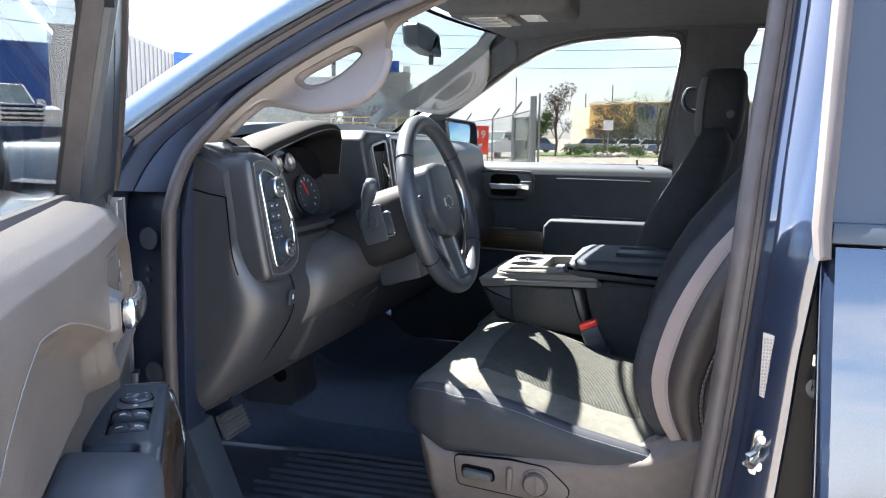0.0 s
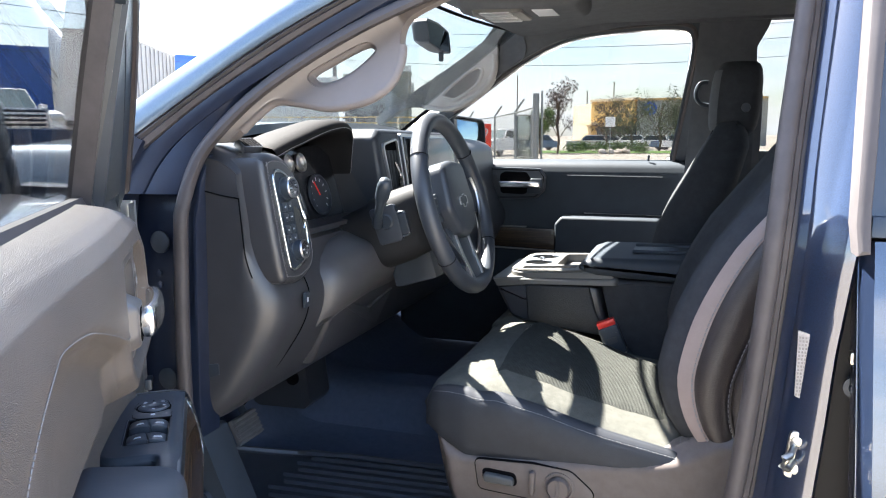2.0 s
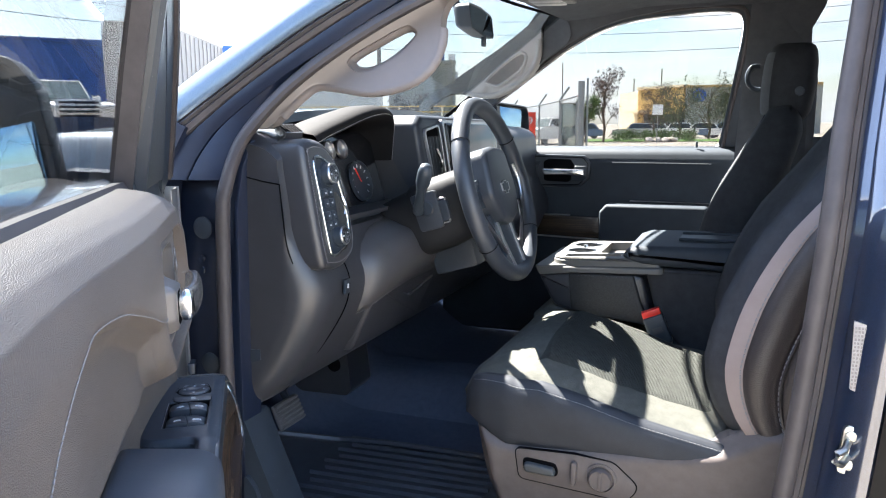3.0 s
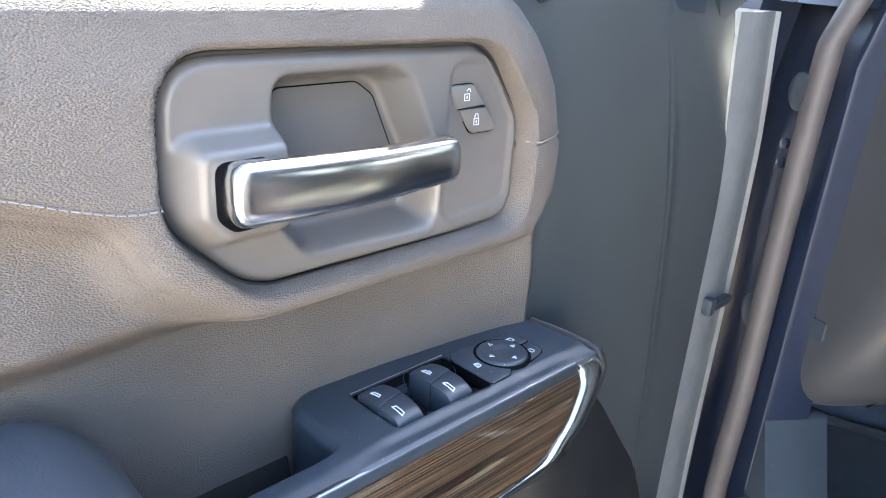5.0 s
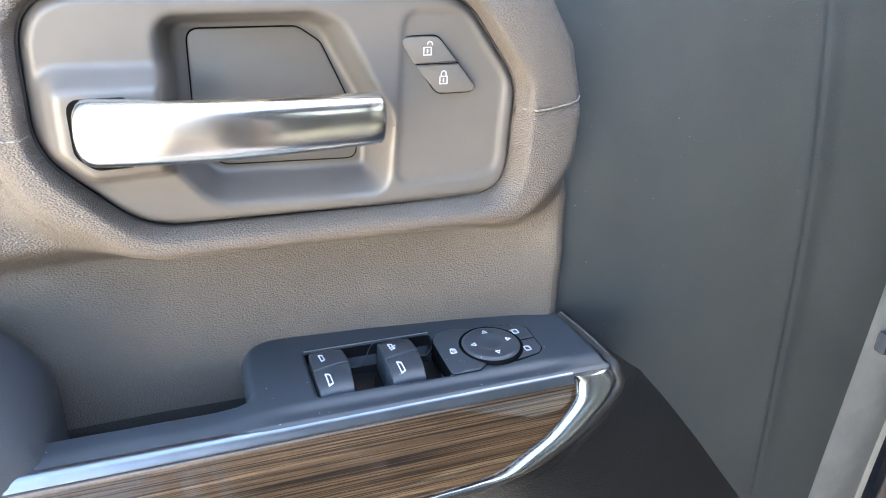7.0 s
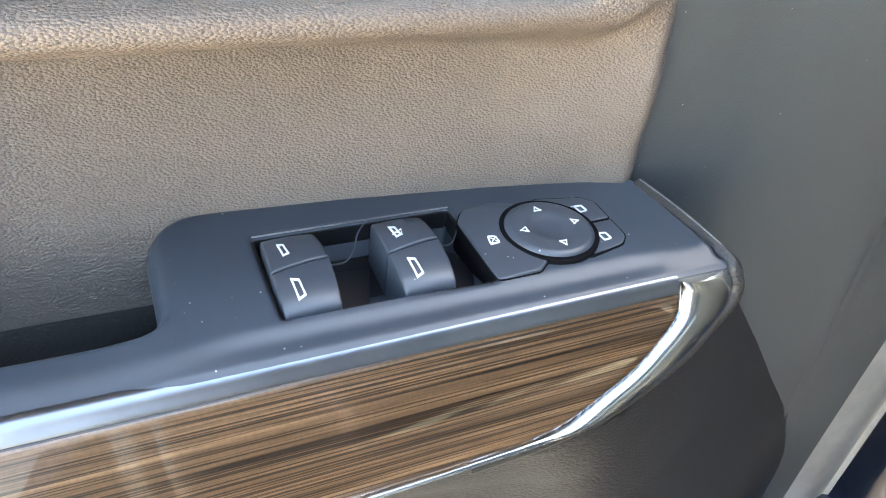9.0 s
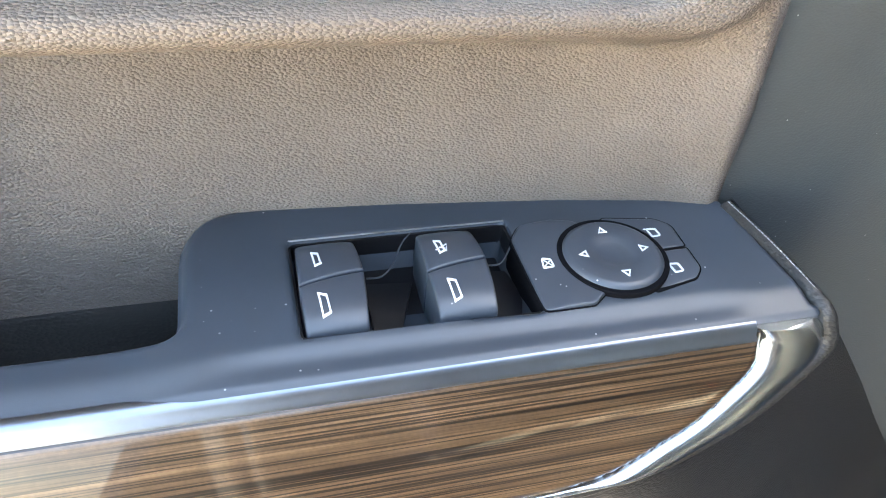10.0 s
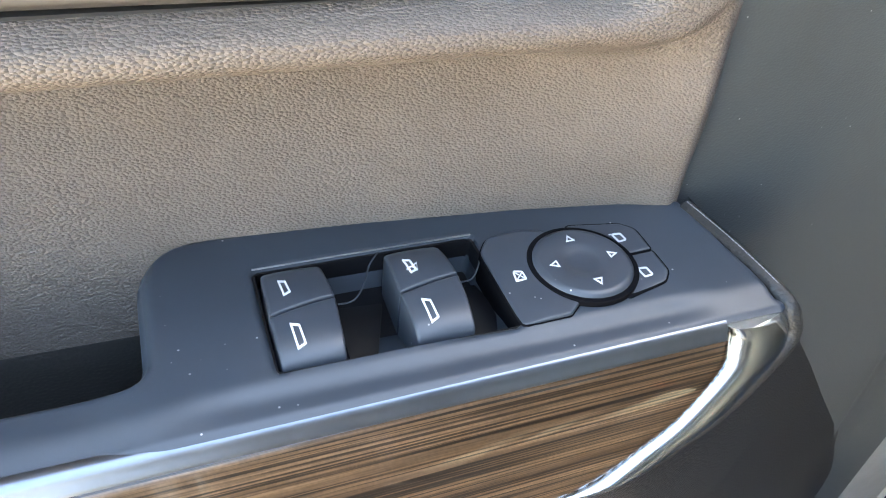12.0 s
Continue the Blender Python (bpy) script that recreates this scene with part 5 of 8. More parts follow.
P_HOLE = soft([(-0.400, 1.622), (-0.335, 1.672), (-0.274, 1.706), (-0.252, 1.704), (-0.250, 1.685), (-0.268, 1.655), (-0.297, 1.633), (-0.353, 1.603), (-0.386, 1.606)], 4)
part("pillar_trim", plate(P_OUT, [P_HOLE], 0.040, 0.075, in_pass), M_TRIM_LIT, cab, "windshield pillar trim with grab handle, daylight put into its pale colour")
part("grab_handle", sweep([in_pass(a, b, 0.073) for a, b in P_HOLE], circle(0.007, 8), up=(0, 1, 0), closed=True), M_TRIM_LIT, cab)
part("handle_backing", prism(P_HOLE, 0.050, 0.058, in_pass), M_MOULD, cab)
part("handle_rim", sweep([in_pass(a, b, 0.073) for a, b in soft([(-0.487, 1.584), (-0.433, 1.571), (-0.368, 1.573), (-0.284, 1.611), (-0.231, 1.656), (-0.206, 1.701), (-0.200, 1.750)], 4, False)], circle(0.010, 8), up=(0, 1, 0)), M_TRIM_LIT, cab)
part("pillar_base", plate(soft([(-0.345, 1.575), (-0.20, 1.68), (-0.18, 1.79), (-0.14, 1.83), (-0.10, 1.80), (-0.10, 1.74), (-0.18, 1.69), (-0.27, 1.625)], 3), [], 0.035, 0.060, in_pass), M_HEAD, cab)

# passenger side wall: window surround, pillar, rear quarter
pdoor = thing("passenger_door", None, "closed black passenger door with wood-look strip and chrome handle", "car door")
PWIN = [(-0.595, 1.44), (-0.383, 1.548), (-0.201, 1.664), (-0.075, 1.738), (0.064, 1.789), (0.25, 1.806), (0.395, 1.806), (0.437, 1.775), (0.425, 1.66), (0.392, 1.47), (0.378, 1.40), (0.366, 1.388), (0.2, 1.387), (-0.1, 1.385), (-0.4, 1.384), (-0.59, 1.383), (-0.60, 1.41)]
POUT = [(-0.60, 1.46), (-0.39, 1.590), (-0.21, 1.705), (-0.085, 1.772), (0.055, 1.824), (0.25, 1.842), (0.42, 1.842), (0.485, 1.80), (0.475, 1.66), (0.442, 1.47), (0.430, 1.38), (0.41, 1.36), (0.2, 1.36), (-0.1, 1.36), (-0.4, 1.36), (-0.64, 1.36), (-0.66, 1.40)]
def ring_between(outer, inner, lo, hi, put):
    """A flat ring between two outlines of the same number of points."""
    return loft([[put(*p, lo) for p in outer], [put(*p, hi) for p in outer], [put(*p, hi) for p in inner], [put(*p, lo) for p in inner], [put(*p, lo) for p in outer]], caps=False)


part("window_surround", ring_between(soft(POUT, 3), soft(PWIN, 3), -0.01, 0.024, in_pass), M_BLACK, pdoor)
part("surround_bead", tube([in_pass(a, b, 0.026) for a, b in soft([(-0.38, 1.558), (-0.195, 1.676), (-0.07, 1.752), (0.064, 1.803), (0.25, 1.820), (0.405, 1.820), (0.450, 1.785), (0.440, 1.66), (0.392, 1.39), (0.36, 1.10)], 5, False)], 0.006, 6, up=(0, 1, 0)), M_RUBBER, pdoor)
gp = part("window_pane", prism([(p[0], p[1]) for p in PWIN], -0.006, -0.002, in_pass), M_GLASS, pdoor, "clear glass pane")
gp.visible_shadow = False
part("pillar_post", plate(rounded([(0.425, 1.36), (0.470, 1.66), (0.480, 1.80), (0.45, 1.86), (0.68, 1.86), (0.66, 1.80), (0.632, 1.745), (0.635, 1.68), (0.66, 1.60), (0.66, 0.70), (0.39, 0.70)], 0.02, 4), [], 0.0, 0.030, in_pass), M_HEAD, cab, "grey cloth-covered centre pillar")
part("belt_slot", prism(rounded([(0.470, 1.66), (0.468, 1.61), (0.490, 1.565), (0.520, 1.560), (0.515, 1.58), (0.490, 1.605), (0.488, 1.66)], 0.008, 4), 0.022, 0.034, in_pass), M_BLACK, cab, "black belt guide slot")
part("roof_rail_trim", plate(soft([(-0.34, 1.600), (-0.277, 1.630), (-0.19, 1.690), (-0.10, 1.735), (-0.02, 1.772), (0.07, 1.798), (0.163, 1.812), (0.25, 1.822), (0.42, 1.822), (1.5, 1.825)], 4, False) + [(1.5, 1.90), (0.3, 1.90), (-0.10, 1.90), (-0.20, 1.84), (-0.32, 1.70)], [], -0.01, 0.052, in_pass), M_HEAD, cab, "grey cloth-covered roof rail")
gp2 = part("rear_quarter_pane", prism([(0.60, 1.40), (0.62, 1.82), (1.40, 1.82), (1.45, 1.40)], -0.006, -0.002, in_pass), M_GLASS, cab)
gp2.visible_shadow = False
part("rear_side_panel", prism([(0.62, 0.70), (0.62, 1.42), (1.5, 1.42), (1.5, 0.70)], 0.0, 0.03, in_pass), M_BLACK, cab)
# door inner panel
PT = [(0.70, 0.775), (1.05, 0.765), (1.20, 0.772), (1.26, 0.785), (1.34, 0.785), (1.375, 0.80), (1.388, 0.84)]
part("trim_panel", sheet(np.linspace(-0.60, 0.435, 30), np.concatenate([np.linspace(0.70, 1.3, 16), np.linspace(1.31, 1.388, 9)]), lambda x, z: (x, lerp(PT, z), z), (0, 0.02, 0)), M_PANEL, pdoor)
part("trim_bead", tube([(0.035, 0.782, 1.3345), (0.20, 0.782, 1.3335), (0.36, 0.782, 1.332)], 0.0013, 6), M_SILVER, pdoor)
PBZ = rounded([(-0.290, 1.270), (-0.286, 1.342), (-0.244, 1.362), (-0.060, 1.358), (-0.038, 1.330), (-0.043, 1.279), (-0.075, 1.248), (-0.265, 1.243)], [0.02, 0.02, 0.02, 0.016, 0.02, 0.02, 0.02, 0.02], 5)
pb = part("handle_bezel", prism(PBZ, 0.79, 0.770, lambda a, b, d: (a, d, b), 0.004), M_PDOOR, pdoor)
part("bezel_rim", frame_ring(shrink(PBZ, 0.0065), 0.0030, 0.772, 0.7685, lambda a, b, d: (a, d, b), 0.001), M_GAP, pb)
part("bezel_pocket", prism(rounded([(-0.204, 1.268), (-0.206, 1.336), (-0.186, 1.346), (-0.108, 1.344), (-0.092, 1.320), (-0.096, 1.279), (-0.118, 1.264)], 0.012, 4), 0.775, 0.7685, lambda a, b, d: (a, d, b)), M_GAP, pb)
for i, (zc, xc) in enumerate(((1.332, -0.228), (1.314, -0.238))):
    part("lock_button", prism(rounded([(xc - 0.013, zc - 0.007), (xc - 0.008, zc + 0.007), (xc + 0.012, zc + 0.007), (xc + 0.008, zc - 0.007)], 0.003, 3), 0.772, 0.7675, lambda a, b, d: (a, d, b), 0.001), M_BLACK, pb)
part("pull_handle", prism(rounded([(-0.210, 1.312), (-0.058, 1.311), (-0.055, 1.288), (-0.200, 1.290)], [0.006, 0.005, 0.005, 0.010], 4), 0.768, 0.746, lambda a, b, d: (a, d, b), 0.005, 3), M_CHROME, pb, "chrome pull handle")
part("handle_foot", prism(rounded([(-0.108, 1.270), (-0.092, 1.322), (-0.048, 1.322), (-0.046, 1.285), (-0.062, 1.268)], 0.008, 4), 0.775, 0.757, lambda a, b, d: (a, d, b), 0.004, 3), M_BLACK, pb)
part("wood_strip", prism(rounded([(-0.315, 1.148), (0.000, 1.146), (0.006, 1.072), (-0.24, 1.080), (-0.285, 1.105)], 0.008, 3), 0.76, 0.738, lambda a, b, d: (a, d, b), 0.003), M_WOOD, pdoor, "dark wood-look strip")
part("strip_edge", tube([(0.005, 0.737, 1.068), (-0.24, 0.737, 1.075), (-0.29, 0.737, 1.102), (-0.32, 0.737, 1.150), (-0.10, 0.737, 1.1515)], 0.003, 6, up=(0, 1, 0)), M_SILVER, pdoor)
part("elbow_rest", prism(rounded([(0.008, 1.170), (0.03, 1.195), (0.36, 1.195), (0.36, 1.06), (0.008, 1.06)], 0.012, 4), 0.775, 0.690, lambda a, b, d: (a, d, b), 0.011, 4), M_PANEL, pdoor)
part("rest_bead", tube([(0.10, 0.770, 1.203), (0.36, 0.770, 1.200)], 0.002, 6), M_SILVER, pdoor)
part("latch_plunger", lathe([(0.004, 0), (0.004, 0.02), (0.0002, 0.022)], pose(0.31, 0.815, 1.385), 10), M_BLACK, pdoor)
# passenger mirror
pm = thing("side_mirror", None, "black passenger door mirror with clear glass", "mirror")
PMH = rounded([(0.925, 1.555), (1.155, 1.540), (1.170, 1.42), (1.150, 1.375), (0.930, 1.375)], [0.02, 0.035, 0.03, 0.03, 0.02], 5)
part("mirror_housing", loft([[(-0.42 - k2 + (y - 1.0) * 0.28, 1.04 + (y - 1.04) * k, 1.46 + (z - 1.46) * k) for y, z in PMH] for k, k2 in ((0.6, 0.12), (0.9, 0.08), (1.0, 0.03), (1.0, 0.0), (0.97, -0.006), (0.92, -0.006), (0.90, 0.01))]), M_BLACK, pm)
part("mirror_glass", prism(shrink(PMH, 0.014), -0.430, -0.424, lambda a, b, d: (d + (a - 1.0) * 0.28, a, b), 0.002), M_MIRROR, pm)
part("mirror_arm", box((0.07, 0.16, 0.05), (-0.45, 0.90, 1.39), 0.012), M_BLACK, pm)
part("sail_cover", prism([(-0.66, 1.37), (-0.385, 1.38), (-0.385, 1.535), (-0.45, 1.52), (-0.66, 1.44)], -0.01, 0.03, in_pass), M_BLACK, pm)


# ---- dashboard ----
dash = thing("dashboard", None, "charcoal pickup dashboard with stitched pads, gauges and chrome-ringed controls", "dashboard")


def dash_profile(y):
    """The dashboard's section (x, z) at y."""
    col = smooth(-0.62, -0.50, y) * smooth(-0.20, -0.30, y)
    end = 0.018 * (1 - smooth(-0.828, -0.80, y))
    rec = smooth(-0.690, -0.672, y) * smooth(-0.340, -0.356, y)
    dip = 1 - rec
    rnd = 0.060 * (1 - math.sqrt(max(0.0, 1 - min(1.0, max(0.0, (-0.768 - y) / 0.062)) ** 2)))
    return [(-0.80, 1.395), (-0.62, 1.440), (-0.45, 1.462 - 0.01 * rec), (-0.345 - 0.035 * rec, 1.462 - end - 0.022 * rec), (-0.285 - 0.09 * rec, 1.452 - end - 0.04 * rec), (-0.252 - 0.115 * rec, 1.432 - end - 0.04 * rec), (-0.243 - 0.122 * rec - end * 0.4 * dip, 1.40 - 0.04 * rec),
            (-0.236 - 0.125 * rec - end * 0.3 * dip, 1.33 - 0.025 * rec), (-0.235 - end * 0.3, 1.30 - 0.012 * rec), (-0.218 - rnd * 0.5, 1.26), (-0.190 - rnd + 0.03 * col, 1.205), (-0.190 - rnd + 0.023 * col, 1.16), (-0.216 - rnd, 1.10),
            (-0.258 - rnd, 1.035), (-0.306 - rnd, 0.985), (-0.372, 0.952), (-0.45, 0.935), (-0.60, 0.95), (-0.80, 1.00)]


ysl = [-0.830, -0.8295, -0.828, -0.825, -0.820, -0.813, -0.804, -0.793, -0.782, -0.770, -0.755, -0.74, -0.71, -0.692, -0.686, -0.680, -0.674, -0.668, -0.62, -0.58, -0.54, -0.50, -0.40, -0.362, -0.356, -0.351, -0.346, -0.340, -0.334, -0.30, -0.26, -0.22, -0.20, -0.1, 0.1, 0.3, 0.5, 0.7, 0.80]
part("dash_body", loft([[(x, y, z) for x, z in soft(dash_profile(y), 3)] for y in ysl]), M_MOULD, dash, "charcoal grained dashboard body", sharp=50)
def dash_top(x, y):
    pr = dash_profile(y)[:4]
    return (x, y, float(np.interp(x, [p[0] for p in pr], [p[1] for p in pr])) + 0.004)


part("dash_top", sheet(np.linspace(-0.79, -0.385, 12), np.linspace(-0.80, 0.78, 40), dash_top, (0, 0, -0.006)), M_DASH, dash, "matt black dashboard top")
# end cap seam and lower seam line
part("end_seam", tube([(-0.318, -0.8315, 1.385), (-0.28, -0.8315, 1.377), (-0.245, -0.8315, 1.372)], 0.0012, 5), M_GAP, dash)
part("end_seam", tube(catmull([(-0.246, -0.8315, 1.372), (-0.238, -0.8315, 1.28), (-0.226, -0.8315, 1.24)], 5), 0.0012, 5), M_GAP, dash)
part("lower_seam", tube(catmull([(-0.200, -0.715, 1.235), (-0.1845, -0.715, 1.195), (-0.1935, -0.722, 1.14), (-0.241, -0.740, 1.06), (-0.304, -0.756, 0.985)], 6), 0.0011, 5), M_GAP, dash)
part("end_emblem", prism(rounded([(-0.330, 1.090), (-0.318, 1.083), (-0.300, 1.086), (-0.300, 1.066), (-0.318, 1.060), (-0.328, 1.068)], 0.003, 3), -0.800, -0.8052, lambda a, b, d: (a, d - 0.027, b)), M_BLACK, dash)
# top vent by the pillar
vput = lambda a, b, d: (-0.292 + b * 0.86 + d * 0.35, a - b * 0.62, 1.4695 - b * 0.36 + d)
vent = part("top_vent", prism(rounded([(-0.768, 0.0), (-0.712, 0.0), (-0.706, 0.042), (-0.766, 0.042)], 0.006, 3), -0.010, 0.0015, vput), M_MOULD, dash)
for i in range(6):
    part("vent_slot", prism([(-0.764 + i * 0.0090, 0.005), (-0.7588 + i * 0.0090, 0.005), (-0.7560 + i * 0.0090, 0.037), (-0.7612 + i * 0.0090, 0.037)], 0.0, 0.0026, vput), M_GAP, vent)

# pod with lamp switches and outer vent
PADP = soft([(-0.816, 1.425), (-0.806, 1.440), (-0.775, 1.446), (-0.727, 1.436), (-0.690, 1.400), (-0.670, 1.330), (-0.666, 1.268), (-0.684, 1.236), (-0.735, 1.220), (-0.785, 1.224), (-0.808, 1.238), (-0.815, 1.330)], 4)
onx = lambda x0: (lambda a, b, d: (x0 + d + (b - 1.33) * -0.147 + (a + 0.785) * -0.08, a, b))
pod = part("switch_pod", prism(PADP, -0.090, 0.0, onx(-0.196), 0.016, 5), M_MOULD, dash, "stitched vinyl pad round the lamp switches")
RINGP = soft([(-0.7925, 1.400), (-0.788, 1.413), (-0.775, 1.419), (-0.748, 1.413), (-0.716, 1.390), (-0.700, 1.355), (-0.690, 1.310), (-0.694, 1.275), (-0.715, 1.254), (-0.755, 1.244), (-0.775, 1.247), (-0.7825, 1.264), (-0.7885, 1.345)], 4)
PX = onx(-0.196)
part("chrome_ring", frame_ring(RINGP, 0.0058, -0.004, 0.0034, PX, 0.0012), M_SATIN, pod, "chrome surround")
ps = shrink(PADP, 0.0135)
stitches([PX(a, b, 0.0004) for a, b in ps + ps[:1]], 0.0055, 0.0036, 0.00055, "stitching", pod)
part("pod_face", prism(shrink(RINGP, 0.0055), -0.004, 0.0004, PX), M_BLACK, pod)


def knob(y, z, r, name):
    base = Matrix.Translation(PX(y, z, 0)) @ pose(0, 0, 0, 0, 90 - 8, 0)
    k = part(name, lathe([(r * 1.22, 0), (r * 1.20, 0.003), (r * 1.04, 0.004), (r, 0.016), (r * 0.93, 0.0185), (r * 0.84, 0.0190), (0.0002, 0.0190)], base, 32), M_BLACK, pod)
    part("knob_ring", lathe([(r * 0.99, 0.0155), (r * 1.01, 0.0178), (r * 0.90, 0.0196), (r * 0.82, 0.0190)], base, 32), M_SILVER, k)
    for a in (-0.5, 0.1, 0.7):
        bm = box((r * 0.16, r * 0.30, 0.0008), (math.cos(a * 3) * r * 0.45, math.sin(a * 3) * r * 0.45, 0.0192))
        bmesh.ops.transform(bm, matrix=base, verts=bm.verts)
        part("knob_mark", bm, M_WHITE, k)


knob(-0.752, 1.384, 0.0185, "lamp_knob")
knob(-0.744, 1.277, 0.0165, "dimmer_knob")
for z in (1.354, 1.336, 1.315, 1.299):
    for j in range(2):
        y = -0.768 + j * 0.0195
        kb = part("pod_button", prism(rounded([(y - 0.0088, z - 0.0070), (y + 0.0088, z - 0.0070), (y + 0.0088, z + 0.0070), (y - 0.0088, z + 0.0070)], 0.0015, 3), 0.0, 0.0048, PX, 0.0012), M_BUTTON, pod)
        part("button_mark", prism([(y - 0.0026, z - 0.0012), (y + 0.0026, z - 0.0012), (y + 0.0026, z + 0.0012), (y - 0.0026, z + 0.0012)], 0.0047, 0.0052, PX), M_WHITE, kb)
for i in range(4):
    part("vent_vane", prism([(-0.7285 + i * 0.0068, 1.352 - 0.005 * i), (-0.7267 + i * 0.0068, 1.352 - 0.005 * i), (-0.7267 + i * 0.0068, 1.290), (-0.7285 + i * 0.0068, 1.290)], 0.0, 0.006, PX), M_PLASTIC, pod)
part("vent_tab", tube([PX(-0.7125, 1.343, 0.007), PX(-0.7100, 1.328, 0.010), PX(-0.7105, 1.312, 0.007)], 0.0036, 8), M_CHROME, pod, "chrome vent tab")
part("outlet_button", box((0.006, 0.017, 0.028), (-0.178, -0.738, 1.187), 0.003, Euler((0, radians(4), 0)).to_matrix()), M_BLACK, dash)
part("outlet_mark", box((0.001, 0.005, 0.008), (-0.1748, -0.738, 1.188)), M_WHITE, dash)
part("release_lever", box((0.010, 0.010, 0.045), (-0.190, -0.600, 1.135), 0.003, Euler((0, radians(38), 0)).to_matrix()), M_SILVER, dash, "small silver release lever")

# gauge binnacle
LIPH = catmull([(-0.252, -0.712, 1.430), (-0.246, -0.675, 1.443), (-0.240, -0.62, 1.458), (-0.238, -0.56, 1.472), (-0.240, -0.50, 1.481), (-0.246, -0.445, 1.484), (-0.254, -0.400, 1.480), (-0.262, -0.372, 1.466), (-0.270, -0.358, 1.440), (-0.278, -0.354, 1.39)], 5)
hood_loops = []
for dx, dz in ((-0.10, -0.012), (-0.05, -0.008), (-0.012, -0.003), (0.0, 0.0), (0.008, 0.006), (0.008, 0.014), (0.001, 0.021), (-0.02, 0.025), (-0.06, 0.024), (-0.12, 0.008), (-0.22, -0.035)):
    hood_loops.append([(p.x + dx, p.y + 0.2 * dz * smooth(-0.42, -0.36, p.y), p.z + dz * smooth(1.38, 1.43, p.z)) for p in LIPH])
part("binnacle_hood", loft(hood_loops, caps=False, closed=False), M_DASH, dash, "padded hood over the gauges", sharp=70)
part("hood_stitch", tube([(l[0] + 0.001, l[1], l[2] + 0.001) for l in hood_loops[4]], 0.0006, 5), M_STITCH, dash)
gface = part("gauge_face", prism([(-0.672, 1.30), (-0.665, 1.405), (-0.60, 1.435), (-0.50, 1.452), (-0.40, 1.452), (-0.36, 1.43), (-0.356, 1.30)], 0.0, 0.004, lambda a, b, d: (-0.310 + d + (b - 1.38) * -0.25, a, b)), M_SCREEN, dash, "dark gauge cluster")


def gauge(y, z, r, needle=None):
    base = pose(-0.304 + (z - 1.38) * -0.25, y, z, 0, 90 - 14, 0)
    g = part("gauge_ring", lathe([(r, 0), (r, 0.006), (r * 0.93, 0.007), (r * 0.90, 0.001)], base, 36), M_SILVER if r < 0.03 else M_BLACK, gface, "gauge ring")
    bm = bmesh.new()
    n = 11
    for i in range(n):
        a = radians(-45 + 270 * i / (n - 1))
        t = box((r * 0.05, r * 0.16, 0.001), (0, 0, 0))
        bmesh.ops.transform(t, matrix=base @ Matrix.Rotation(a, 4, "Z") @ Matrix.Translation((0, r * 0.76, 0.0015)), verts=t.verts)
        bm = join(bm, t)
    part("gauge_marks", bm, M_WHITE, g, "white scale marks")
    if needle is not None:
        t = box((r * 0.07, r * 0.75, 0.0015))
        bmesh.ops.transform(t, matrix=base @ Matrix.Rotation(radians(needle), 4, "Z") @ Matrix.Translation((0, r * 0.34, 0.003)), verts=t.verts)
        part("needle", t, M_RED, g, "red needle")


gauge(-0.556, 1.418, 0.020)
gauge(-0.505, 1.419, 0.020)
gauge(-0.455, 1.350, 0.044, 115)
gauge(-0.600, 1.350, 0.044, 100)
part("cluster_ledge", prism(rounded([(-0.66, 1.302), (-0.30, 1.302), (-0.30, 1.294), (-0.66, 1.294)], 0.003, 2), -0.345, -0.215, lambda a, b, d: (d, a, b)), M_MOULD, dash)
part("lower_fascia", prism(rounded([(-0.640, 1.296), (-0.305, 1.296), (-0.305, 1.215), (-0.640, 1.215)], 0.006, 3), -0.30, -0.236, lambda a, b, d: (d + (1.25 - b) * -0.1, a, b)), M_BLACK, dash)
kb_loops = []
for y, up_z, out in ((-0.655, -0.045, -0.05), (-0.65, -0.04, -0.02), (-0.62, -0.028, 0.0), (-0.56, -0.012, 0.012), (-0.48, 0.0, 0.02), (-0.36, 0.0, 0.02), (-0.29, 0.0, 0.0)):
    kb_loops.append([(px + out, y, pz + up_z) for px, pz in soft([(-0.26, 1.272), (-0.20, 1.270), (-0.168, 1.252), (-0.158, 1.215), (-0.172, 1.172), (-0.21, 1.140), (-0.27, 1.128)], 4)])
part("knee_bolster", loft(kb_loops), M_KNEE, dash, "curved lower dashboard panel", sharp=60)
part("knee_panel", prism(rounded([(-0.62, 1.165), (-0.40, 1.10), (-0.30, 1.13), (-0.28, 1.02), (-0.60, 1.02)], 0.01, 3), -0.29, -0.205, lambda a, b, d: (d + (1.10 - b) * -0.55, a, b), 0.008, 3), M_MOULD, dash)

# centre stack
cs = part("centre_pod", prism(rounded([(-0.350, 1.470), (-0.318, 1.490), (0.24, 1.480), (0.26, 1.30), (0.22, 1.12), (-0.27, 1.12), (-0.335, 1.26)], 0.02, 4), -0.40, -0.192, lambda a, b, d: (d + (b - 1.35) * -0.14, a, b), 0.014, 4), M_PDOOR, dash, "centre stack pad")
part("stack_vent_frame", frame_ring(rounded([(-0.325, 1.458), (-0.232, 1.470), (-0.225, 1.315), (-0.300, 1.305)], 0.016, 4), 0.006, -0.004, 0.006, lambda a, b, d: (-0.192 + d + (b - 1.35) * -0.14, a, b), 0.001), M_SILVER, cs)
part("stack_vent_core", prism(rounded([(-0.320, 1.453), (-0.237, 1.465), (-0.230, 1.320), (-0.296, 1.310)], 0.014, 4), -0.002, 0.0012, lambda a, b, d: (-0.192 + d + (b - 1.35) * -0.14, a, b)), M_GAP, cs)
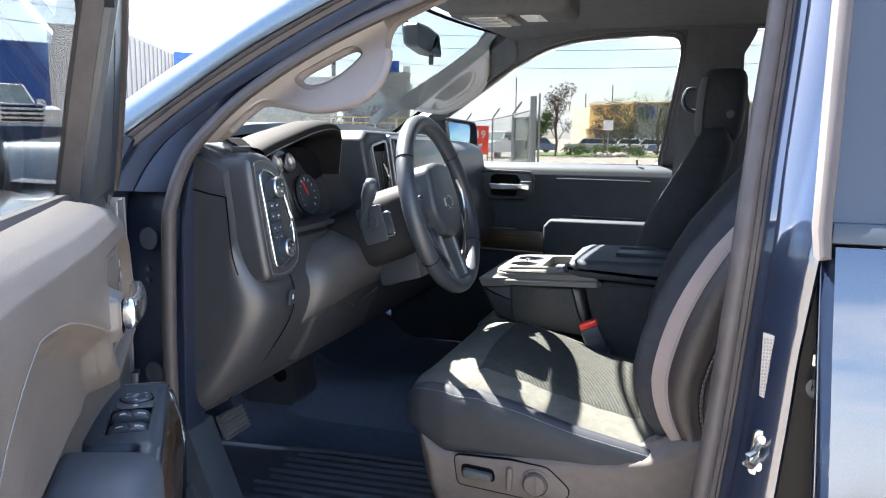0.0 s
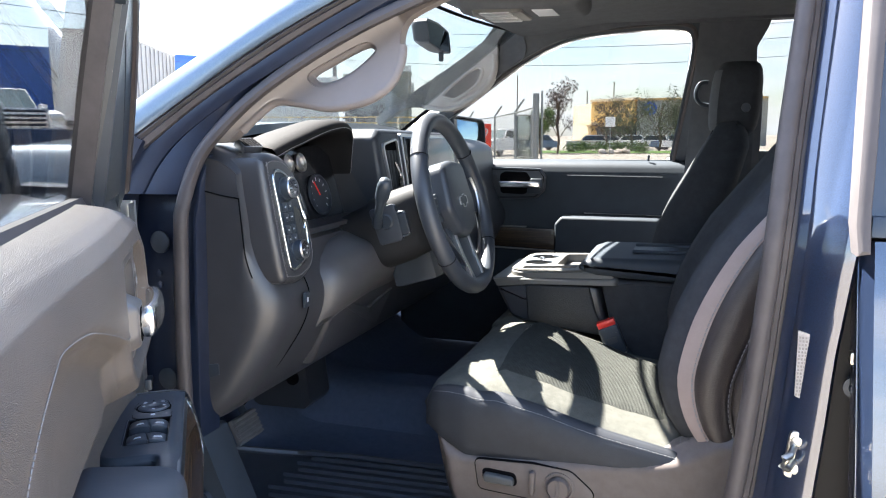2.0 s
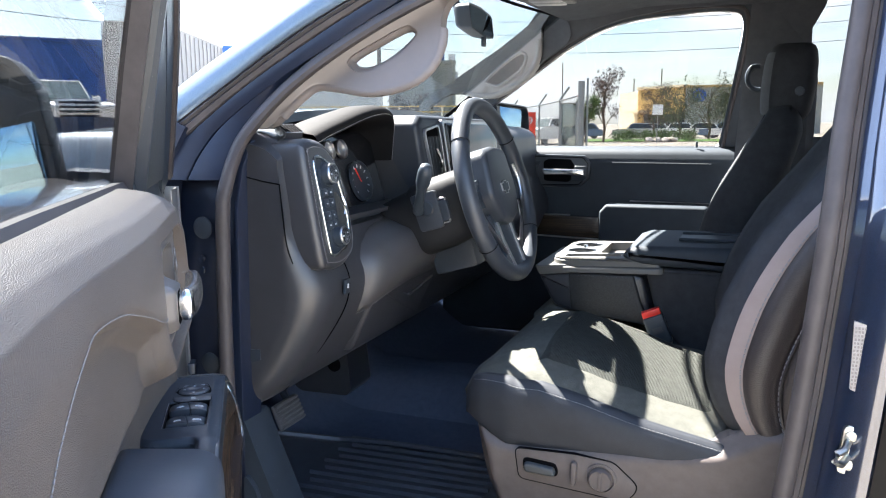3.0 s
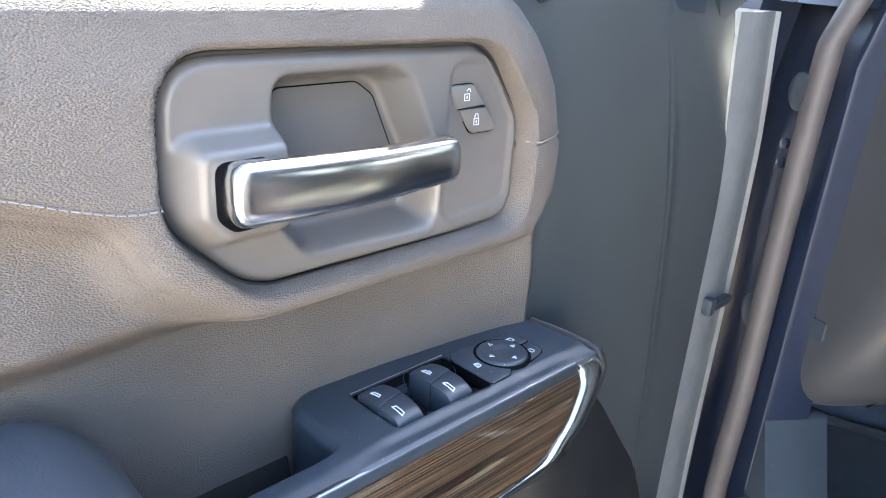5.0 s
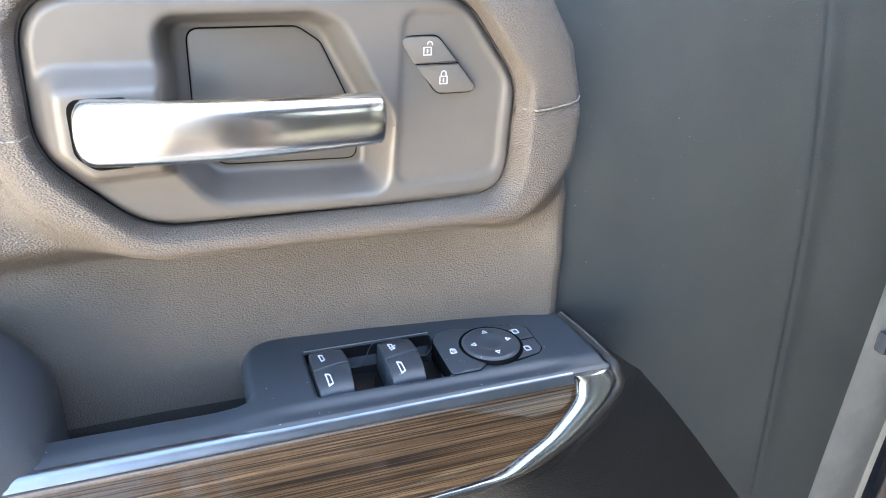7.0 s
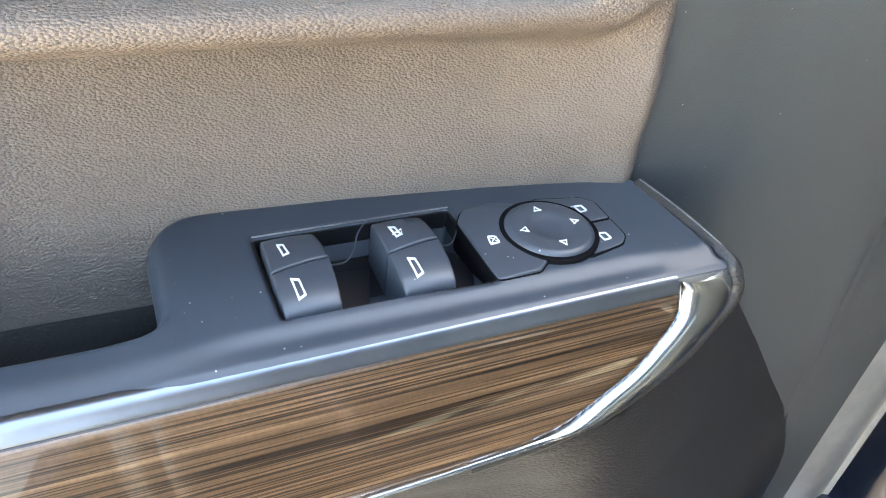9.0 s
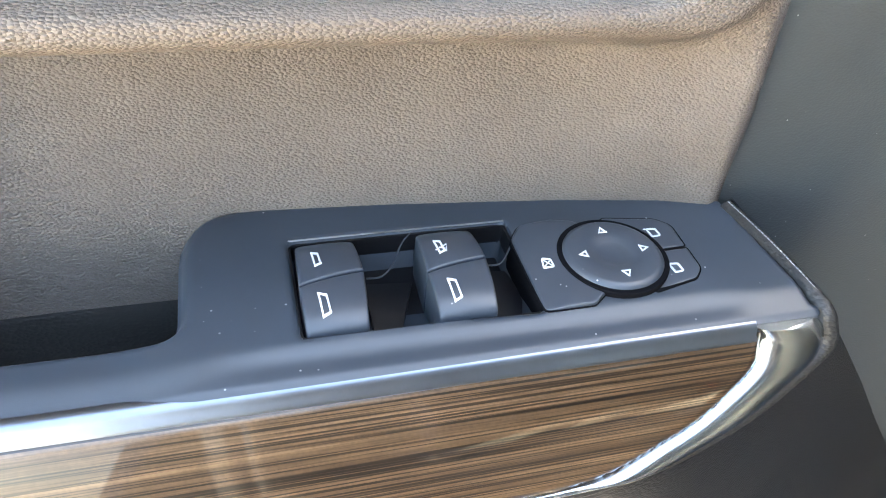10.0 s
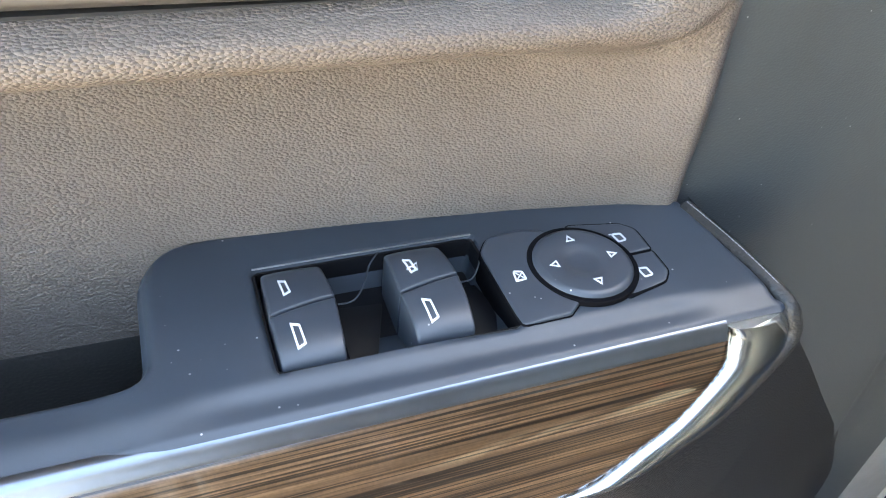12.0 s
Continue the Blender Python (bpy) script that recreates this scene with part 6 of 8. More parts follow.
for i in range(4):
    part("vent_vane", box((0.012, 0.003, 0.115), (-0.194, -0.305 + i * 0.018, 1.384), 0.001, Euler((0, radians(-8), 0)).to_matrix()), M_PLASTIC, cs)
part("vent_tab", tube(catmull([(-0.186, -0.290, 1.415), (-0.178, -0.280, 1.385), (-0.180, -0.274, 1.360)], 4), 0.0035, 8), M_CHROME, cs)
part("screen", prism(rounded([(-0.205, 1.472), (0.17, 1.466), (0.17, 1.330), (-0.200, 1.330)], 0.008, 4), 0.0, 0.010, lambda a, b, d: (-0.192 + d + (b - 1.35) * -0.14, a, b), 0.002), M_SCREEN, cs, "black touch screen")
part("screen_frame", frame_ring(rounded([(-0.217, 1.480), (0.18, 1.474), (0.18, 1.322), (-0.212, 1.322)], 0.008, 4), 0.010, -0.002, 0.008, lambda a, b, d: (-0.192 + d + (b - 1.35) * -0.14, a, b), 0.0015), M_SILVER, cs)
for i in range(5):
    part("climate_button", box((0.010, 0.05, 0.022), (-0.165, -0.14 + i * 0.07, 1.255), 0.004), M_BLACK, cs)
for y in (-0.15, 0.13):
    part("climate_knob", lathe([(0.020, 0), (0.019, 0.022), (0.0002, 0.023)], pose(-0.168, y, 1.29, 0, 90, 0), 20), M_BLACK, cs)
part("glove_pad", prism(rounded([(0.28, 1.445), (0.78, 1.42), (0.78, 1.20), (0.28, 1.20)], 0.03, 4), -0.42, -0.275, lambda a, b, d: (d + (b - 1.35) * -0.2, a, b), 0.03, 4), M_PANEL, dash)

# ---- steering wheel and column ----
WT = Matrix.Translation((0.0, -0.420, 1.337)) @ Matrix.Rotation(radians(74), 4, "Y")
wheel = thing("steering_wheel", WT, "black leather-wrapped steering wheel with silver spoke accents", "steering wheel")
# local x points down the wheel's face, y to the passenger, z to the driver
R = 0.1745


def rim_pt(a, r=R):
    return Vector((r * math.cos(a), r * math.sin(a), 0))


part("rim", tube([rim_pt(2 * math.pi * i / 72) for i in range(72)], 0.0165, 14, (0, 0, 1), True, 0.0175), M_PDOOR, wheel, "leather-wrapped rim", sharp=80)
for a in (55, 125, 235, 305):
    t = radians(a)
    c = rim_pt(t)
    ring = []
    for j in range(16):
        b = 2 * math.pi * j / 16
        ring.append(c + rim_pt(t, 1.0) * 0.0171 * math.cos(b) + Vector((0, 0, 0.0180 * math.sin(b))))
    part("rim_seam", tube(ring, 0.0009, 5, (math.sin(t), -math.cos(t), 0), True), M_GAP, wheel)
PADW = rounded([(-0.080, -0.066), (-0.088, 0.0), (-0.080, 0.066), (0.010, 0.080), (0.062, 0.046), (0.074, 0.0), (0.062, -0.046), (0.010, -0.080)], 0.024, 4)
hubp = part("airbag_pad", prism(PADW, -0.050, 0.016, lambda a, b, d: (a, b, d), 0.012, 5), M_PDOOR, wheel, "charcoal airbag cover")
part("badge", prism([(-0.009, -0.021), (-0.009, -0.008), (-0.013, -0.006), (-0.013, 0.010), (-0.009, 0.010), (-0.009, 0.021), (0.006, 0.021), (0.006, 0.010), (0.012, 0.008), (0.012, -0.008), (0.006, -0.008), (0.006, -0.021)], 0.014, 0.0182, lambda a, b, d: (a, b, d)), M_BLACK, hubp, "dark cross-shaped badge")
part("badge_rim", frame_ring([(-0.010, -0.022), (-0.010, -0.008), (-0.014, -0.006), (-0.014, 0.010), (-0.010, 0.011), (-0.010, 0.022), (0.007, 0.022), (0.007, 0.011), (0.013, 0.008), (0.013, -0.008), (0.007, -0.008), (0.007, -0.022)], 0.0016, 0.014, 0.0188, lambda a, b, d: (a, b, d)), M_SILVER, hubp)
for s in (-1, 1):
    sp = part("spoke", loft([[(-0.030 + dx, s * 0.060, dz) for dx, dz in ((0, -0.032), (0, -0.012), (0.06, -0.012), (0.06, -0.032))], [(-0.022 + dx, s * 0.120, dz) for dx, dz in ((0, -0.026), (0, -0.006), (0.05, -0.006), (0.05, -0.026))],
                             [(-0.015 + dx, s * 0.166, dz) for dx, dz in ((0, -0.010), (0, 0.004), (0.05, 0.004), (0.05, -0.010))]]), M_BLACK, wheel)
    for i in range(3):
        part("spoke_button", box((0.014, 0.020, 0.006), (-0.012 + i * 0.017, s * 0.112, -0.004), 0.002), M_BUTTON, sp)
    part("spoke_accent", tube(catmull([(-0.045, s * 0.140, 0.001), (-0.012, s * 0.150, 0.003), (0.040, s * 0.135, 0.002), (0.095, s * 0.080, 0.001), (0.128, s * 0.050, 0.001)], 6), 0.0035, 8), M_SILVER, wheel, "silver accent line")
part("lower_spoke", loft([[(0.045 + dx, s * hw, dz) for dx, s, hw, dz in ((0, -1, 0.066, -0.040), (0, -1, 0.066, -0.010), (0, 1, 0.066, -0.010), (0, 1, 0.066, -0.040))],
                          [(0.100, s * 0.060, dz) for s, dz in ((-1, -0.028), (-1, -0.004), (1, -0.004), (1, -0.028))],
                          [(0.165, s * 0.056, dz) for s, dz in ((-1, -0.014), (-1, 0.006), (1, 0.006), (1, -0.014))]]), M_BLACK, wheel, "black textured lower spoke")
for s in (-1, 1):
    part("spoke_trim", loft([[(x_, s * (hw + dy), dz + h_) for dy, h_ in ((0, 0), (0, 0.004), (0.007, 0.004), (0.007, 0))] for x_, hw, dz in ((0.050, 0.034, -0.010), (0.100, 0.034, -0.005), (0.158, 0.028, 0.004))]), M_SILVER, wheel, "silver lower spoke trim")
part("hub_back", lathe([(0.050, -0.03), (0.060, -0.045), (0.062, -0.065), (0.0002, -0.066)], Matrix.Identity(4), 28), M_BLACK, wheel)

column = thing("steering_column", WT, "charcoal steering column shroud with wiper and gear stalks", "steering column")


def shroud(d, w, h, dx=0.0):
    return [(h * (abs(s) ** 0.6) * math.copysign(1, s) + dx, w * (abs(c) ** 0.6) * math.copysign(1, c), d) for c, s in ((math.cos(2 * math.pi * i / 28), math.sin(2 * math.pi * i / 28)) for i in range(28))]


part("shroud", loft([shroud(-0.058, 0.050, 0.046), shroud(-0.060, 0.074, 0.066, 0.006), shroud(-0.075, 0.080, 0.072, 0.010), shroud(-0.12, 0.084, 0.076, 0.016), shroud(-0.165, 0.086, 0.076, 0.020), shroud(-0.175, 0.080, 0.068, 0.02), shroud(-0.26, 0.075, 0.062, 0.03)]), M_SHROUD, column, sharp=60)
part("paddle_switch", box((0.045, 0.006, 0.030), (0.012, -0.083, -0.095), 0.005, None, 3), M_BLACK, column)
part("paddle_rim", frame_ring(rounded([(-0.014, -0.082), (0.038, -0.082), (0.038, -0.112), (-0.014, -0.112)], 0.007, 4), 0.003, -0.080, -0.0855, lambda a, b, d: (a, d, b), 0.0005), M_SILVER, column)
STALK = [Vector(p) for p in ((-0.128, -0.530, 1.300), (-0.124, -0.542, 1.308), (-0.116, -0.555, 1.322), (-0.105, -0.572, 1.342), (-0.099, -0.580, 1.352), (-0.095, -0.585, 1.360), (-0.084, -0.598, 1.381), (-0.079, -0.604, 1.391), (-0.077, -0.606, 1.394))]
stalk = part("turn_stalk", sweep([WT.inverted() @ p for p in STALK], lambda f: circle(lerp([(0, 0.0115), (0.12, 0.0105), (0.25, 0.0085), (0.45, 0.0082), (0.52, 0.0115), (0.62, 0.0135), (0.75, 0.0140), (0.88, 0.0110), (1.0, 0.004)], f), 16)), M_BLACK, column, "black turn-signal stalk", sharp=60)
part("stalk_collar", lathe([(0.020, 0), (0.020, 0.004), (0.013, 0.010), (0.0002, 0.010)], Matrix.Translation((0.000, -0.082, -0.125)) @ pose(0, 0, 0, 90, 0, 0), 20), M_BLACK, column)
part("stalk_plate", prism(rounded([(-0.032, -0.098), (0.044, -0.098), (0.044, -0.150), (-0.032, -0.156)], 0.008, 4), -0.080, -0.089, lambda a, b, d: (a, d, b), 0.002), M_PDOOR, column)
part("gear_stalk", tube(catmull([(-0.03, 0.07, -0.14), (-0.050, 0.11, -0.11), (-0.075, 0.18, -0.055), (-0.085, 0.235, -0.02)], 5), 0.0075, 10), M_PLASTIC, column, "grey gear lever")
part("pedal_box", box((0.08, 0.09, 0.10), (0.105, 0.06, -0.14), 0.01), M_BLACK, column)

# ---- floor: mat, pedals ----
fmat = thing("floor_mat", None, "black ribbed rubber floor mat in the driver's footwell", "floor mat")
MATO = rounded([(-0.60, -0.60), (-0.56, -0.44), (-0.42, -0.36), (-0.30, -0.34), (-0.02, -0.33), (0.03, -0.45), (0.05, -0.72), (-0.25, -0.755), (-0.46, -0.72)], 0.03, 4)


def mat_z(x, y):
    return floor_z(x, y) + 0.008


part("mat_base", plate(MATO, [], 0.0, 0.010, lambda a, b, d: (a, b, floor_z(a, b) + d)), M_MAT, fmat)
part("mat_lip", tube([(a, b, mat_z(a, b) + 0.008) for a, b in MATO], 0.008, 6, closed=True), M_MAT, fmat)
for i in range(13):
    y0 = -0.72 + i * 0.032
    part("mat_rib", tube([(-0.40 + 0.02 * (i % 2), y0, mat_z(-0.4, y0) + 0.003), (-0.2, y0 + 0.01, mat_z(-0.2, y0) + 0.003), (0.0, y0 + 0.02, mat_z(0.0, y0) + 0.003)], 0.007, 6), M_MAT, fmat)
brake = thing("brake_pedal", pose(-0.501, -0.457, 0.805, 0, 66, 0), "dark ribbed brake pedal under the dashboard", "pedal")
part("pedal_pad", box((0.062, 0.095, 0.012), (0, 0, 0), 0.005), M_PEDAL, brake)
for i in range(6):
    part("pad_rib", box((0.006, 0.088, 0.006), (-0.025 + i * 0.010, 0, 0.0075), 0.001), M_PEDAL, brake)
part("pedal_arm", tube(catmull([(-0.01, 0.03, -0.01), (-0.10, 0.045, -0.03), (-0.20, 0.05, 0.00)], 5), 0.009, 8), M_BLACK, brake)
kick = thing("lower_cover", None, "charcoal plastic cover beneath the steering column", "trim panel")
part("cover_panel", prism(rounded([(-0.66, 1.02), (-0.478, 1.02), (-0.453, 0.792), (-0.466, 0.775), (-0.60, 0.772), (-0.66, 0.80)], [0.01, 0.01, 0.014, 0.014, 0.02, 0.01], 4), -0.24, -0.12, lambda a, b, d: (a, d, b), 0.010, 3), M_MOULD, kick)
part("cover_hole", lathe([(0.019, 0), (0.019, 0.002), (0.017, 0.002), (0.016, -0.01), (0.0002, -0.01)], pose(-0.500, -0.2412, 0.856, 90, 0, 0), 20), M_GAP, kick)

# ---- driver's seat ----
seat = thing("driver_seat", None, "grey cloth driver's seat with black bolsters and power controls", "car seat")
SC, SW = -0.42, 0.262


def cushion_loop(x):
    """Section of the cushion at x, seen from ahead."""
    zc = lerp([(0.02, 1.000), (0.035, 1.035), (0.06, 1.058), (0.10, 1.072), (0.16, 1.072), (0.24, 1.052), (0.34, 1.018), (0.46, 0.985), (0.56, 0.97)], x)
    bol = lerp([(0.02, 0.0), (0.08, 0.008), (0.16, 0.024), (0.30, 0.030), (0.46, 0.020), (0.56, 0.01)], x)
    fall = lerp([(0.02, 0.0), (0.06, 0.020), (0.12, 0.036), (0.30, 0.036), (0.46, 0.026), (0.56, 0.01)], x)
    half = SW * lerp([(0.02, 0.90), (0.05, 0.965), (0.10, 1.0), (0.56, 1.0)], x)
    lo = lerp([(0.02, 0.960), (0.06, 0.945), (0.12, 0.925), (0.56, 0.92)], x)
    pts = []
    n = 26
    for i in range(n + 1):
        s = -1 + 2 * i / n
        a = abs(s)
        z = zc + (bol if s > 0 else 0.25 * bol) * smooth(0.50, 0.80, a) - fall * smooth(0.45, 0.92, -s) - 0.010 * smooth(0.3, 0.0, abs(a - 0.52)) * 0.4
        z -= (zc + bol - lo) * (0.30 if s > 0 else 0.16) * smooth(0.86, 1.0, a) ** 2
        z -= 0.072 * smooth(0.38, 0.95, s) * smooth(0.02, 0.08, x)
        pts.append((x + 0.006 * math.cos(s * 3), SC + s * half, z))
    pts.append((x, SC + half + 0.006, (zc + lo) / 2))
    pts.append((x, SC + half, lo))
    pts.append((x, SC - half, lo))
    pts.append((x, SC - half - 0.006, (zc + lo) / 2))
    return pts


xs = [0.020, 0.026, 0.035, 0.048, 0.065, 0.09, 0.12, 0.16, 0.20, 0.24, 0.28, 0.32, 0.36, 0.40, 0.44, 0.48, 0.52, 0.56]
part("cushion", loft([cushion_loop(x) for x in xs]), M_FABRIC, seat, "grey cloth seat cushion", sharp=70)


def cushion_top(x, y):
    lp = cushion_loop(x)[:27]
    return float(np.interp(y, [p[1] for p in lp], [p[2] for p in lp]))


INS = soft([(0.148, -0.585), (0.165, -0.605), (0.40, -0.590), (0.425, -0.555), (0.425, -0.345), (0.40, -0.305), (0.17, -0.275), (0.15, -0.300)], 4)
d_ins = sdf(INS)
part("cushion_insert", sheet(np.arange(0.134, 0.445, 0.008), np.arange(-0.622, -0.258, 0.008), lambda x, y: (x, y, cushion_top(x, y) + 0.0045 * smooth(0.010, -0.006, d_ins(x, y)) - 0.0015), (0, 0, -0.006), lambda x, y: d_ins(x, y) < 0.010), M_FABRIC2, seat, "ribbed cloth insert")
def bolster_side(x, t):
    """The black side of the cushion: up from the shield, over the ridge and in to the seam."""
    h = SW * lerp([(0.02, 0.90), (0.05, 0.965), (0.10, 1.0), (0.56, 1.0)], x)
    top = lambda f: cushion_top(x, SC - h * f)
    zs = top(0.995)
    pts = catmull([(SC - h - 0.010, lerp([(0.02, 0.958), (0.06, 0.938), (0.10, 0.918), (0.50, 0.925)], x), 0), (SC - h - 0.016, zs - 0.036, 0), (SC - h - 0.012, zs - 0.004, 0), (SC - h - 0.002, zs + 0.010, 0), (SC - h * 0.975, top(0.975) + 0.009, 0), (SC - h * 0.955, top(0.955) + 0.004, 0), (SC - h * 0.94, top(0.94) - 0.003, 0)], 4)
    f = t * (len(pts) - 1)
    k = min(int(f), len(pts) - 2)
    p = pts[k].lerp(pts[k + 1], f - k)
    return (x, p.x, p.y)


part("side_bolster", sheet(np.arange(0.022, 0.515, 0.010), np.linspace(0, 1, 21), bolster_side, (0, 0.004, -0.003)), M_SIDEB, seat, "black side bolster", 80)
stitches([(q[0], q[1] - 0.001, q[2]) for q in [bolster_side(x, 0.42) for x in np.arange(0.04, 0.49, 0.015)]], 0.0065, 0.0045, 0.00035, "stitching", seat)
# plastic side shield with the power controls
SHLD = rounded([(0.040, 0.958), (0.075, 0.938), (0.110, 0.931), (0.20, 0.937), (0.306, 0.946), (0.40, 0.957), (0.444, 0.966), (0.480, 0.986), (0.515, 1.010), (0.60, 1.02), (0.60, 0.76), (0.09, 0.76), (0.062, 0.84)], [0.010, 0.03, 0.04, 0.05, 0.05, 0.05, 0.04, 0.03, 0.03, 0.01, 0.02, 0.05, 0.05], 5)
d_shld = sdf(SHLD)


def shield_pt(x, z):
    d = d_shld(x, z)
    if d > 0:
        e = 0.0005
        gx, gz = d_shld(x + e, z) - d_shld(x - e, z), d_shld(x, z + e) - d_shld(x, z - e)
        k = math.hypot(gx, gz) or 1
        x, z, d = x - d * gx / k, z - d * gz / k, 0
    f = smooth(-0.030, 0.0, d)
    return (x, -0.700 + 0.012 * smooth(0.90, 0.76, z) + 0.030 * f * f, z)


sh = part("side_shield", sheet(np.arange(0.044, 0.606, 0.006), np.arange(0.756, 1.036, 0.006), shield_pt, (0, 0.03, 0), lambda x, z: d_shld(x, z) < 0.005), M_SEATSIDE, seat, "taupe plastic seat shield", 80)
CTL = rounded([(0.120, 0.918), (0.225, 0.922), (0.29, 0.918), (0.335, 0.880), (0.312, 0.850), (0.128, 0.862)], [0.012, 0.02, 0.03, 0.02, 0.01, 0.014], 5)
part("control_seam", frame_ring(CTL, 0.0018, -0.695, -0.7012, lambda a, b, d: (a, d, b)), M_GAP, sh)
part("control_panel", prism(shrink(CTL, 0.0018), -0.695, -0.7022, lambda a, b, d: (a, d, b), 0.001), M_SEATSIDE, sh)
part("slide_recess", prism(rounded([(0.135, 0.904), (0.195, 0.900), (0.200, 0.876), (0.138, 0.878)], 0.010, 4), -0.695, -0.7030, lambda a, b, d: (a, d, b)), M_GAP, sh)
part("slide_switch", prism(rounded([(0.139, 0.897), (0.192, 0.893), (0.195, 0.879), (0.141, 0.881)], 0.007, 4), -0.700, -0.714, lambda a, b, d: (a, d, b), 0.004, 3), M_PLASTIC, sh)
part("recline_switch", prism(rounded([(0.220, 0.910), (0.231, 0.910), (0.229, 0.868), (0.220, 0.868)], 0.005, 4), -0.700, -0.712, lambda a, b, d: (a, d, b), 0.003, 3), M_SEATSIDE, sh)
part("lumbar_ring", lathe([(0.026, 0), (0.026, 0.003), (0.0225, 0.004), (0.021, 0.001)], pose(0.270, -0.702, 0.886, 90, 0, 0), 28), M_SEATSIDE, sh)
part("lumbar_knob", lathe([(0.019, 0), (0.0185, 0.010), (0.017, 0.012), (0.0002, 0.012)], pose(0.270, -0.7025, 0.886, 90, 0, 0), 28), M_SEATSIDE, sh, "round lumbar knob")
part("knob_bar", box((0.006, 0.004, 0.032), (0.270, -0.7150, 0.886), 0.0015), M_SEATSIDE, sh)
part("seat_base", box((0.44, 0.46, 0.20), (0.32, SC, 0.83), 0.02), M_BLACK, seat)


# backrest
BACK_LINE = [(p.x, p.y) for p in catmull([(0.0, 0.488, 0), (0.08, 0.456, 0), (0.18, 0.448, 0), (0.30, 0.468, 0), (0.40, 0.498, 0), (0.50, 0.540, 0), (0.65, 0.612, 0), (0.80, 0.680, 0), (0.92, 0.725, 0), (1.0, 0.760, 0)], 6)]


def back_loop(t):
    z = 0.955 + t * 0.70
    xc = lerp(BACK_LINE, t)
    dep = lerp([(0, 0.15), (0.3, 0.19), (0.8, 0.14), (1.0, 0.06)], t)
    half = SW * lerp([(0, 0.97), (0.2, 1.0), (0.6, 0.98), (0.8, 0.90), (0.95, 0.76), (1.0, 0.62)], t)
    bol = lerp([(0, 0.012), (0.2, 0.03), (0.5, 0.040), (0.8, 0.02), (1.0, 0.0)], t)
    pts = []
    n = 22
    for i in range(n + 1):
        s = -1 + 2 * i / n
        a = abs(s)
        pts.append((xc - bol * smooth(0.50, 0.82, a) + 0.055 * smooth(0.84, 1.0, a) ** 1.6, SC + s * half, z))
    pts.append((xc + dep * 0.75, SC + half, z))
    pts.append((xc + dep, SC + half * 0.86, z))
    pts.append((xc + dep, SC - half * 0.86, z))
    pts.append((xc + dep * 0.75, SC - half, z))
    return pts


ts = [0, 0.03, 0.08, 0.14, 0.20, 0.27, 0.34, 0.42, 0.50, 0.58, 0.66, 0.74, 0.82, 0.89, 0.94, 0.975, 1.0]
part("backrest", loft([back_loop(t) for t in ts]), M_BOLSTER, seat, "black cloth backrest", sharp=70)
# outer bolster panel, daylight on it put into its pale colour, and its seams
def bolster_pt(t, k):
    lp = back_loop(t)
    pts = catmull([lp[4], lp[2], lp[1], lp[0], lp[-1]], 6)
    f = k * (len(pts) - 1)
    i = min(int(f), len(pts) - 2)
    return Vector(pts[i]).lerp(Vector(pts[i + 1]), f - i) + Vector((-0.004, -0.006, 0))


part("bolster_panel", loft([[bolster_pt(t, k) for k in np.linspace(0.675, 0.772, 6)] for t in np.linspace(0.03, 0.80, 34)], caps=False, closed=False), M_BAND_LIT, seat, "outer bolster with daylight painted in as pinkish taupe")
stitches([bolster_pt(t, 0.762) + Vector((0, -0.0035, 0)) for t in np.linspace(0.035, 0.80, 60)], 0.0085, 0.0055, 0.0011, "stitching", seat)


def side_pt(t, k):
    """The seat's side between its seams: two soft swellings with a sunk seam between them."""
    f = (k - 0.772) / 0.118 if k < 0.890 else (k - 0.890) / 0.11
    return bolster_pt(t, k) + Vector((0.0, 0.002 - 0.012 * math.sin(math.pi * min(1.0, max(0.0, f))) ** 0.6, 0))


part("seat_side", loft([[side_pt(t, k) for k in np.concatenate([np.linspace(0.772, 0.890, 9), np.linspace(0.893, 1.0, 8)])] for t in np.linspace(0.03, 0.82, 40)], caps=False, closed=False), M_SHADE, seat, "black grained vinyl seat side", sharp=80)
part("seam_welt", tube([side_pt(t, 0.893) + Vector((0, -0.003, 0)) for t in np.linspace(0.06, 0.66, 40)], 0.0022, 6), M_SHADE, seat)
stitches([side_pt(t, 0.893) + Vector((-0.003, -0.0045, 0)) for t in np.linspace(0.06, 0.66, 40)], 0.0085, 0.0055, 0.0008, "stitching", seat)
part("head_rest", loft([[(0.78 + 0.045 * c * k, SC + 0.135 * s * k, z) for c, s in ((math.copysign(abs(math.cos(q)) ** 0.5, math.cos(q)), math.copysign(abs(math.sin(q)) ** 0.5, math.sin(q))) for q in [2 * math.pi * i / 24 for i in range(24)])] for z, k in ((1.665, 0.75), (1.68, 0.95), (1.72, 1.0), (1.80, 0.97), (1.825, 0.85), (1.83, 0.6))]), M_BOLSTER, seat)

# ---- passenger seat ----
pseat = thing("passenger_seat", None, "dark cloth passenger seat with a grey-edged headrest", "car seat")


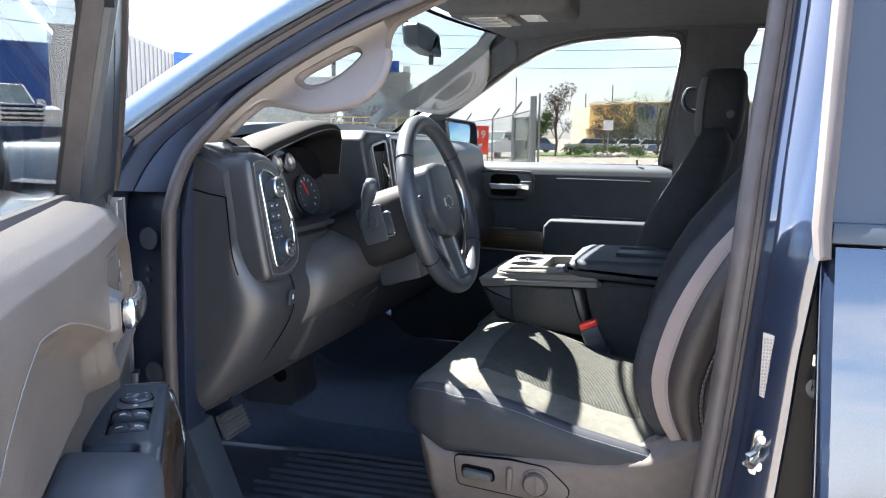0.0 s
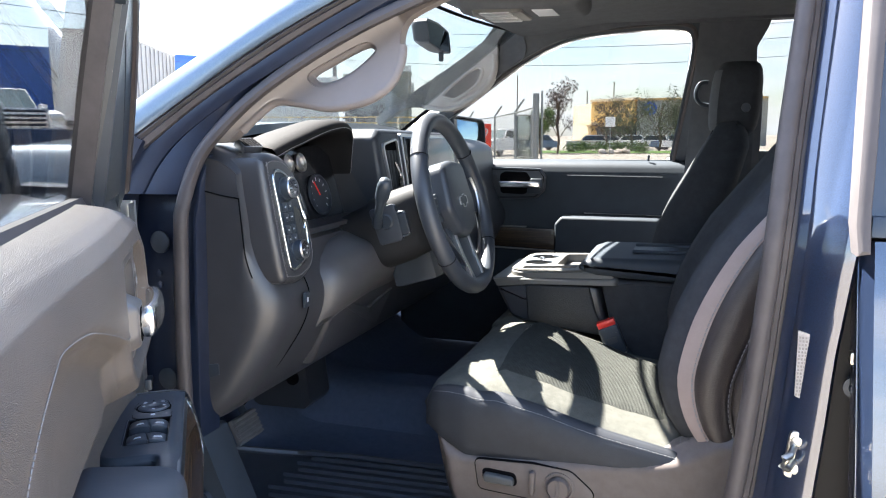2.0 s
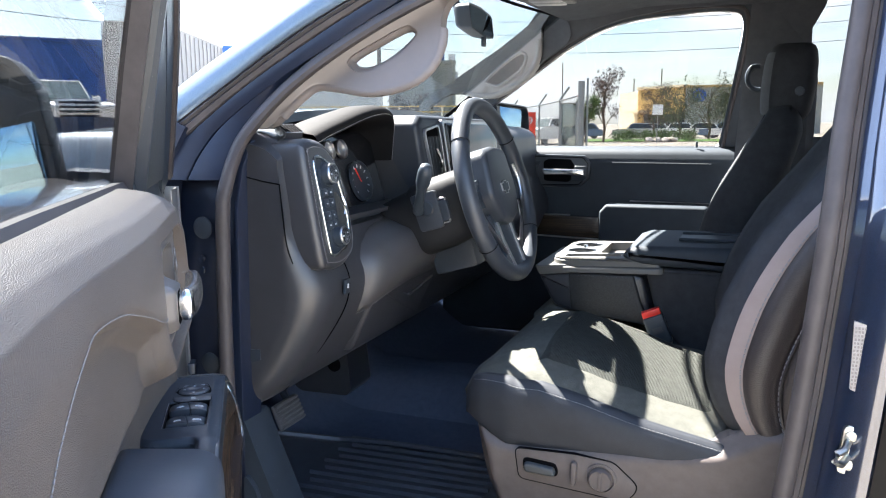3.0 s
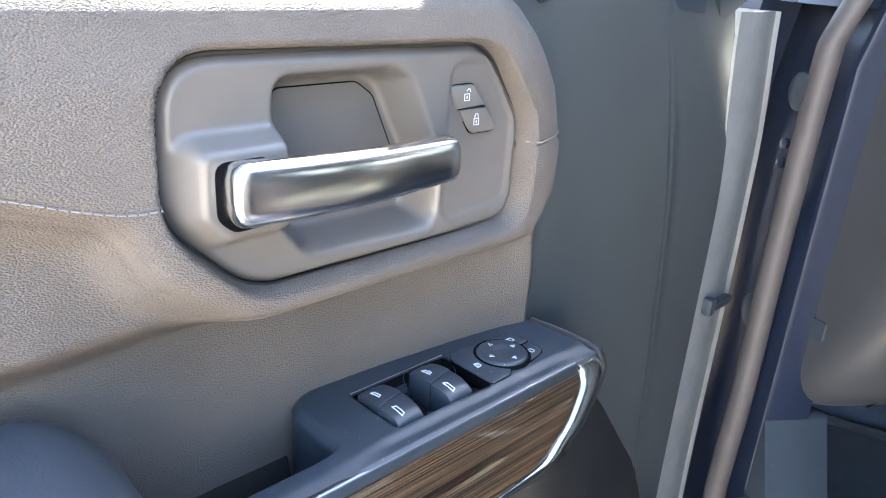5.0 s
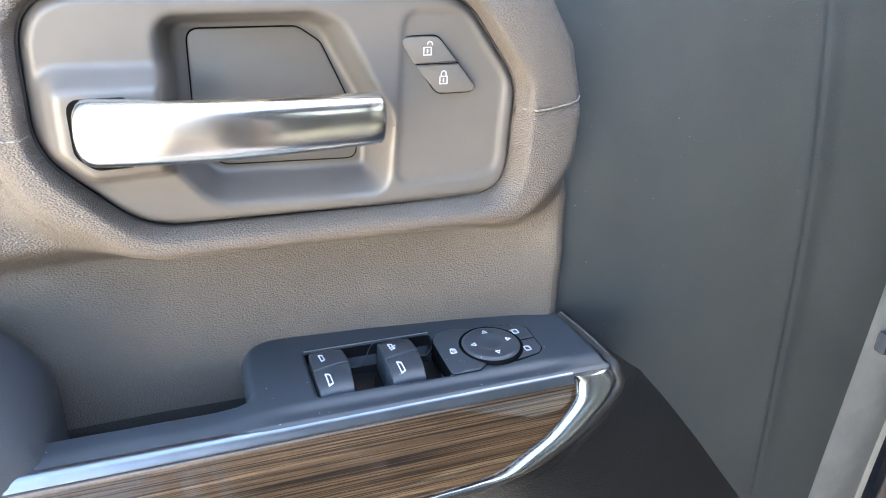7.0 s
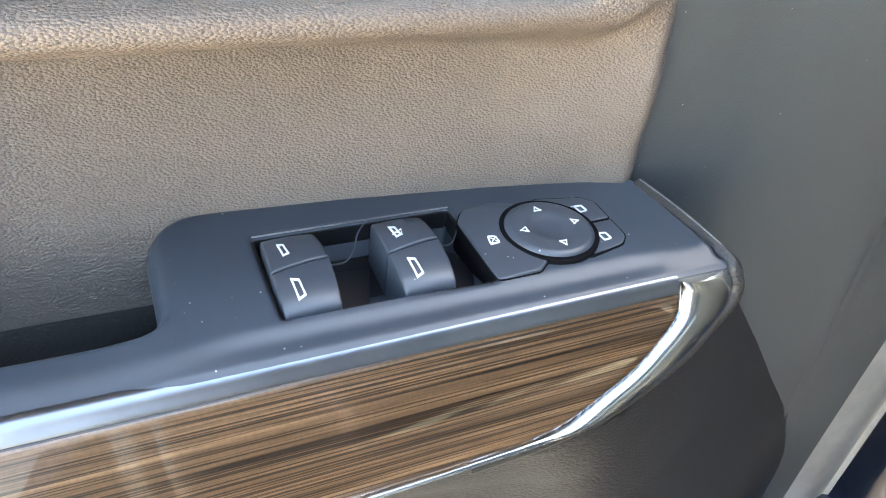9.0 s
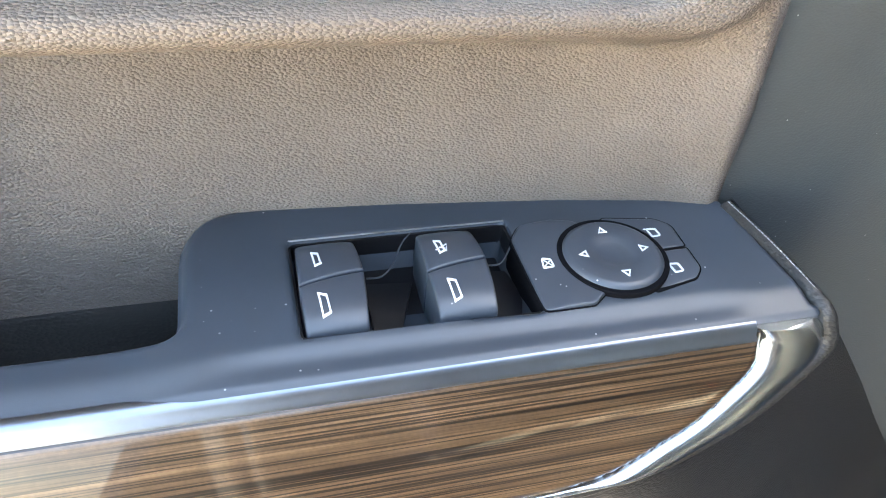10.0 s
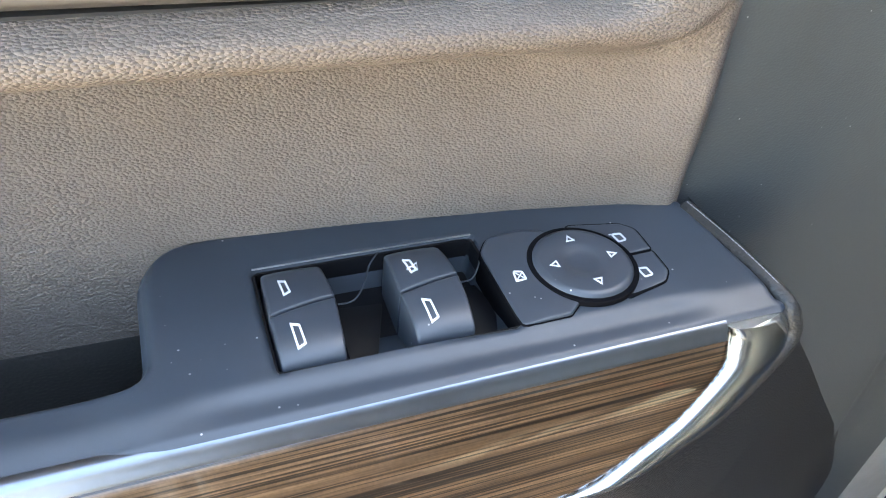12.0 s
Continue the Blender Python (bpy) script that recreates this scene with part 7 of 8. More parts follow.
def pback(t):
    z = 0.95 + t * 0.56
    xc = lerp([(0, 0.38), (0.3, 0.37), (0.6, 0.425), (0.85, 0.485), (1.0, 0.52)], t)
    half = 0.262 * lerp([(0, 1), (0.6, 1.0), (0.8, 0.92), (0.93, 0.74), (1.0, 0.55)], t)
    bol = lerp([(0, 0.02), (0.5, 0.035), (1.0, 0.0)], t)
    pts = []
    for i in range(19):
        s = -1 + 2 * i / 18
        pts.append((xc - bol * smooth(0.5, 0.8, abs(s)) + 0.05 * smooth(0.84, 1, abs(s)) ** 1.6, 0.42 + s * half, z))
    dep = lerp([(0, 0.12), (0.7, 0.12), (0.88, 0.105), (0.95, 0.085), (1.0, 0.055)], t)
    return pts + [(xc + dep * 0.8, 0.42 + half, z), (xc + dep, 0.42 + half * 0.8, z), (xc + dep, 0.42 - half * 0.8, z), (xc + dep * 0.8, 0.42 - half, z)]


part("backrest", loft([pback(t) for t in [0, 0.1, 0.2, 0.3, 0.4, 0.5, 0.6, 0.7, 0.8, 0.88, 0.94, 0.98, 1.0]]), M_BOLSTER, pseat, sharp=70)
part("bolster_seam", tube([(p[0] - 0.002, p[1], p[2]) for p in [pback(t)[4] for t in np.linspace(0.2, 0.98, 18)]], 0.0022, 5), M_GAP, pseat)
part("cushion", box((0.44, 0.50, 0.14), (0.22, 0.42, 0.97), 0.05, None, 4), M_BOLSTER, pseat)
part("seat_base", box((0.40, 0.44, 0.24), (0.24, 0.42, 0.80), 0.02), M_BLACK, pseat)


def head_loop(z, k, y0=0.42, x0=0.565):
    return [(x0 + 0.058 * k * math.copysign(abs(math.cos(q)) ** 0.45, math.cos(q)) + (z - 1.58) * 0.06, y0 + 0.130 * k * math.copysign(abs(math.sin(q)) ** 0.45, math.sin(q)), z) for q in [2 * math.pi * i / 28 for i in range(28)]]


hr = part("head_rest", loft([head_loop(z, k) for z, k in ((1.470, 0.55), (1.473, 0.76), (1.482, 0.92), (1.498, 1.03), (1.530, 1.09), (1.580, 1.11), (1.622, 1.08), (1.648, 1.01), (1.662, 0.90), (1.669, 0.76), (1.672, 0.55))]), M_BOLSTER, pseat, "black headrest", sharp=70)
part("headrest_edge", loft([head_loop(z, k, 0.42, 0.5605)[9:20] for z, k in ((1.486, 0.96), (1.500, 1.045), (1.530, 1.10), (1.580, 1.12), (1.622, 1.09), (1.646, 1.02))], caps=False, closed=False), M_HEAD, hr, "grey cloth edge")
for dy in (-0.06, 0.06):
    part("headrest_post", tube([(0.565, 0.42 + dy, 1.46), (0.565, 0.42 + dy, 1.51)], 0.006, 8, up=(0, 1, 0)), M_SILVER, pseat)
part("belt_guide", tube(catmull([(0.492, 0.672, 1.636), (0.470, 0.672, 1.634), (0.458, 0.672, 1.612), (0.460, 0.672, 1.588), (0.474, 0.672, 1.570), (0.496, 0.672, 1.566)], 5), 0.0075, 8, up=(0, 1, 0)), M_BLACK, cab, "black seat-belt guide")
part("headrest_button", lathe([(0.012, 0), (0.011, 0.004), (0.0002, 0.005)], pose(0.585, 0.277, 1.545, 90, 0, 0), 16), M_BLACK, hr)

# ---- folded centre seat: console with cup tray and armrest ----
con = thing("centre_console", None, "folded centre seat console with grey cup tray and padded armrest", "console")
CY = 0.140
part("console_side", prism(rounded([(0.014, 1.110), (0.0865, 1.121), (0.2428, 1.1245), (0.262, 1.118), (0.2856, 1.0134), (0.2727, 1.0027), (0.1645, 1.0144), (0.0949, 1.0257), (0.0524, 1.0366)], [0.008, 0.005, 0.008, 0.01, 0.01, 0.008, 0.02, 0.02, 0.03], 4), CY, -CY, lambda a, b, d: (a, d, b), 0.010, 3), M_MOULD, con, "charcoal console body")
part("console_panel", prism(rounded([(0.0880, 1.1190), (0.2400, 1.1220), (0.2580, 1.060), (0.2790, 1.020), (0.2690, 1.008), (0.1645, 1.018), (0.0955, 1.030)], [0.006, 0.006, 0.02, 0.006, 0.006, 0.02, 0.008], 4), -0.13, -CY - 0.007, lambda a, b, d: (a, d, b), 0.005, 3), M_CLOTHP, con, "rough black cloth side panel")
part("console_nose", prism(rounded([(0.006, 1.133), (0.086, 1.139), (0.088, 1.117), (0.018, 1.1105)], [0.004, 0.004, 0.002, 0.006], 4), CY + 0.004, -CY - 0.006, lambda a, b, d: (a, d, b), 0.004), M_CONSOLE, con)
TRAY = rounded([(0.045, -CY - 0.004), (0.045, CY), (0.30, CY), (0.30, -CY - 0.004)], [0.05, 0.05, 0.01, 0.01], 6)
CUP1 = [(0.098 + 0.036 * math.cos(2 * math.pi * i / 24), -0.030 + 0.036 * math.sin(2 * math.pi * i / 24)) for i in range(24)]
CUP2 = [(0.098 + 0.036 * math.cos(2 * math.pi * i / 24), 0.062 + 0.036 * math.sin(2 * math.pi * i / 24)) for i in range(24)]
SLOT = rounded([(0.075, -0.122), (0.205, -0.122), (0.205, -0.088), (0.075, -0.088)], 0.006, 3)
BIN = rounded([(0.150, -0.070), (0.222, -0.070), (0.222, 0.10), (0.150, 0.10)], 0.010, 4)
rise = lambda a: 0.008 * smooth(0.05, 0.25, a)
part("tray_top", plate(shrink(TRAY, 0.006), [CUP1, CUP2, SLOT, BIN], 1.125, 1.1540, lambda a, b, d: (a, b, d + rise(a))), M_CONSOLE, con, "grey cup-holder tray")
part("tray_rim", frame_ring(TRAY, 0.0065, 1.122, 1.1525, lambda a, b, d: (a, b, d + rise(a)), 0.0055), M_CONSOLE, con, "rounded grey tray rim")
part("tray_skirt", prism(shrink(TRAY, -0.006), 1.120, 1.1350, lambda a, b, d: (a, b, d + rise(a)), 0.007, 4), M_CONSOLE, con)
for cup in (CUP1, CUP2):
    part("cup_ring", frame_ring(cup, 0.003, 1.150, 1.1550, lambda a, b, d: (a, b, d + rise(a)), 0.001), M_BLACK, con)
part("cup_floor", box((0.19, 0.26, 0.004), (0.145, 0.0, 1.1275)), M_BLACK, con)
part("cup_tab", box((0.012, 0.010, 0.026), (0.098, 0.016, 1.150), 0.004), M_SILVER, con)
ARM = rounded([(0.2105, 1.163), (0.222, 1.181), (0.250, 1.191), (0.62, 1.198), (0.62, 1.138), (0.41, 1.141), (0.2560, 1.147)], [0.010, 0.012, 0.020, 0.005, 0.005, 0.02, 0.02], 5)
part("armrest_pad", prism(ARM, 0.140, -0.150, lambda a, b, d: (a, d, b), 0.016, 4), M_PANEL, con, "padded dark armrest")
part("armrest_slot", prism(rounded([(0.33, -0.045), (0.62, -0.045), (0.62, 0.045), (0.33, 0.045)], 0.008, 3), 1.17, 1.1955, lambda a, b, d: (a, b, d + 0.005 * smooth(0.3, 0.6, a))), M_BLACK, con)
for y in (0.055, -0.055):
    part("armrest_rib", box((0.30, 0.008, 0.008), (0.48, y, 1.1975), 0.003), M_PANEL, con)
part("console_box", prism(rounded([(0.262, 1.140), (0.60, 1.140), (0.60, 0.95), (0.35, 0.95), (0.29, 1.03)], 0.012, 4), 0.13, -0.130, lambda a, b, d: (a, d, b), 0.01, 3), M_BOLSTER, con)
part("centre_cushion", prism(rounded([(0.0, 0.90), (0.0, 1.01), (0.04, 1.035), (0.12, 1.02), (0.40, 0.945), (0.40, 0.90)], 0.015, 4), 0.14, -0.135, lambda a, b, d: (a, d, b), 0.012, 3), M_FABRIC, con, "grey cloth centre cushion")
part("console_stand", box((0.40, 0.26, 0.22), (0.25, 0, 0.80), 0.01), M_BLACK, con)
buckle = thing("seat_belt_buckle", pose(0.296, -0.182, 1.012, 0, -22, 8), "black seat belt buckle with a red release button", "seat belt")
part("buckle_body", box((0.046, 0.026, 0.070), (0.004, 0, -0.005), 0.006, None, 3), M_BLACK, buckle)
part("release_button", box((0.042, 0.022, 0.016), (0.004, 0, 0.036), 0.004), M_RED, buckle, "red release button")
part("buckle_label", box((0.022, 0.001, 0.014), (0.004, -0.0133, -0.004)), M_PLASTIC, buckle)
part("buckle_strap", tube(catmull([(0.004, 0, -0.04), (0.02, 0.01, -0.07), (0.06, 0.02, -0.09)], 4), 0.014, 8, ry=0.006), M_BLACK, buckle)
b2 = thing("belt_anchor", pose(0.345, -0.115, 0.985), "small black belt anchor with a chrome tongue beside the console", "seat belt")
part("anchor_body", box((0.030, 0.020, 0.060), (0, 0, 0), 0.006), M_BLACK, b2)
part("anchor_tongue", box((0.004, 0.016, 0.045), (-0.017, 0, -0.004), 0.0015), M_STEEL, b2)
part("anchor_strap", box((0.07, 0.03, 0.03), (0.02, -0.02, -0.05), 0.01), M_BLACK, b2)
clip = thing("belt_tongue", pose(0.170, -0.150, 1.001, 0, 8, 0), "metal seat belt tongue lying by the console", "seat belt")
part("tongue_plate", box((0.055, 0.012, 0.004), (0, 0, 0), 0.0015), M_STEEL, clip)
part("tongue_grip", box((0.028, 0.018, 0.010), (-0.03, 0, 0.002), 0.003), M_STEEL, clip)
part("tongue_strap", box((0.09, 0.004, 0.03), (0.06, 0.004, -0.012), 0.001), M_BLACK, clip)

# ---- overhead ----
rv = thing("rear_view_mirror", Matrix.Translation((-0.180, 0.000, 1.722)) @ pose(0, 0, 0, 0, 0, 0), "dark rear-view mirror hanging from the windshield", "mirror")
RVM = rounded([(-0.128, 0.034), (0.0, 0.040), (0.128, 0.034), (0.124, -0.026), (0.0, -0.033), (-0.124, -0.026)], 0.016, 4)
rvp = lambda a, b, d: (d + a * -0.10 + b * -0.12, a, b)
part("mirror_housing", prism(RVM, 0.0, -0.040, rvp, 0.018, 4), M_BLACK, rv)
part("mirror_rim", frame_ring(RVM, 0.004, -0.001, 0.005, rvp, 0.001), M_BLACK, rv)
part("mirror_glass", prism(shrink(RVM, 0.004), 0.0, 0.003, rvp), M_MIRROR, rv)
part("mirror_tab", box((0.012, 0.012, 0.030), (0.004, 0.012, -0.042), 0.004), M_BLACK, rv)
part("mirror_stem", tube(catmull([(-0.035, 0, 0.0), (-0.06, 0, 0.03), (-0.07, 0, 0.07)], 4), 0.010, 8), M_BLACK, rv)
oc = thing("overhead_console", None, "grey overhead console with map lamps and a paper label", "console")
part("console_shell", prism(rounded([(-0.105, -0.095), (-0.125, 0.0), (-0.105, 0.115), (0.05, 0.125), (0.20, 0.110), (0.20, -0.090), (0.05, -0.105)], 0.03, 5), 1.83, 1.778, lambda a, b, d: (a, b, d - 0.006 * smooth(-0.1, 0.1, a)), 0.022, 4), M_HEAD, oc)
lp_ = part("lamp_panel", prism(rounded([(-0.070, -0.070), (-0.085, 0.0), (-0.070, 0.090), (0.05, 0.085), (0.05, -0.065)], 0.012, 4), 1.785, 1.7705, lambda a, b, d: (a, b, d - 0.004 * smooth(-0.1, 0.1, a)), 0.003), M_CONSOLE, oc)
for y in (-0.045, 0.010, 0.062):
    part("lamp_lens", prism(rounded([(-0.055, y - 0.020), (-0.055, y + 0.020), (0.025, y + 0.020), (0.025, y - 0.020)], 0.008, 4), 1.775, 1.767, lambda a, b, d: (a, b, d - 0.004 * smooth(-0.1, 0.1, a)), 0.002), M_SILVER, lp_)
part("paper_label", prism([(0.075, -0.050), (0.075, 0.045), (0.125, 0.050), (0.125, -0.045)], 1.7735, 1.7705, lambda a, b, d: (a, b, d)), M_WHITE, oc, "pale paper label")


# ---- the yard and street round the truck ----
M_WHITEP = mat("white_paint", (0.78, 0.78, 0.77), 0.35, 0, 0.5, 0.5, None, 0.04, 6)
M_BLUEW = mat("blue_painted_wall", (0.03, 0.10, 0.36), 0.6, 0, 0, 0.4, ("noise", 12, 0.1, 0.01), 0.10, 0.6)
M_GREYW = mat("grey_green_block_wall", (0.30, 0.31, 0.29), 0.85, 0, 0, 0.3, ("noise", 10, 0.2, 0.01), 0.12, 0.8)
# white trailer side, dimmed in its base to hold its shaded tone when exposed
M_TRAIL = mat("shaded_white_sheet", (0.22, 0.22, 0.225), 0.6, 0, 0, 0.4, None, 0.08, 0.9)
M_PALEW = mat("pale_corrugated_wall", (0.62, 0.62, 0.60), 0.6, 0, 0, 0.4, None, 0.08, 0.7)
M_TAN = mat("tan_stucco", (0.50, 0.33, 0.13), 0.9, 0, 0, 0.2, ("noise", 8, 0.2, 0.02), 0.14, 0.5)
M_CREAM = mat("cream_stucco", (0.62, 0.50, 0.33), 0.9, 0, 0, 0.2, ("noise", 8, 0.2, 0.02), 0.10, 0.5)
M_GALV = mat("galvanised_steel", (0.253, 0.264, 0.270), 0.45, 0.8, 0, 0.5, None, 0.15, 12)
M_BARK = mat("tree_bark", (0.12, 0.09, 0.07), 0.95, 0, 0, 0.2, ("noise", 40, 0.8, 0.02), 0.3, 9)
M_LEAF = mat("green_leaves", (0.085, 0.13, 0.035), 0.6, 0, 0, 0.3, None, 0.5, 1.6)
M_LEAF2 = mat("plum_leaves", (0.085, 0.055, 0.050), 0.6, 0, 0, 0.3, None, 0.5, 1.6)
M_LEAF3 = mat("olive_leaves", (0.075, 0.085, 0.045), 0.6, 0, 0, 0.3, None, 0.5, 1.6)
M_GRASS = mat("lawn_grass", (0.10, 0.17, 0.045), 0.9, 0, 0, 0.2, ("noise", 60, 0.6, 0.03), 0.35, 2.0)
M_ROCK = mat("pale_boulder", (0.46, 0.40, 0.34), 0.9, 0, 0, 0.2, ("noise", 8, 0.6, 0.05), 0.25, 3)
M_POLE = mat("weathered_pole_wood", (0.16, 0.13, 0.11), 0.9, 0, 0, 0.2, ("noise", 30, 0.5, 0.01), 0.25, 5)
M_SIGN = mat("red_banner", (0.72, 0.06, 0.03), 0.5, 0, 0, 0.4, None, 0.08, 4)
M_YELLOW = mat("yellow_rail_paint", (0.72, 0.50, 0.16), 0.5, 0, 0, 0.4, None, 0.1, 5)
# windscreen glass with the sky's reflection put into a paler base
M_CARGL = mat("painted_reflection_windscreen", (0.13, 0.17, 0.17), 0.10, 0, 0.5, 0.5)
M_DARKGL = mat("dark_vehicle_glass", (0.03, 0.04, 0.045), 0.08, 0, 0.5, 0.5)
M_BLUEC = mat("slate_blue_paint", (0.10, 0.16, 0.26), 0.35, 0.3, 0.8, 0.5, None, 0.06, 5)
M_SILVC = mat("silver_paint", (0.45, 0.46, 0.46), 0.35, 0.4, 0.8, 0.5, None, 0.06, 5)
EYE = Vector((0.5, -1.92))


def far(az, r):
    """A place r metres off, az degrees to the left of straight across the truck."""
    a = radians(az)
    return (EYE.x - r * math.sin(a), EYE.y + r * math.cos(a))


def between(p, q, width, z0, z1):
    """A wall block from p to q."""
    p, q = Vector(p), Vector(q)
    d = (q - p)
    m = Matrix.Translation(((p.x + q.x) / 2, (p.y + q.y) / 2, (z0 + z1) / 2)) @ Matrix.Rotation(math.atan2(d.y, d.x), 4, "Z")
    bm = box((d.length, width, z1 - z0))
    bmesh.ops.transform(bm, matrix=m, verts=bm.verts)
    return bm


# raised ground towards the white vehicles
bank = sheet(np.linspace(0, 1, 14), np.linspace(0, 1, 12), lambda s, t: (*far(33 + 40 * s, 12 + 60 * t), 0.004 + 1.05 * smooth(0.0, 0.18, t) * smooth(0.0, 0.15, s)))
tagged(finish(bank, "pavement", M_CONC), "raised concrete bank under the parked vehicles", "pavement", kind="structure")
GZ = 1.06

# box trailer
tr = thing("box_trailer", None, "tall white box trailer with ribbed sides", "trailer")
A, B, C_ = Vector(far(45.2, 30.0)), Vector(far(40.9, 30.0)), Vector(far(37.6, 37.0))
part("rear_wall", between(A, B, 0.10, GZ + 1.0, 5.15), M_WHITEP, tr)
part("side_wall", between(B, C_, 0.10, GZ + 1.0, 5.15), M_TRAIL, tr)
part("roof_panel", between((A + B) / 2, (A + B) / 2 + (C_ - B), (B - A).length, 5.12, 5.17), M_WHITEP, tr)
nb = 12
for i in range(nb):
    p = B.lerp(C_, (i + 0.5) / nb)
    n = Vector((-(C_ - B).y, (C_ - B).x)).normalized()
    for s in (1,):
        part("wall_rib", between(p + n * -0.07 - (C_ - B).normalized() * 0.03, p + n * -0.07 + (C_ - B).normalized() * 0.03, 0.05, GZ + 1.05, 5.0), M_TRAIL, tr)
part("corner_post", between(B - (B - A).normalized() * 0.12, B + (B - A).normalized() * 0.06, 0.20, GZ + 0.95, 5.19), M_PALEW, tr)
part("corner_post", between(A - (B - A).normalized() * 0.06, A + (B - A).normalized() * 0.12, 0.20, GZ + 0.95, 5.19), M_PALEW, tr)
part("top_rail", between(A, B, 0.16, 5.08, 5.20), M_PALEW, tr)
part("top_rail", between(B, C_, 0.16, 5.08, 5.20), M_PALEW, tr)
part("under_frame", between(B, C_, 0.8, GZ, GZ + 1.0), M_BLACK, tr)

# blue building and the grey one beside it
bb = thing("blue_building", None, "long blue-painted industrial building with a pale base", "building")
part("wall", between(far(70, 75), far(34.5, 75), 0.5, 3.0, 8.6), M_BLUEW, bb)
part("base_wall", between(far(70, 75), far(34.5, 75), 0.6, 0.5, 3.0), M_PALEW, bb)
part("roof_edge", between(far(70, 75), far(34.5, 75), 0.9, 8.6, 8.8), M_BLUEW, bb)
gb = thing("grey_building", None, "low grey-green block building with a blue roof unit", "building")
part("wall", between(far(25.6, 46), far(20.9, 44), 0.4, 0, 4.9), M_GREYW, gb)
part("parapet", between(far(25.6, 46), far(20.9, 44), 0.6, 4.9, 5.1), M_GREYW, gb)
part("roof_unit", between(far(23.2, 47), far(21.6, 47), 1.2, 5.1, 5.95), M_BLUEW, gb, "blue roof unit")
part("roof_vent", between(far(21.3, 46), far(20.8, 46), 0.6, 4.6, 5.6), M_WHITEP, gb)
part("roof_vent", between(far(20.9, 46), far(20.6, 46), 0.5, 3.6, 4.6), M_WHITEP, gb)
pw = thing("pale_building", None, "pale sunlit metal shed wall", "building")
part("wall", between(far(37, 52), far(26.2, 50), 0.4, 0, 5.2), M_PALEW, pw)
part("corner_trim", between(far(26.6, 49.9), far(26.2, 49.9), 0.5, 0, 5.25), M_WHITEP, pw)
yr = thing("yellow_rail", None, "yellow pipe rail along the yard", "rail")
for z in (2.1, 2.35):
    part("rail_bar", between(far(33, 36), far(20, 36), 0.06, z - 0.03, z + 0.03), M_YELLOW, yr)
for i in range(9):
    p = far(33 - i * 1.6, 36)
    part("rail_post", box((0.07, 0.07, 2.4), (p[0], p[1], 1.2)), M_WHITEP, yr)


# vegetation
def leaf_cloud(centres, count, size, seed):
    """Many small leaf cards, each folded, scattered in clumps."""
    rnd = random.Random(seed)
    vs, fs = [], []
    for _ in range(count):
        c, r = rnd.choice(centres)
        d = Vector((rnd.gauss(0, 1), rnd.gauss(0, 1), rnd.gauss(0, 1))).normalized() * r * rnd.random() ** 0.45
        p = Vector(c) + d
        q = Euler((rnd.random() * 6.3, rnd.random() * 6.3, rnd.random() * 6.3)).to_matrix()
        s = size * (0.6 + 0.8 * rnd.random())
        k = len(vs)
        for v in ((-s, 0, 0), (0, -s * 0.5, s * 0.15), (s, 0, 0), (0, s * 0.5, s * 0.15)):
            vs.append(p + q @ Vector(v))
        fs += [(k, k + 1, k + 2), (k, k + 2, k + 3)]
    me = bpy.data.meshes.new("leaves")
    me.from_pydata(vs, [], fs)
    bm = bmesh.new()
    bm.from_mesh(me)
    bpy.data.meshes.remove(me)
    return bm


def tree(az, r, h, w, leaf, seed, label, bare=0.0):
    rnd = random.Random(seed)
    x, y = far(az, r)
    t = thing("tree", pose(x, y, 0), label, "tree", "street trees")
    part("trunk", tube([(0, 0, -0.05), (0.03 * w, 0, h * 0.2), (-0.02 * w, 0.03, h * 0.45), (0.04 * w, 0, h * 0.8)], 0.10, 8, up=(0, 1, 0)), M_BARK, t)
    cs_ = []
    for i in range(9):
        a, k = rnd.random() * 6.3, 0.35 + 0.6 * rnd.random()
        tip = (math.cos(a) * w * 0.42 * rnd.uniform(0.4, 1), math.sin(a) * w * 0.42 * rnd.uniform(0.4, 1), h * k + 0.1 * h)
        part("limb", tube([(0, 0, h * (k - 0.18)), (tip[0] * 0.5, tip[1] * 0.5, h * (k - 0.02)), tip], 0.035, 6, up=(0.1, 1, 0)), M_BARK, t)
        cs_.append((tip, w * rnd.uniform(0.16, 0.26)))
    cs_ += [((rnd.uniform(-0.25, 0.25) * w, rnd.uniform(-0.25, 0.25) * w, h * rnd.uniform(0.35, 0.92)), w * rnd.uniform(0.14, 0.24)) for _ in range(9)]
    part("crown", leaf_cloud(cs_, int(2600 * (1 - bare)), 0.085, seed + 5), leaf, t)


tree(11.2, 62, 3.4, 2.4, M_LEAF, 1, "small bright green street tree")
tree(9.9, 64, 5.3, 3.4, M_LEAF2, 2, "taller plum-leaved street tree with thin branches", 0.35)
tree(6.4, 78, 4.6, 4.2, M_LEAF2, 3, "low plum-leaved tree in front of the shop", 0.2)
tree(4.6, 74, 4.4, 4.6, M_LEAF3, 4, "olive-leaved tree in front of the shop")
tree(2.6, 72, 5.2, 5.0, M_LEAF3, 5, "dark olive tree in front of the shop")
tree(0.6, 74, 4.6, 4.4, M_LEAF3, 6, "dark olive tree in front of the shop")
tree(25.3, 43, 3.1, 2.4, M_LEAF2, 7, "thin bare shrub by the grey wall", 0.75)
tree(23.9, 43, 2.7, 2.4, M_LEAF2, 8, "thin bare shrub by the grey wall", 0.75)
tree(42.6, 44, 3.8, 3.6, M_LEAF, 9, "leafy green bush beside the white vehicles")
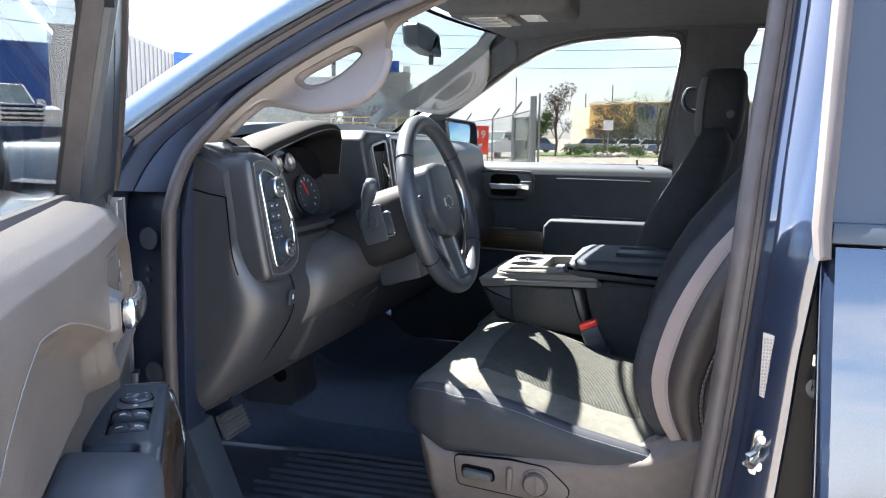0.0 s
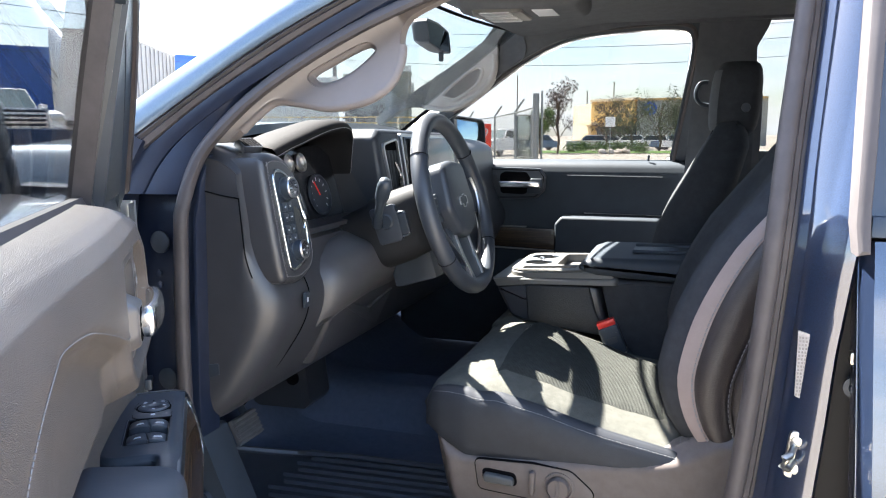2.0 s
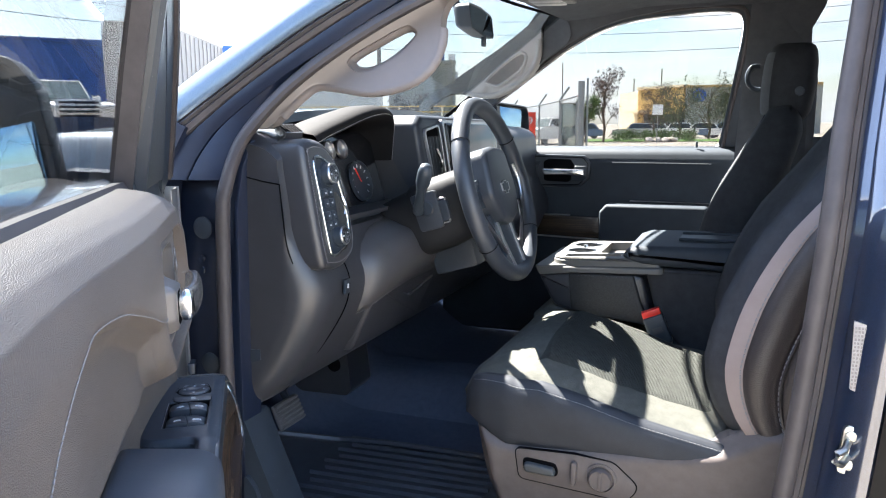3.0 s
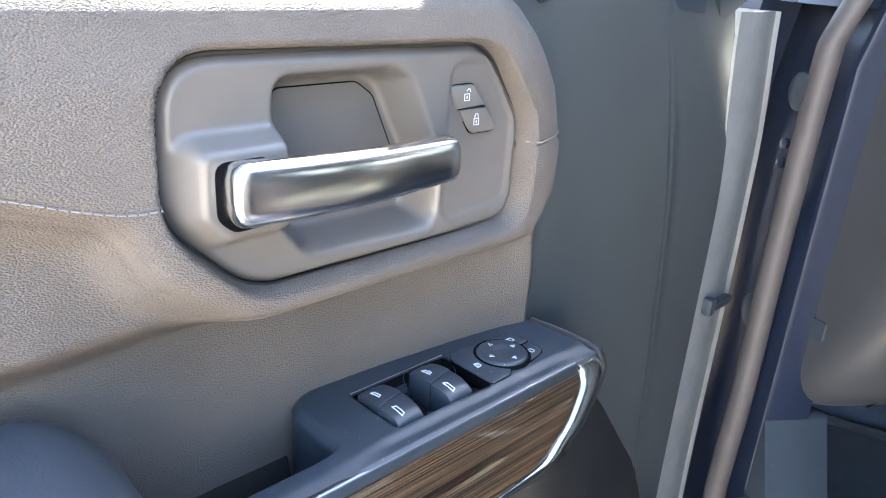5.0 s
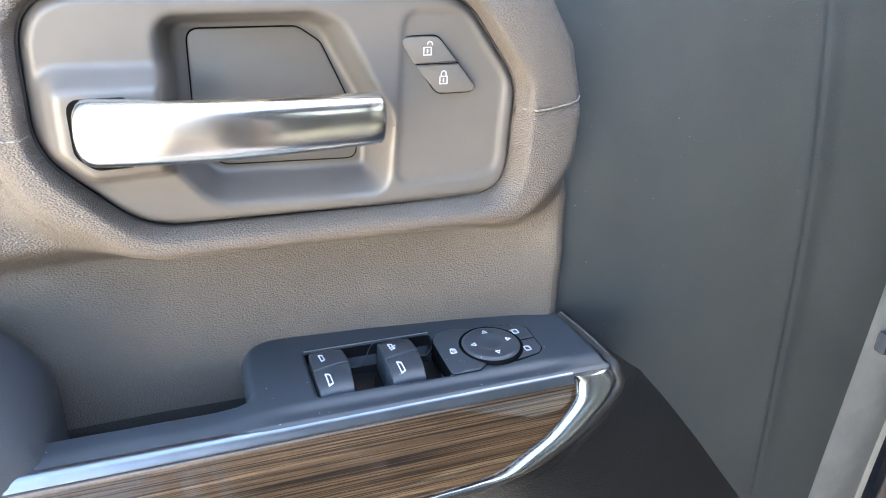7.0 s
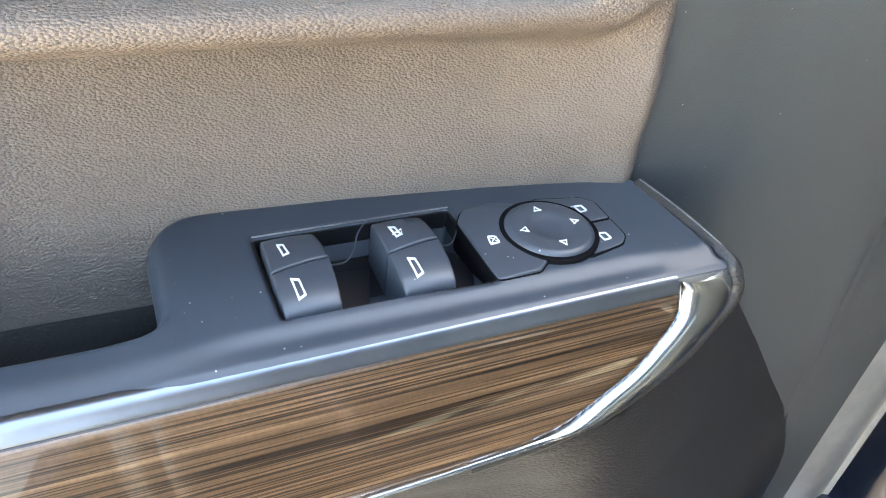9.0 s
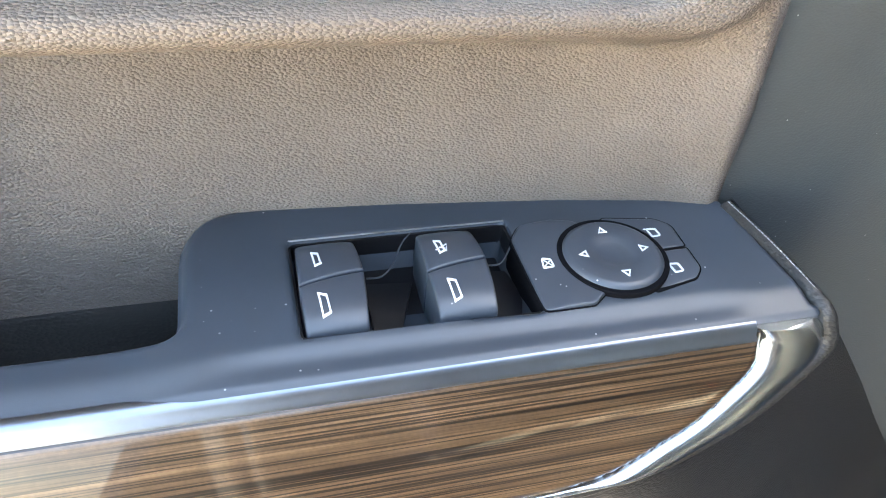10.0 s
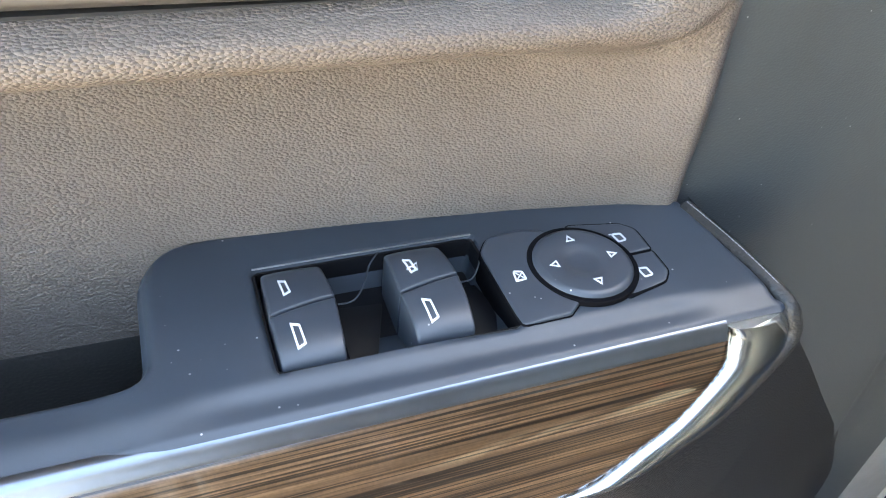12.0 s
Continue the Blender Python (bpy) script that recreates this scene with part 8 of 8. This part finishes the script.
rnd = random.Random(3)
for i in range(7):
    x, y = far(8.6 - i * 0.75, 66 + (i % 3))
    b = thing("shrub", pose(x, y, 0), "rounded green shrub in the kerb bed", "shrub", "kerb shrubs")
    part("foliage", leaf_cloud([((rnd.uniform(-0.6, 0.6), rnd.uniform(-0.4, 0.4), 0.35 + rnd.random() * 0.25), 0.5) for _ in range(5)], 700, 0.07, 40 + i), M_LEAF, b)
for i in range(4):
    x, y = far(6.6 - i * 0.55, 63.5)
    bm = bmesh.new()
    bmesh.ops.create_icosphere(bm, subdivisions=3, radius=0.45)
    for v in bm.verts:
        v.co *= 0.85 + 0.35 * noise.noise(v.co * 2.2 + Vector((i * 7, 0, 0)))
        v.co.z *= 0.6
    bmesh.ops.translate(bm, vec=(x, y, 0.18), verts=bm.verts)
    tagged(finish(bm, "boulder", M_ROCK), "pale landscaping boulder by the shrubs", "boulder", "boulders")
lawn = sheet(np.linspace(0, 1, 8), np.linspace(0, 1, 4), lambda s, t: (*far(19 - 6.5 * s, 26 + 10 * t), 0.03))
tagged(finish(lawn, "lawn", M_GRASS), "strip of mown green grass by the fence", "grass", kind="stuff")
bed = sheet(np.linspace(0, 1, 8), np.linspace(0, 1, 4), lambda s, t: (*far(12 - 12 * s, 64 + 10 * t), 0.06))
tagged(finish(bed, "grass_bed", M_GRASS), "green planted bed beyond the road", "grass", kind="stuff")

# shop across the road
shop = thing("shop_building", None, "tan stucco shop with a grey wing and a blue wall emblem", "building")
part("main_wall", between(far(7.3, 118), far(4.2, 112), 1.0, 0, 6.4), M_TAN, shop)
part("side_wall", between(far(8.6, 130), far(7.3, 118), 0.8, 0, 6.2), M_CREAM, shop)
part("parapet", between(far(7.35, 117.9), far(4.2, 111.9), 1.3, 6.4, 6.75), M_CREAM, shop)
part("grey_wing", between(far(4.2, 112), far(-4.5, 112), 1.0, 0, 6.3), M_GREYW, shop)
part("wing_parapet", between(far(4.2, 111.8), far(-4.5, 111.8), 1.2, 6.3, 6.6), M_TAN, shop)
x, y = far(3.3, 111)
part("wall_emblem", lathe([(0.9, 0), (0.9, 0.08), (0.0002, 0.09)], pose(x, y - 0.3, 5.2, 90, 0, 0), 24), M_BLUEW, shop, "round blue emblem")
for i in range(5):
    part("shop_window", between(far(6.9 - i * 0.55, 115.4 - i), far(6.6 - i * 0.55, 115 - i), 1.1, 0.6, 2.8), M_DARKGL, shop)
part("entrance_canopy", between(far(7.9, 120), far(7.0, 116), 2.0, 3.0, 3.4), M_CREAM, shop)
for az, h in ((7.8, 8.4), (5.9, 9.8), (12.9, 11.0)):
    x, y = far(az, 125)
    pl = thing("flag_pole", pose(x, y, 0), "thin grey lamp pole on the skyline", "pole", "lamp poles")
    part("shaft", tube([(0, 0, 0), (0, 0, h)], 0.09, 6, up=(0, 1, 0)), M_POLE, pl)
    part("pole_cap", box((0.25, 0.25, 0.1), (0, 0, h)), M_POLE, pl)
rs = thing("road_sign", None, "white road sign on a thin post", "sign")
x, y = far(6.1, 60)
part("post", tube([(x, y, 0), (x, y, 2.6)], 0.035, 6, up=(0, 1, 0)), M_GALV, rs)
part("sign_board", box((0.75, 0.03, 0.75), (x, y - 0.05, 2.5), 0.02), M_WHITEP, rs)


# vehicles
def vehicle(name, x, y, z, turn, L, W, H, paint, label, pick=False):
    t = thing(name, pose(x, y, z, 0, 0, turn), label, "pickup truck" if pick else "car", "parked vehicles")
    g = 0.28 if not pick else 0.42
    hood = H * (0.62 if not pick else 0.66)
    side = [(-L / 2, g), (-L / 2, hood * 0.86), (-L / 2 + 0.10 * L, hood * 0.97), (-L * 0.20, hood), (L / 2 - 0.02 * L, hood * (0.98 if not pick else 0.96)), (L / 2, hood * 0.8), (L / 2, g)]
    part("body", prism(rounded(side, 0.10, 4), -W / 2, W / 2, lambda a, b, d: (a, d, b), 0.07, 3), paint, t)
    roof1 = L * (0.30 if not pick else 0.14)
    top = [(-L * 0.20, hood - 0.02), (-L * 0.07, H), (roof1, H), (roof1 + L * (0.13 if not pick else 0.02), hood - 0.02)]
    part("cabin", prism(rounded(top, 0.08, 4), -W / 2 + 0.10, W / 2 - 0.10, lambda a, b, d: (a, d * (1 - 0.10 * smooth(hood, H, b)), b), 0.05, 3), paint, t)
    gl_ = [(-L * 0.165, hood + 0.03), (-L * 0.062, H - 0.09), (roof1 - 0.03, H - 0.09), (roof1 + L * (0.085 if not pick else 0.0), hood + 0.03)]
    for s in (-1, 1):
        part("side_window", prism(rounded(gl_, 0.04, 3), s * (W / 2 - 0.14), s * (W / 2 - 0.095), lambda a, b, d: (a, d * (1 - 0.10 * smooth(hood, H, b)) + s * 0.004, b)), M_DARKGL, t)
        for wx in (-L * 0.31, L * 0.31):
            wh = part("wheel", lathe([(0.20, -0.12), (0.36, -0.12), (0.38, -0.08), (0.38, 0.08), (0.36, 0.12), (0.20, 0.12)], pose(wx, s * (W / 2 - 0.13), 0.38, 90, 0, 0), 20), M_RUBBER, t)
            part("rim", lathe([(0.22, -0.05), (0.22, 0.10), (0.16, 0.11), (0.0002, 0.09)], pose(wx, s * (W / 2 - 0.13), 0.38, 90 * s, 0, 0), 14), M_SILVER, wh)
        part("headlamp", box((0.12, 0.34, 0.20), (-L / 2 + 0.05, s * (W / 2 - 0.24), hood * 0.80), 0.04), M_SILVER, t)
        part("door_mirror", box((0.12, 0.24, 0.18), (-L * 0.15, s * (W / 2 + 0.10), hood + 0.10), 0.04), paint, t)
    part("front_window", prism([(-W / 2 + 0.18, 0.0), (W / 2 - 0.18, 0.0), (W / 2 - 0.24, 1.0), (-W / 2 + 0.24, 1.0)], 0.0, 0.03, lambda a, b, d: (-L * 0.195 + b * L * 0.118 - d, a, hood + 0.02 + b * (H - hood - 0.07) + 0.02)), M_CARGL, t)
    gr = part("grille", box((0.06, W * 0.58, 0.52 if pick else 0.34), (-L / 2 - 0.01, 0, hood * 0.78), 0.03), M_SILVER, t)
    for i in range(4 if pick else 3):
        part("grille_slot", box((0.03, W * 0.50, 0.06), (-L / 2 - 0.04, 0, hood * 0.78 - (0.18 if pick else 0.10) + i * (0.12 if pick else 0.10))), M_GAP, gr)
    part("bumper", box((0.16, W * 0.96, 0.22), (-L / 2 - 0.04, 0, g + 0.16), 0.05), M_SILVER if pick else paint, t)
    return t


vehicle("parked_pickup", -18.93, 15.03, 1.03, 153.6, 5.8, 2.03, 1.85, M_WHITEP, "white pickup truck with a chrome grille parked on the bank", True)
vehicle("parked_pickup", -25.2, 20.6, GZ, 203, 5.8, 2.03, 2.1, M_WHITEP, "white pickup truck parked behind another one", True)
x, y = far(14.2, 58)
vehicle("parked_pickup", x, y, 0, 78, 5.6, 2.0, 1.95, M_WHITEP, "white pickup truck parked behind the fence", True)
for az, r, pm_, lab in ((11.6, 80, M_BLUEC, "dark blue car parked by the road"), (7.6, 84, M_SILVC, "silver car parked at the shop"), (6.6, 85, M_GREYW, "grey green van parked at the shop"), (4.9, 84, M_WHITEP, "white car parked at the shop"), (3.2, 82, M_WHITEP, "white pickup parked at the shop"), (1.6, 82, M_BLUEC, "blue car parked at the shop")):
    x, y = far(az, r)
    vehicle("parked_car", x, y, 0, 6 * (az % 3) - 4, 4.7, 1.85, 1.55, pm_, lab)

# chain-link fence, banner
fence = thing("chain_link_fence", None, "galvanised chain-link fence with barbed-wire arms", "fence")
fp = [Vector(far(11.6, 17.6)), Vector(far(13.1, 22.0)), Vector(far(14.6, 27.0)), Vector(far(16.6, 33.0)), Vector(far(18.6, 40.0))]
part("corner_post", tube([(fp[0].x, fp[0].y, 0), (fp[0].x, fp[0].y, 2.42)], 0.075, 12, up=(0, 1, 0)), M_GALV, fence)
part("thin_post", tube([(fp[0].x + 0.14, fp[0].y, 0), (fp[0].x + 0.14, fp[0].y, 2.48)], 0.025, 8, up=(0, 1, 0)), M_GALV, fence)
for p in fp[1:]:
    part("fence_post", tube([(p.x, p.y, 0), (p.x, p.y, 2.15), (p.x + 0.25, p.y, 2.5)], 0.035, 8, up=(0, 1, 0)), M_GALV, fence)
for a, b in zip(fp, fp[1:]):
    part("top_rail", tube([(a.x, a.y, 2.12), (b.x, b.y, 2.12)], 0.022, 6), M_GALV, fence)
    bm = bmesh.new()
    l = (b - a).length
    vs, fs = [], []
    n = int(l / 0.11)
    for i in range(-20, n):
        for s in (1, -1):
            u0 = i * 0.11
            u1 = u0 + 2.1
            k0, k1 = max(0.0, u0), min(l, u1)
            if k1 <= k0:
                continue
            z0, z1 = (k0 - u0), (k1 - u0)
            if s < 0:
                z0, z1 = 2.1 - z0, 2.1 - z1
            p, q = a.lerp(b, k0 / l), a.lerp(b, k1 / l)
            k = len(vs)
            w = 0.0035
            vs += [(p.x, p.y, z0 - w), (p.x, p.y, z0 + w), (q.x, q.y, z1 + w), (q.x, q.y, z1 - w), (p.x, p.y + 2 * w, z0), (q.x, q.y + 2 * w, z1)]
            fs += [(k, k + 1, k + 2, k + 3), (k + 1, k + 4, k + 5, k + 2), (k + 4, k, k + 3, k + 5)]
    me = bpy.data.meshes.new("mesh_wire")
    me.from_pydata(vs, [], fs)
    bm.from_mesh(me)
    bpy.data.meshes.remove(me)
    wire = part("wire_mesh", bm, M_GALV, fence)
    wire["kind"] = "stuff"
gate = thing("fence_gate", None, "galvanised chain-link gate panel with pale slats", "fence")
g0, g1 = Vector(far(11.9, 18.5)), Vector(far(13.0, 18.9))
part("gate_panel", between(g0, g1, 0.02, 0.1, 1.95), glass_mat("pale_screen_mesh", (0.62, 0.66, 0.66), 0.02), gate, "half-transparent mesh infill")
for p in (g0, g1):
    part("gate_post", tube([(p.x, p.y, 0.05), (p.x, p.y, 2.0)], 0.03, 8, up=(0, 1, 0)), M_GALV, gate)
part("gate_bar", tube([(g0.x, g0.y, 1.97), (g1.x, g1.y, 1.97)], 0.025, 8), M_GALV, gate)
bs = thing("sale_banner", None, "red dealership banner with white lettering on posts", "sign")
x, y = far(15.87, 23)
part("banner_cloth", box((0.82, 0.03, 0.86), (x, y, 1.40), 0.005), M_SIGN, bs)
for dx in (-0.38, 0.38):
    part("banner_post", tube([(x + dx, y + 0.04, 0), (x + dx, y + 0.04, 1.8)], 0.02, 6, up=(0, 1, 0)), M_GALV, bs)
text("banner_text", "2019", 0.34, pose(x, y - 0.025, 1.56, 90, 0, 0), M_WHITE, bs)
part("banner_line", box((0.45, 0.01, 0.08), (x, y - 0.02, 1.25)), M_WHITE, bs)

# utility poles and wires
for az, r, h in ((66.0, 40, 12.0), (26.4, 60, 12.0), (-14, 60, 12.0)):
    x, y = far(az, r)
    up_ = thing("utility_pole", pose(x, y, 0), "weathered wooden utility pole carrying wires", "utility pole", "utility poles")
    part("shaft", tube([(0, 0, 0), (0, 0, h)], 0.16, 10, up=(0, 1, 0)), M_POLE, up_)
    part("cross_arm", box((2.2, 0.12, 0.14), (0, 0, h - 0.8), 0.01), M_POLE, up_)
    for dx in (-0.9, 0.9):
        part("insulator", lathe([(0.05, 0), (0.06, 0.08), (0.03, 0.14), (0.0002, 0.15)], pose(dx, 0, h - 0.73), 10), M_GALV, up_)
wires = thing("overhead_wire", None, "dark utility wires sagging across the sky", "wire", kind="stuff")
for k, (z0, z1) in enumerate(((8.6, 8.6), (7.4, 7.3), (9.6, 9.5))):
    P0, P1 = far(62, 40), far(26.4, 60)
    P2 = far(-14, 60)
    for (a, b, za, zb) in ((P0, P1, z0 - 1.2, z1), (P1, P2, z1, z0)):
        part("wire", tube([(a[0] + (b[0] - a[0]) * i / 10, a[1] + (b[1] - a[1]) * i / 10, za + (zb - za) * i / 10 - 0.9 * (1 - (2 * i / 10 - 1) ** 2)) for i in range(11)], 0.018, 5), M_BLACK, wires)
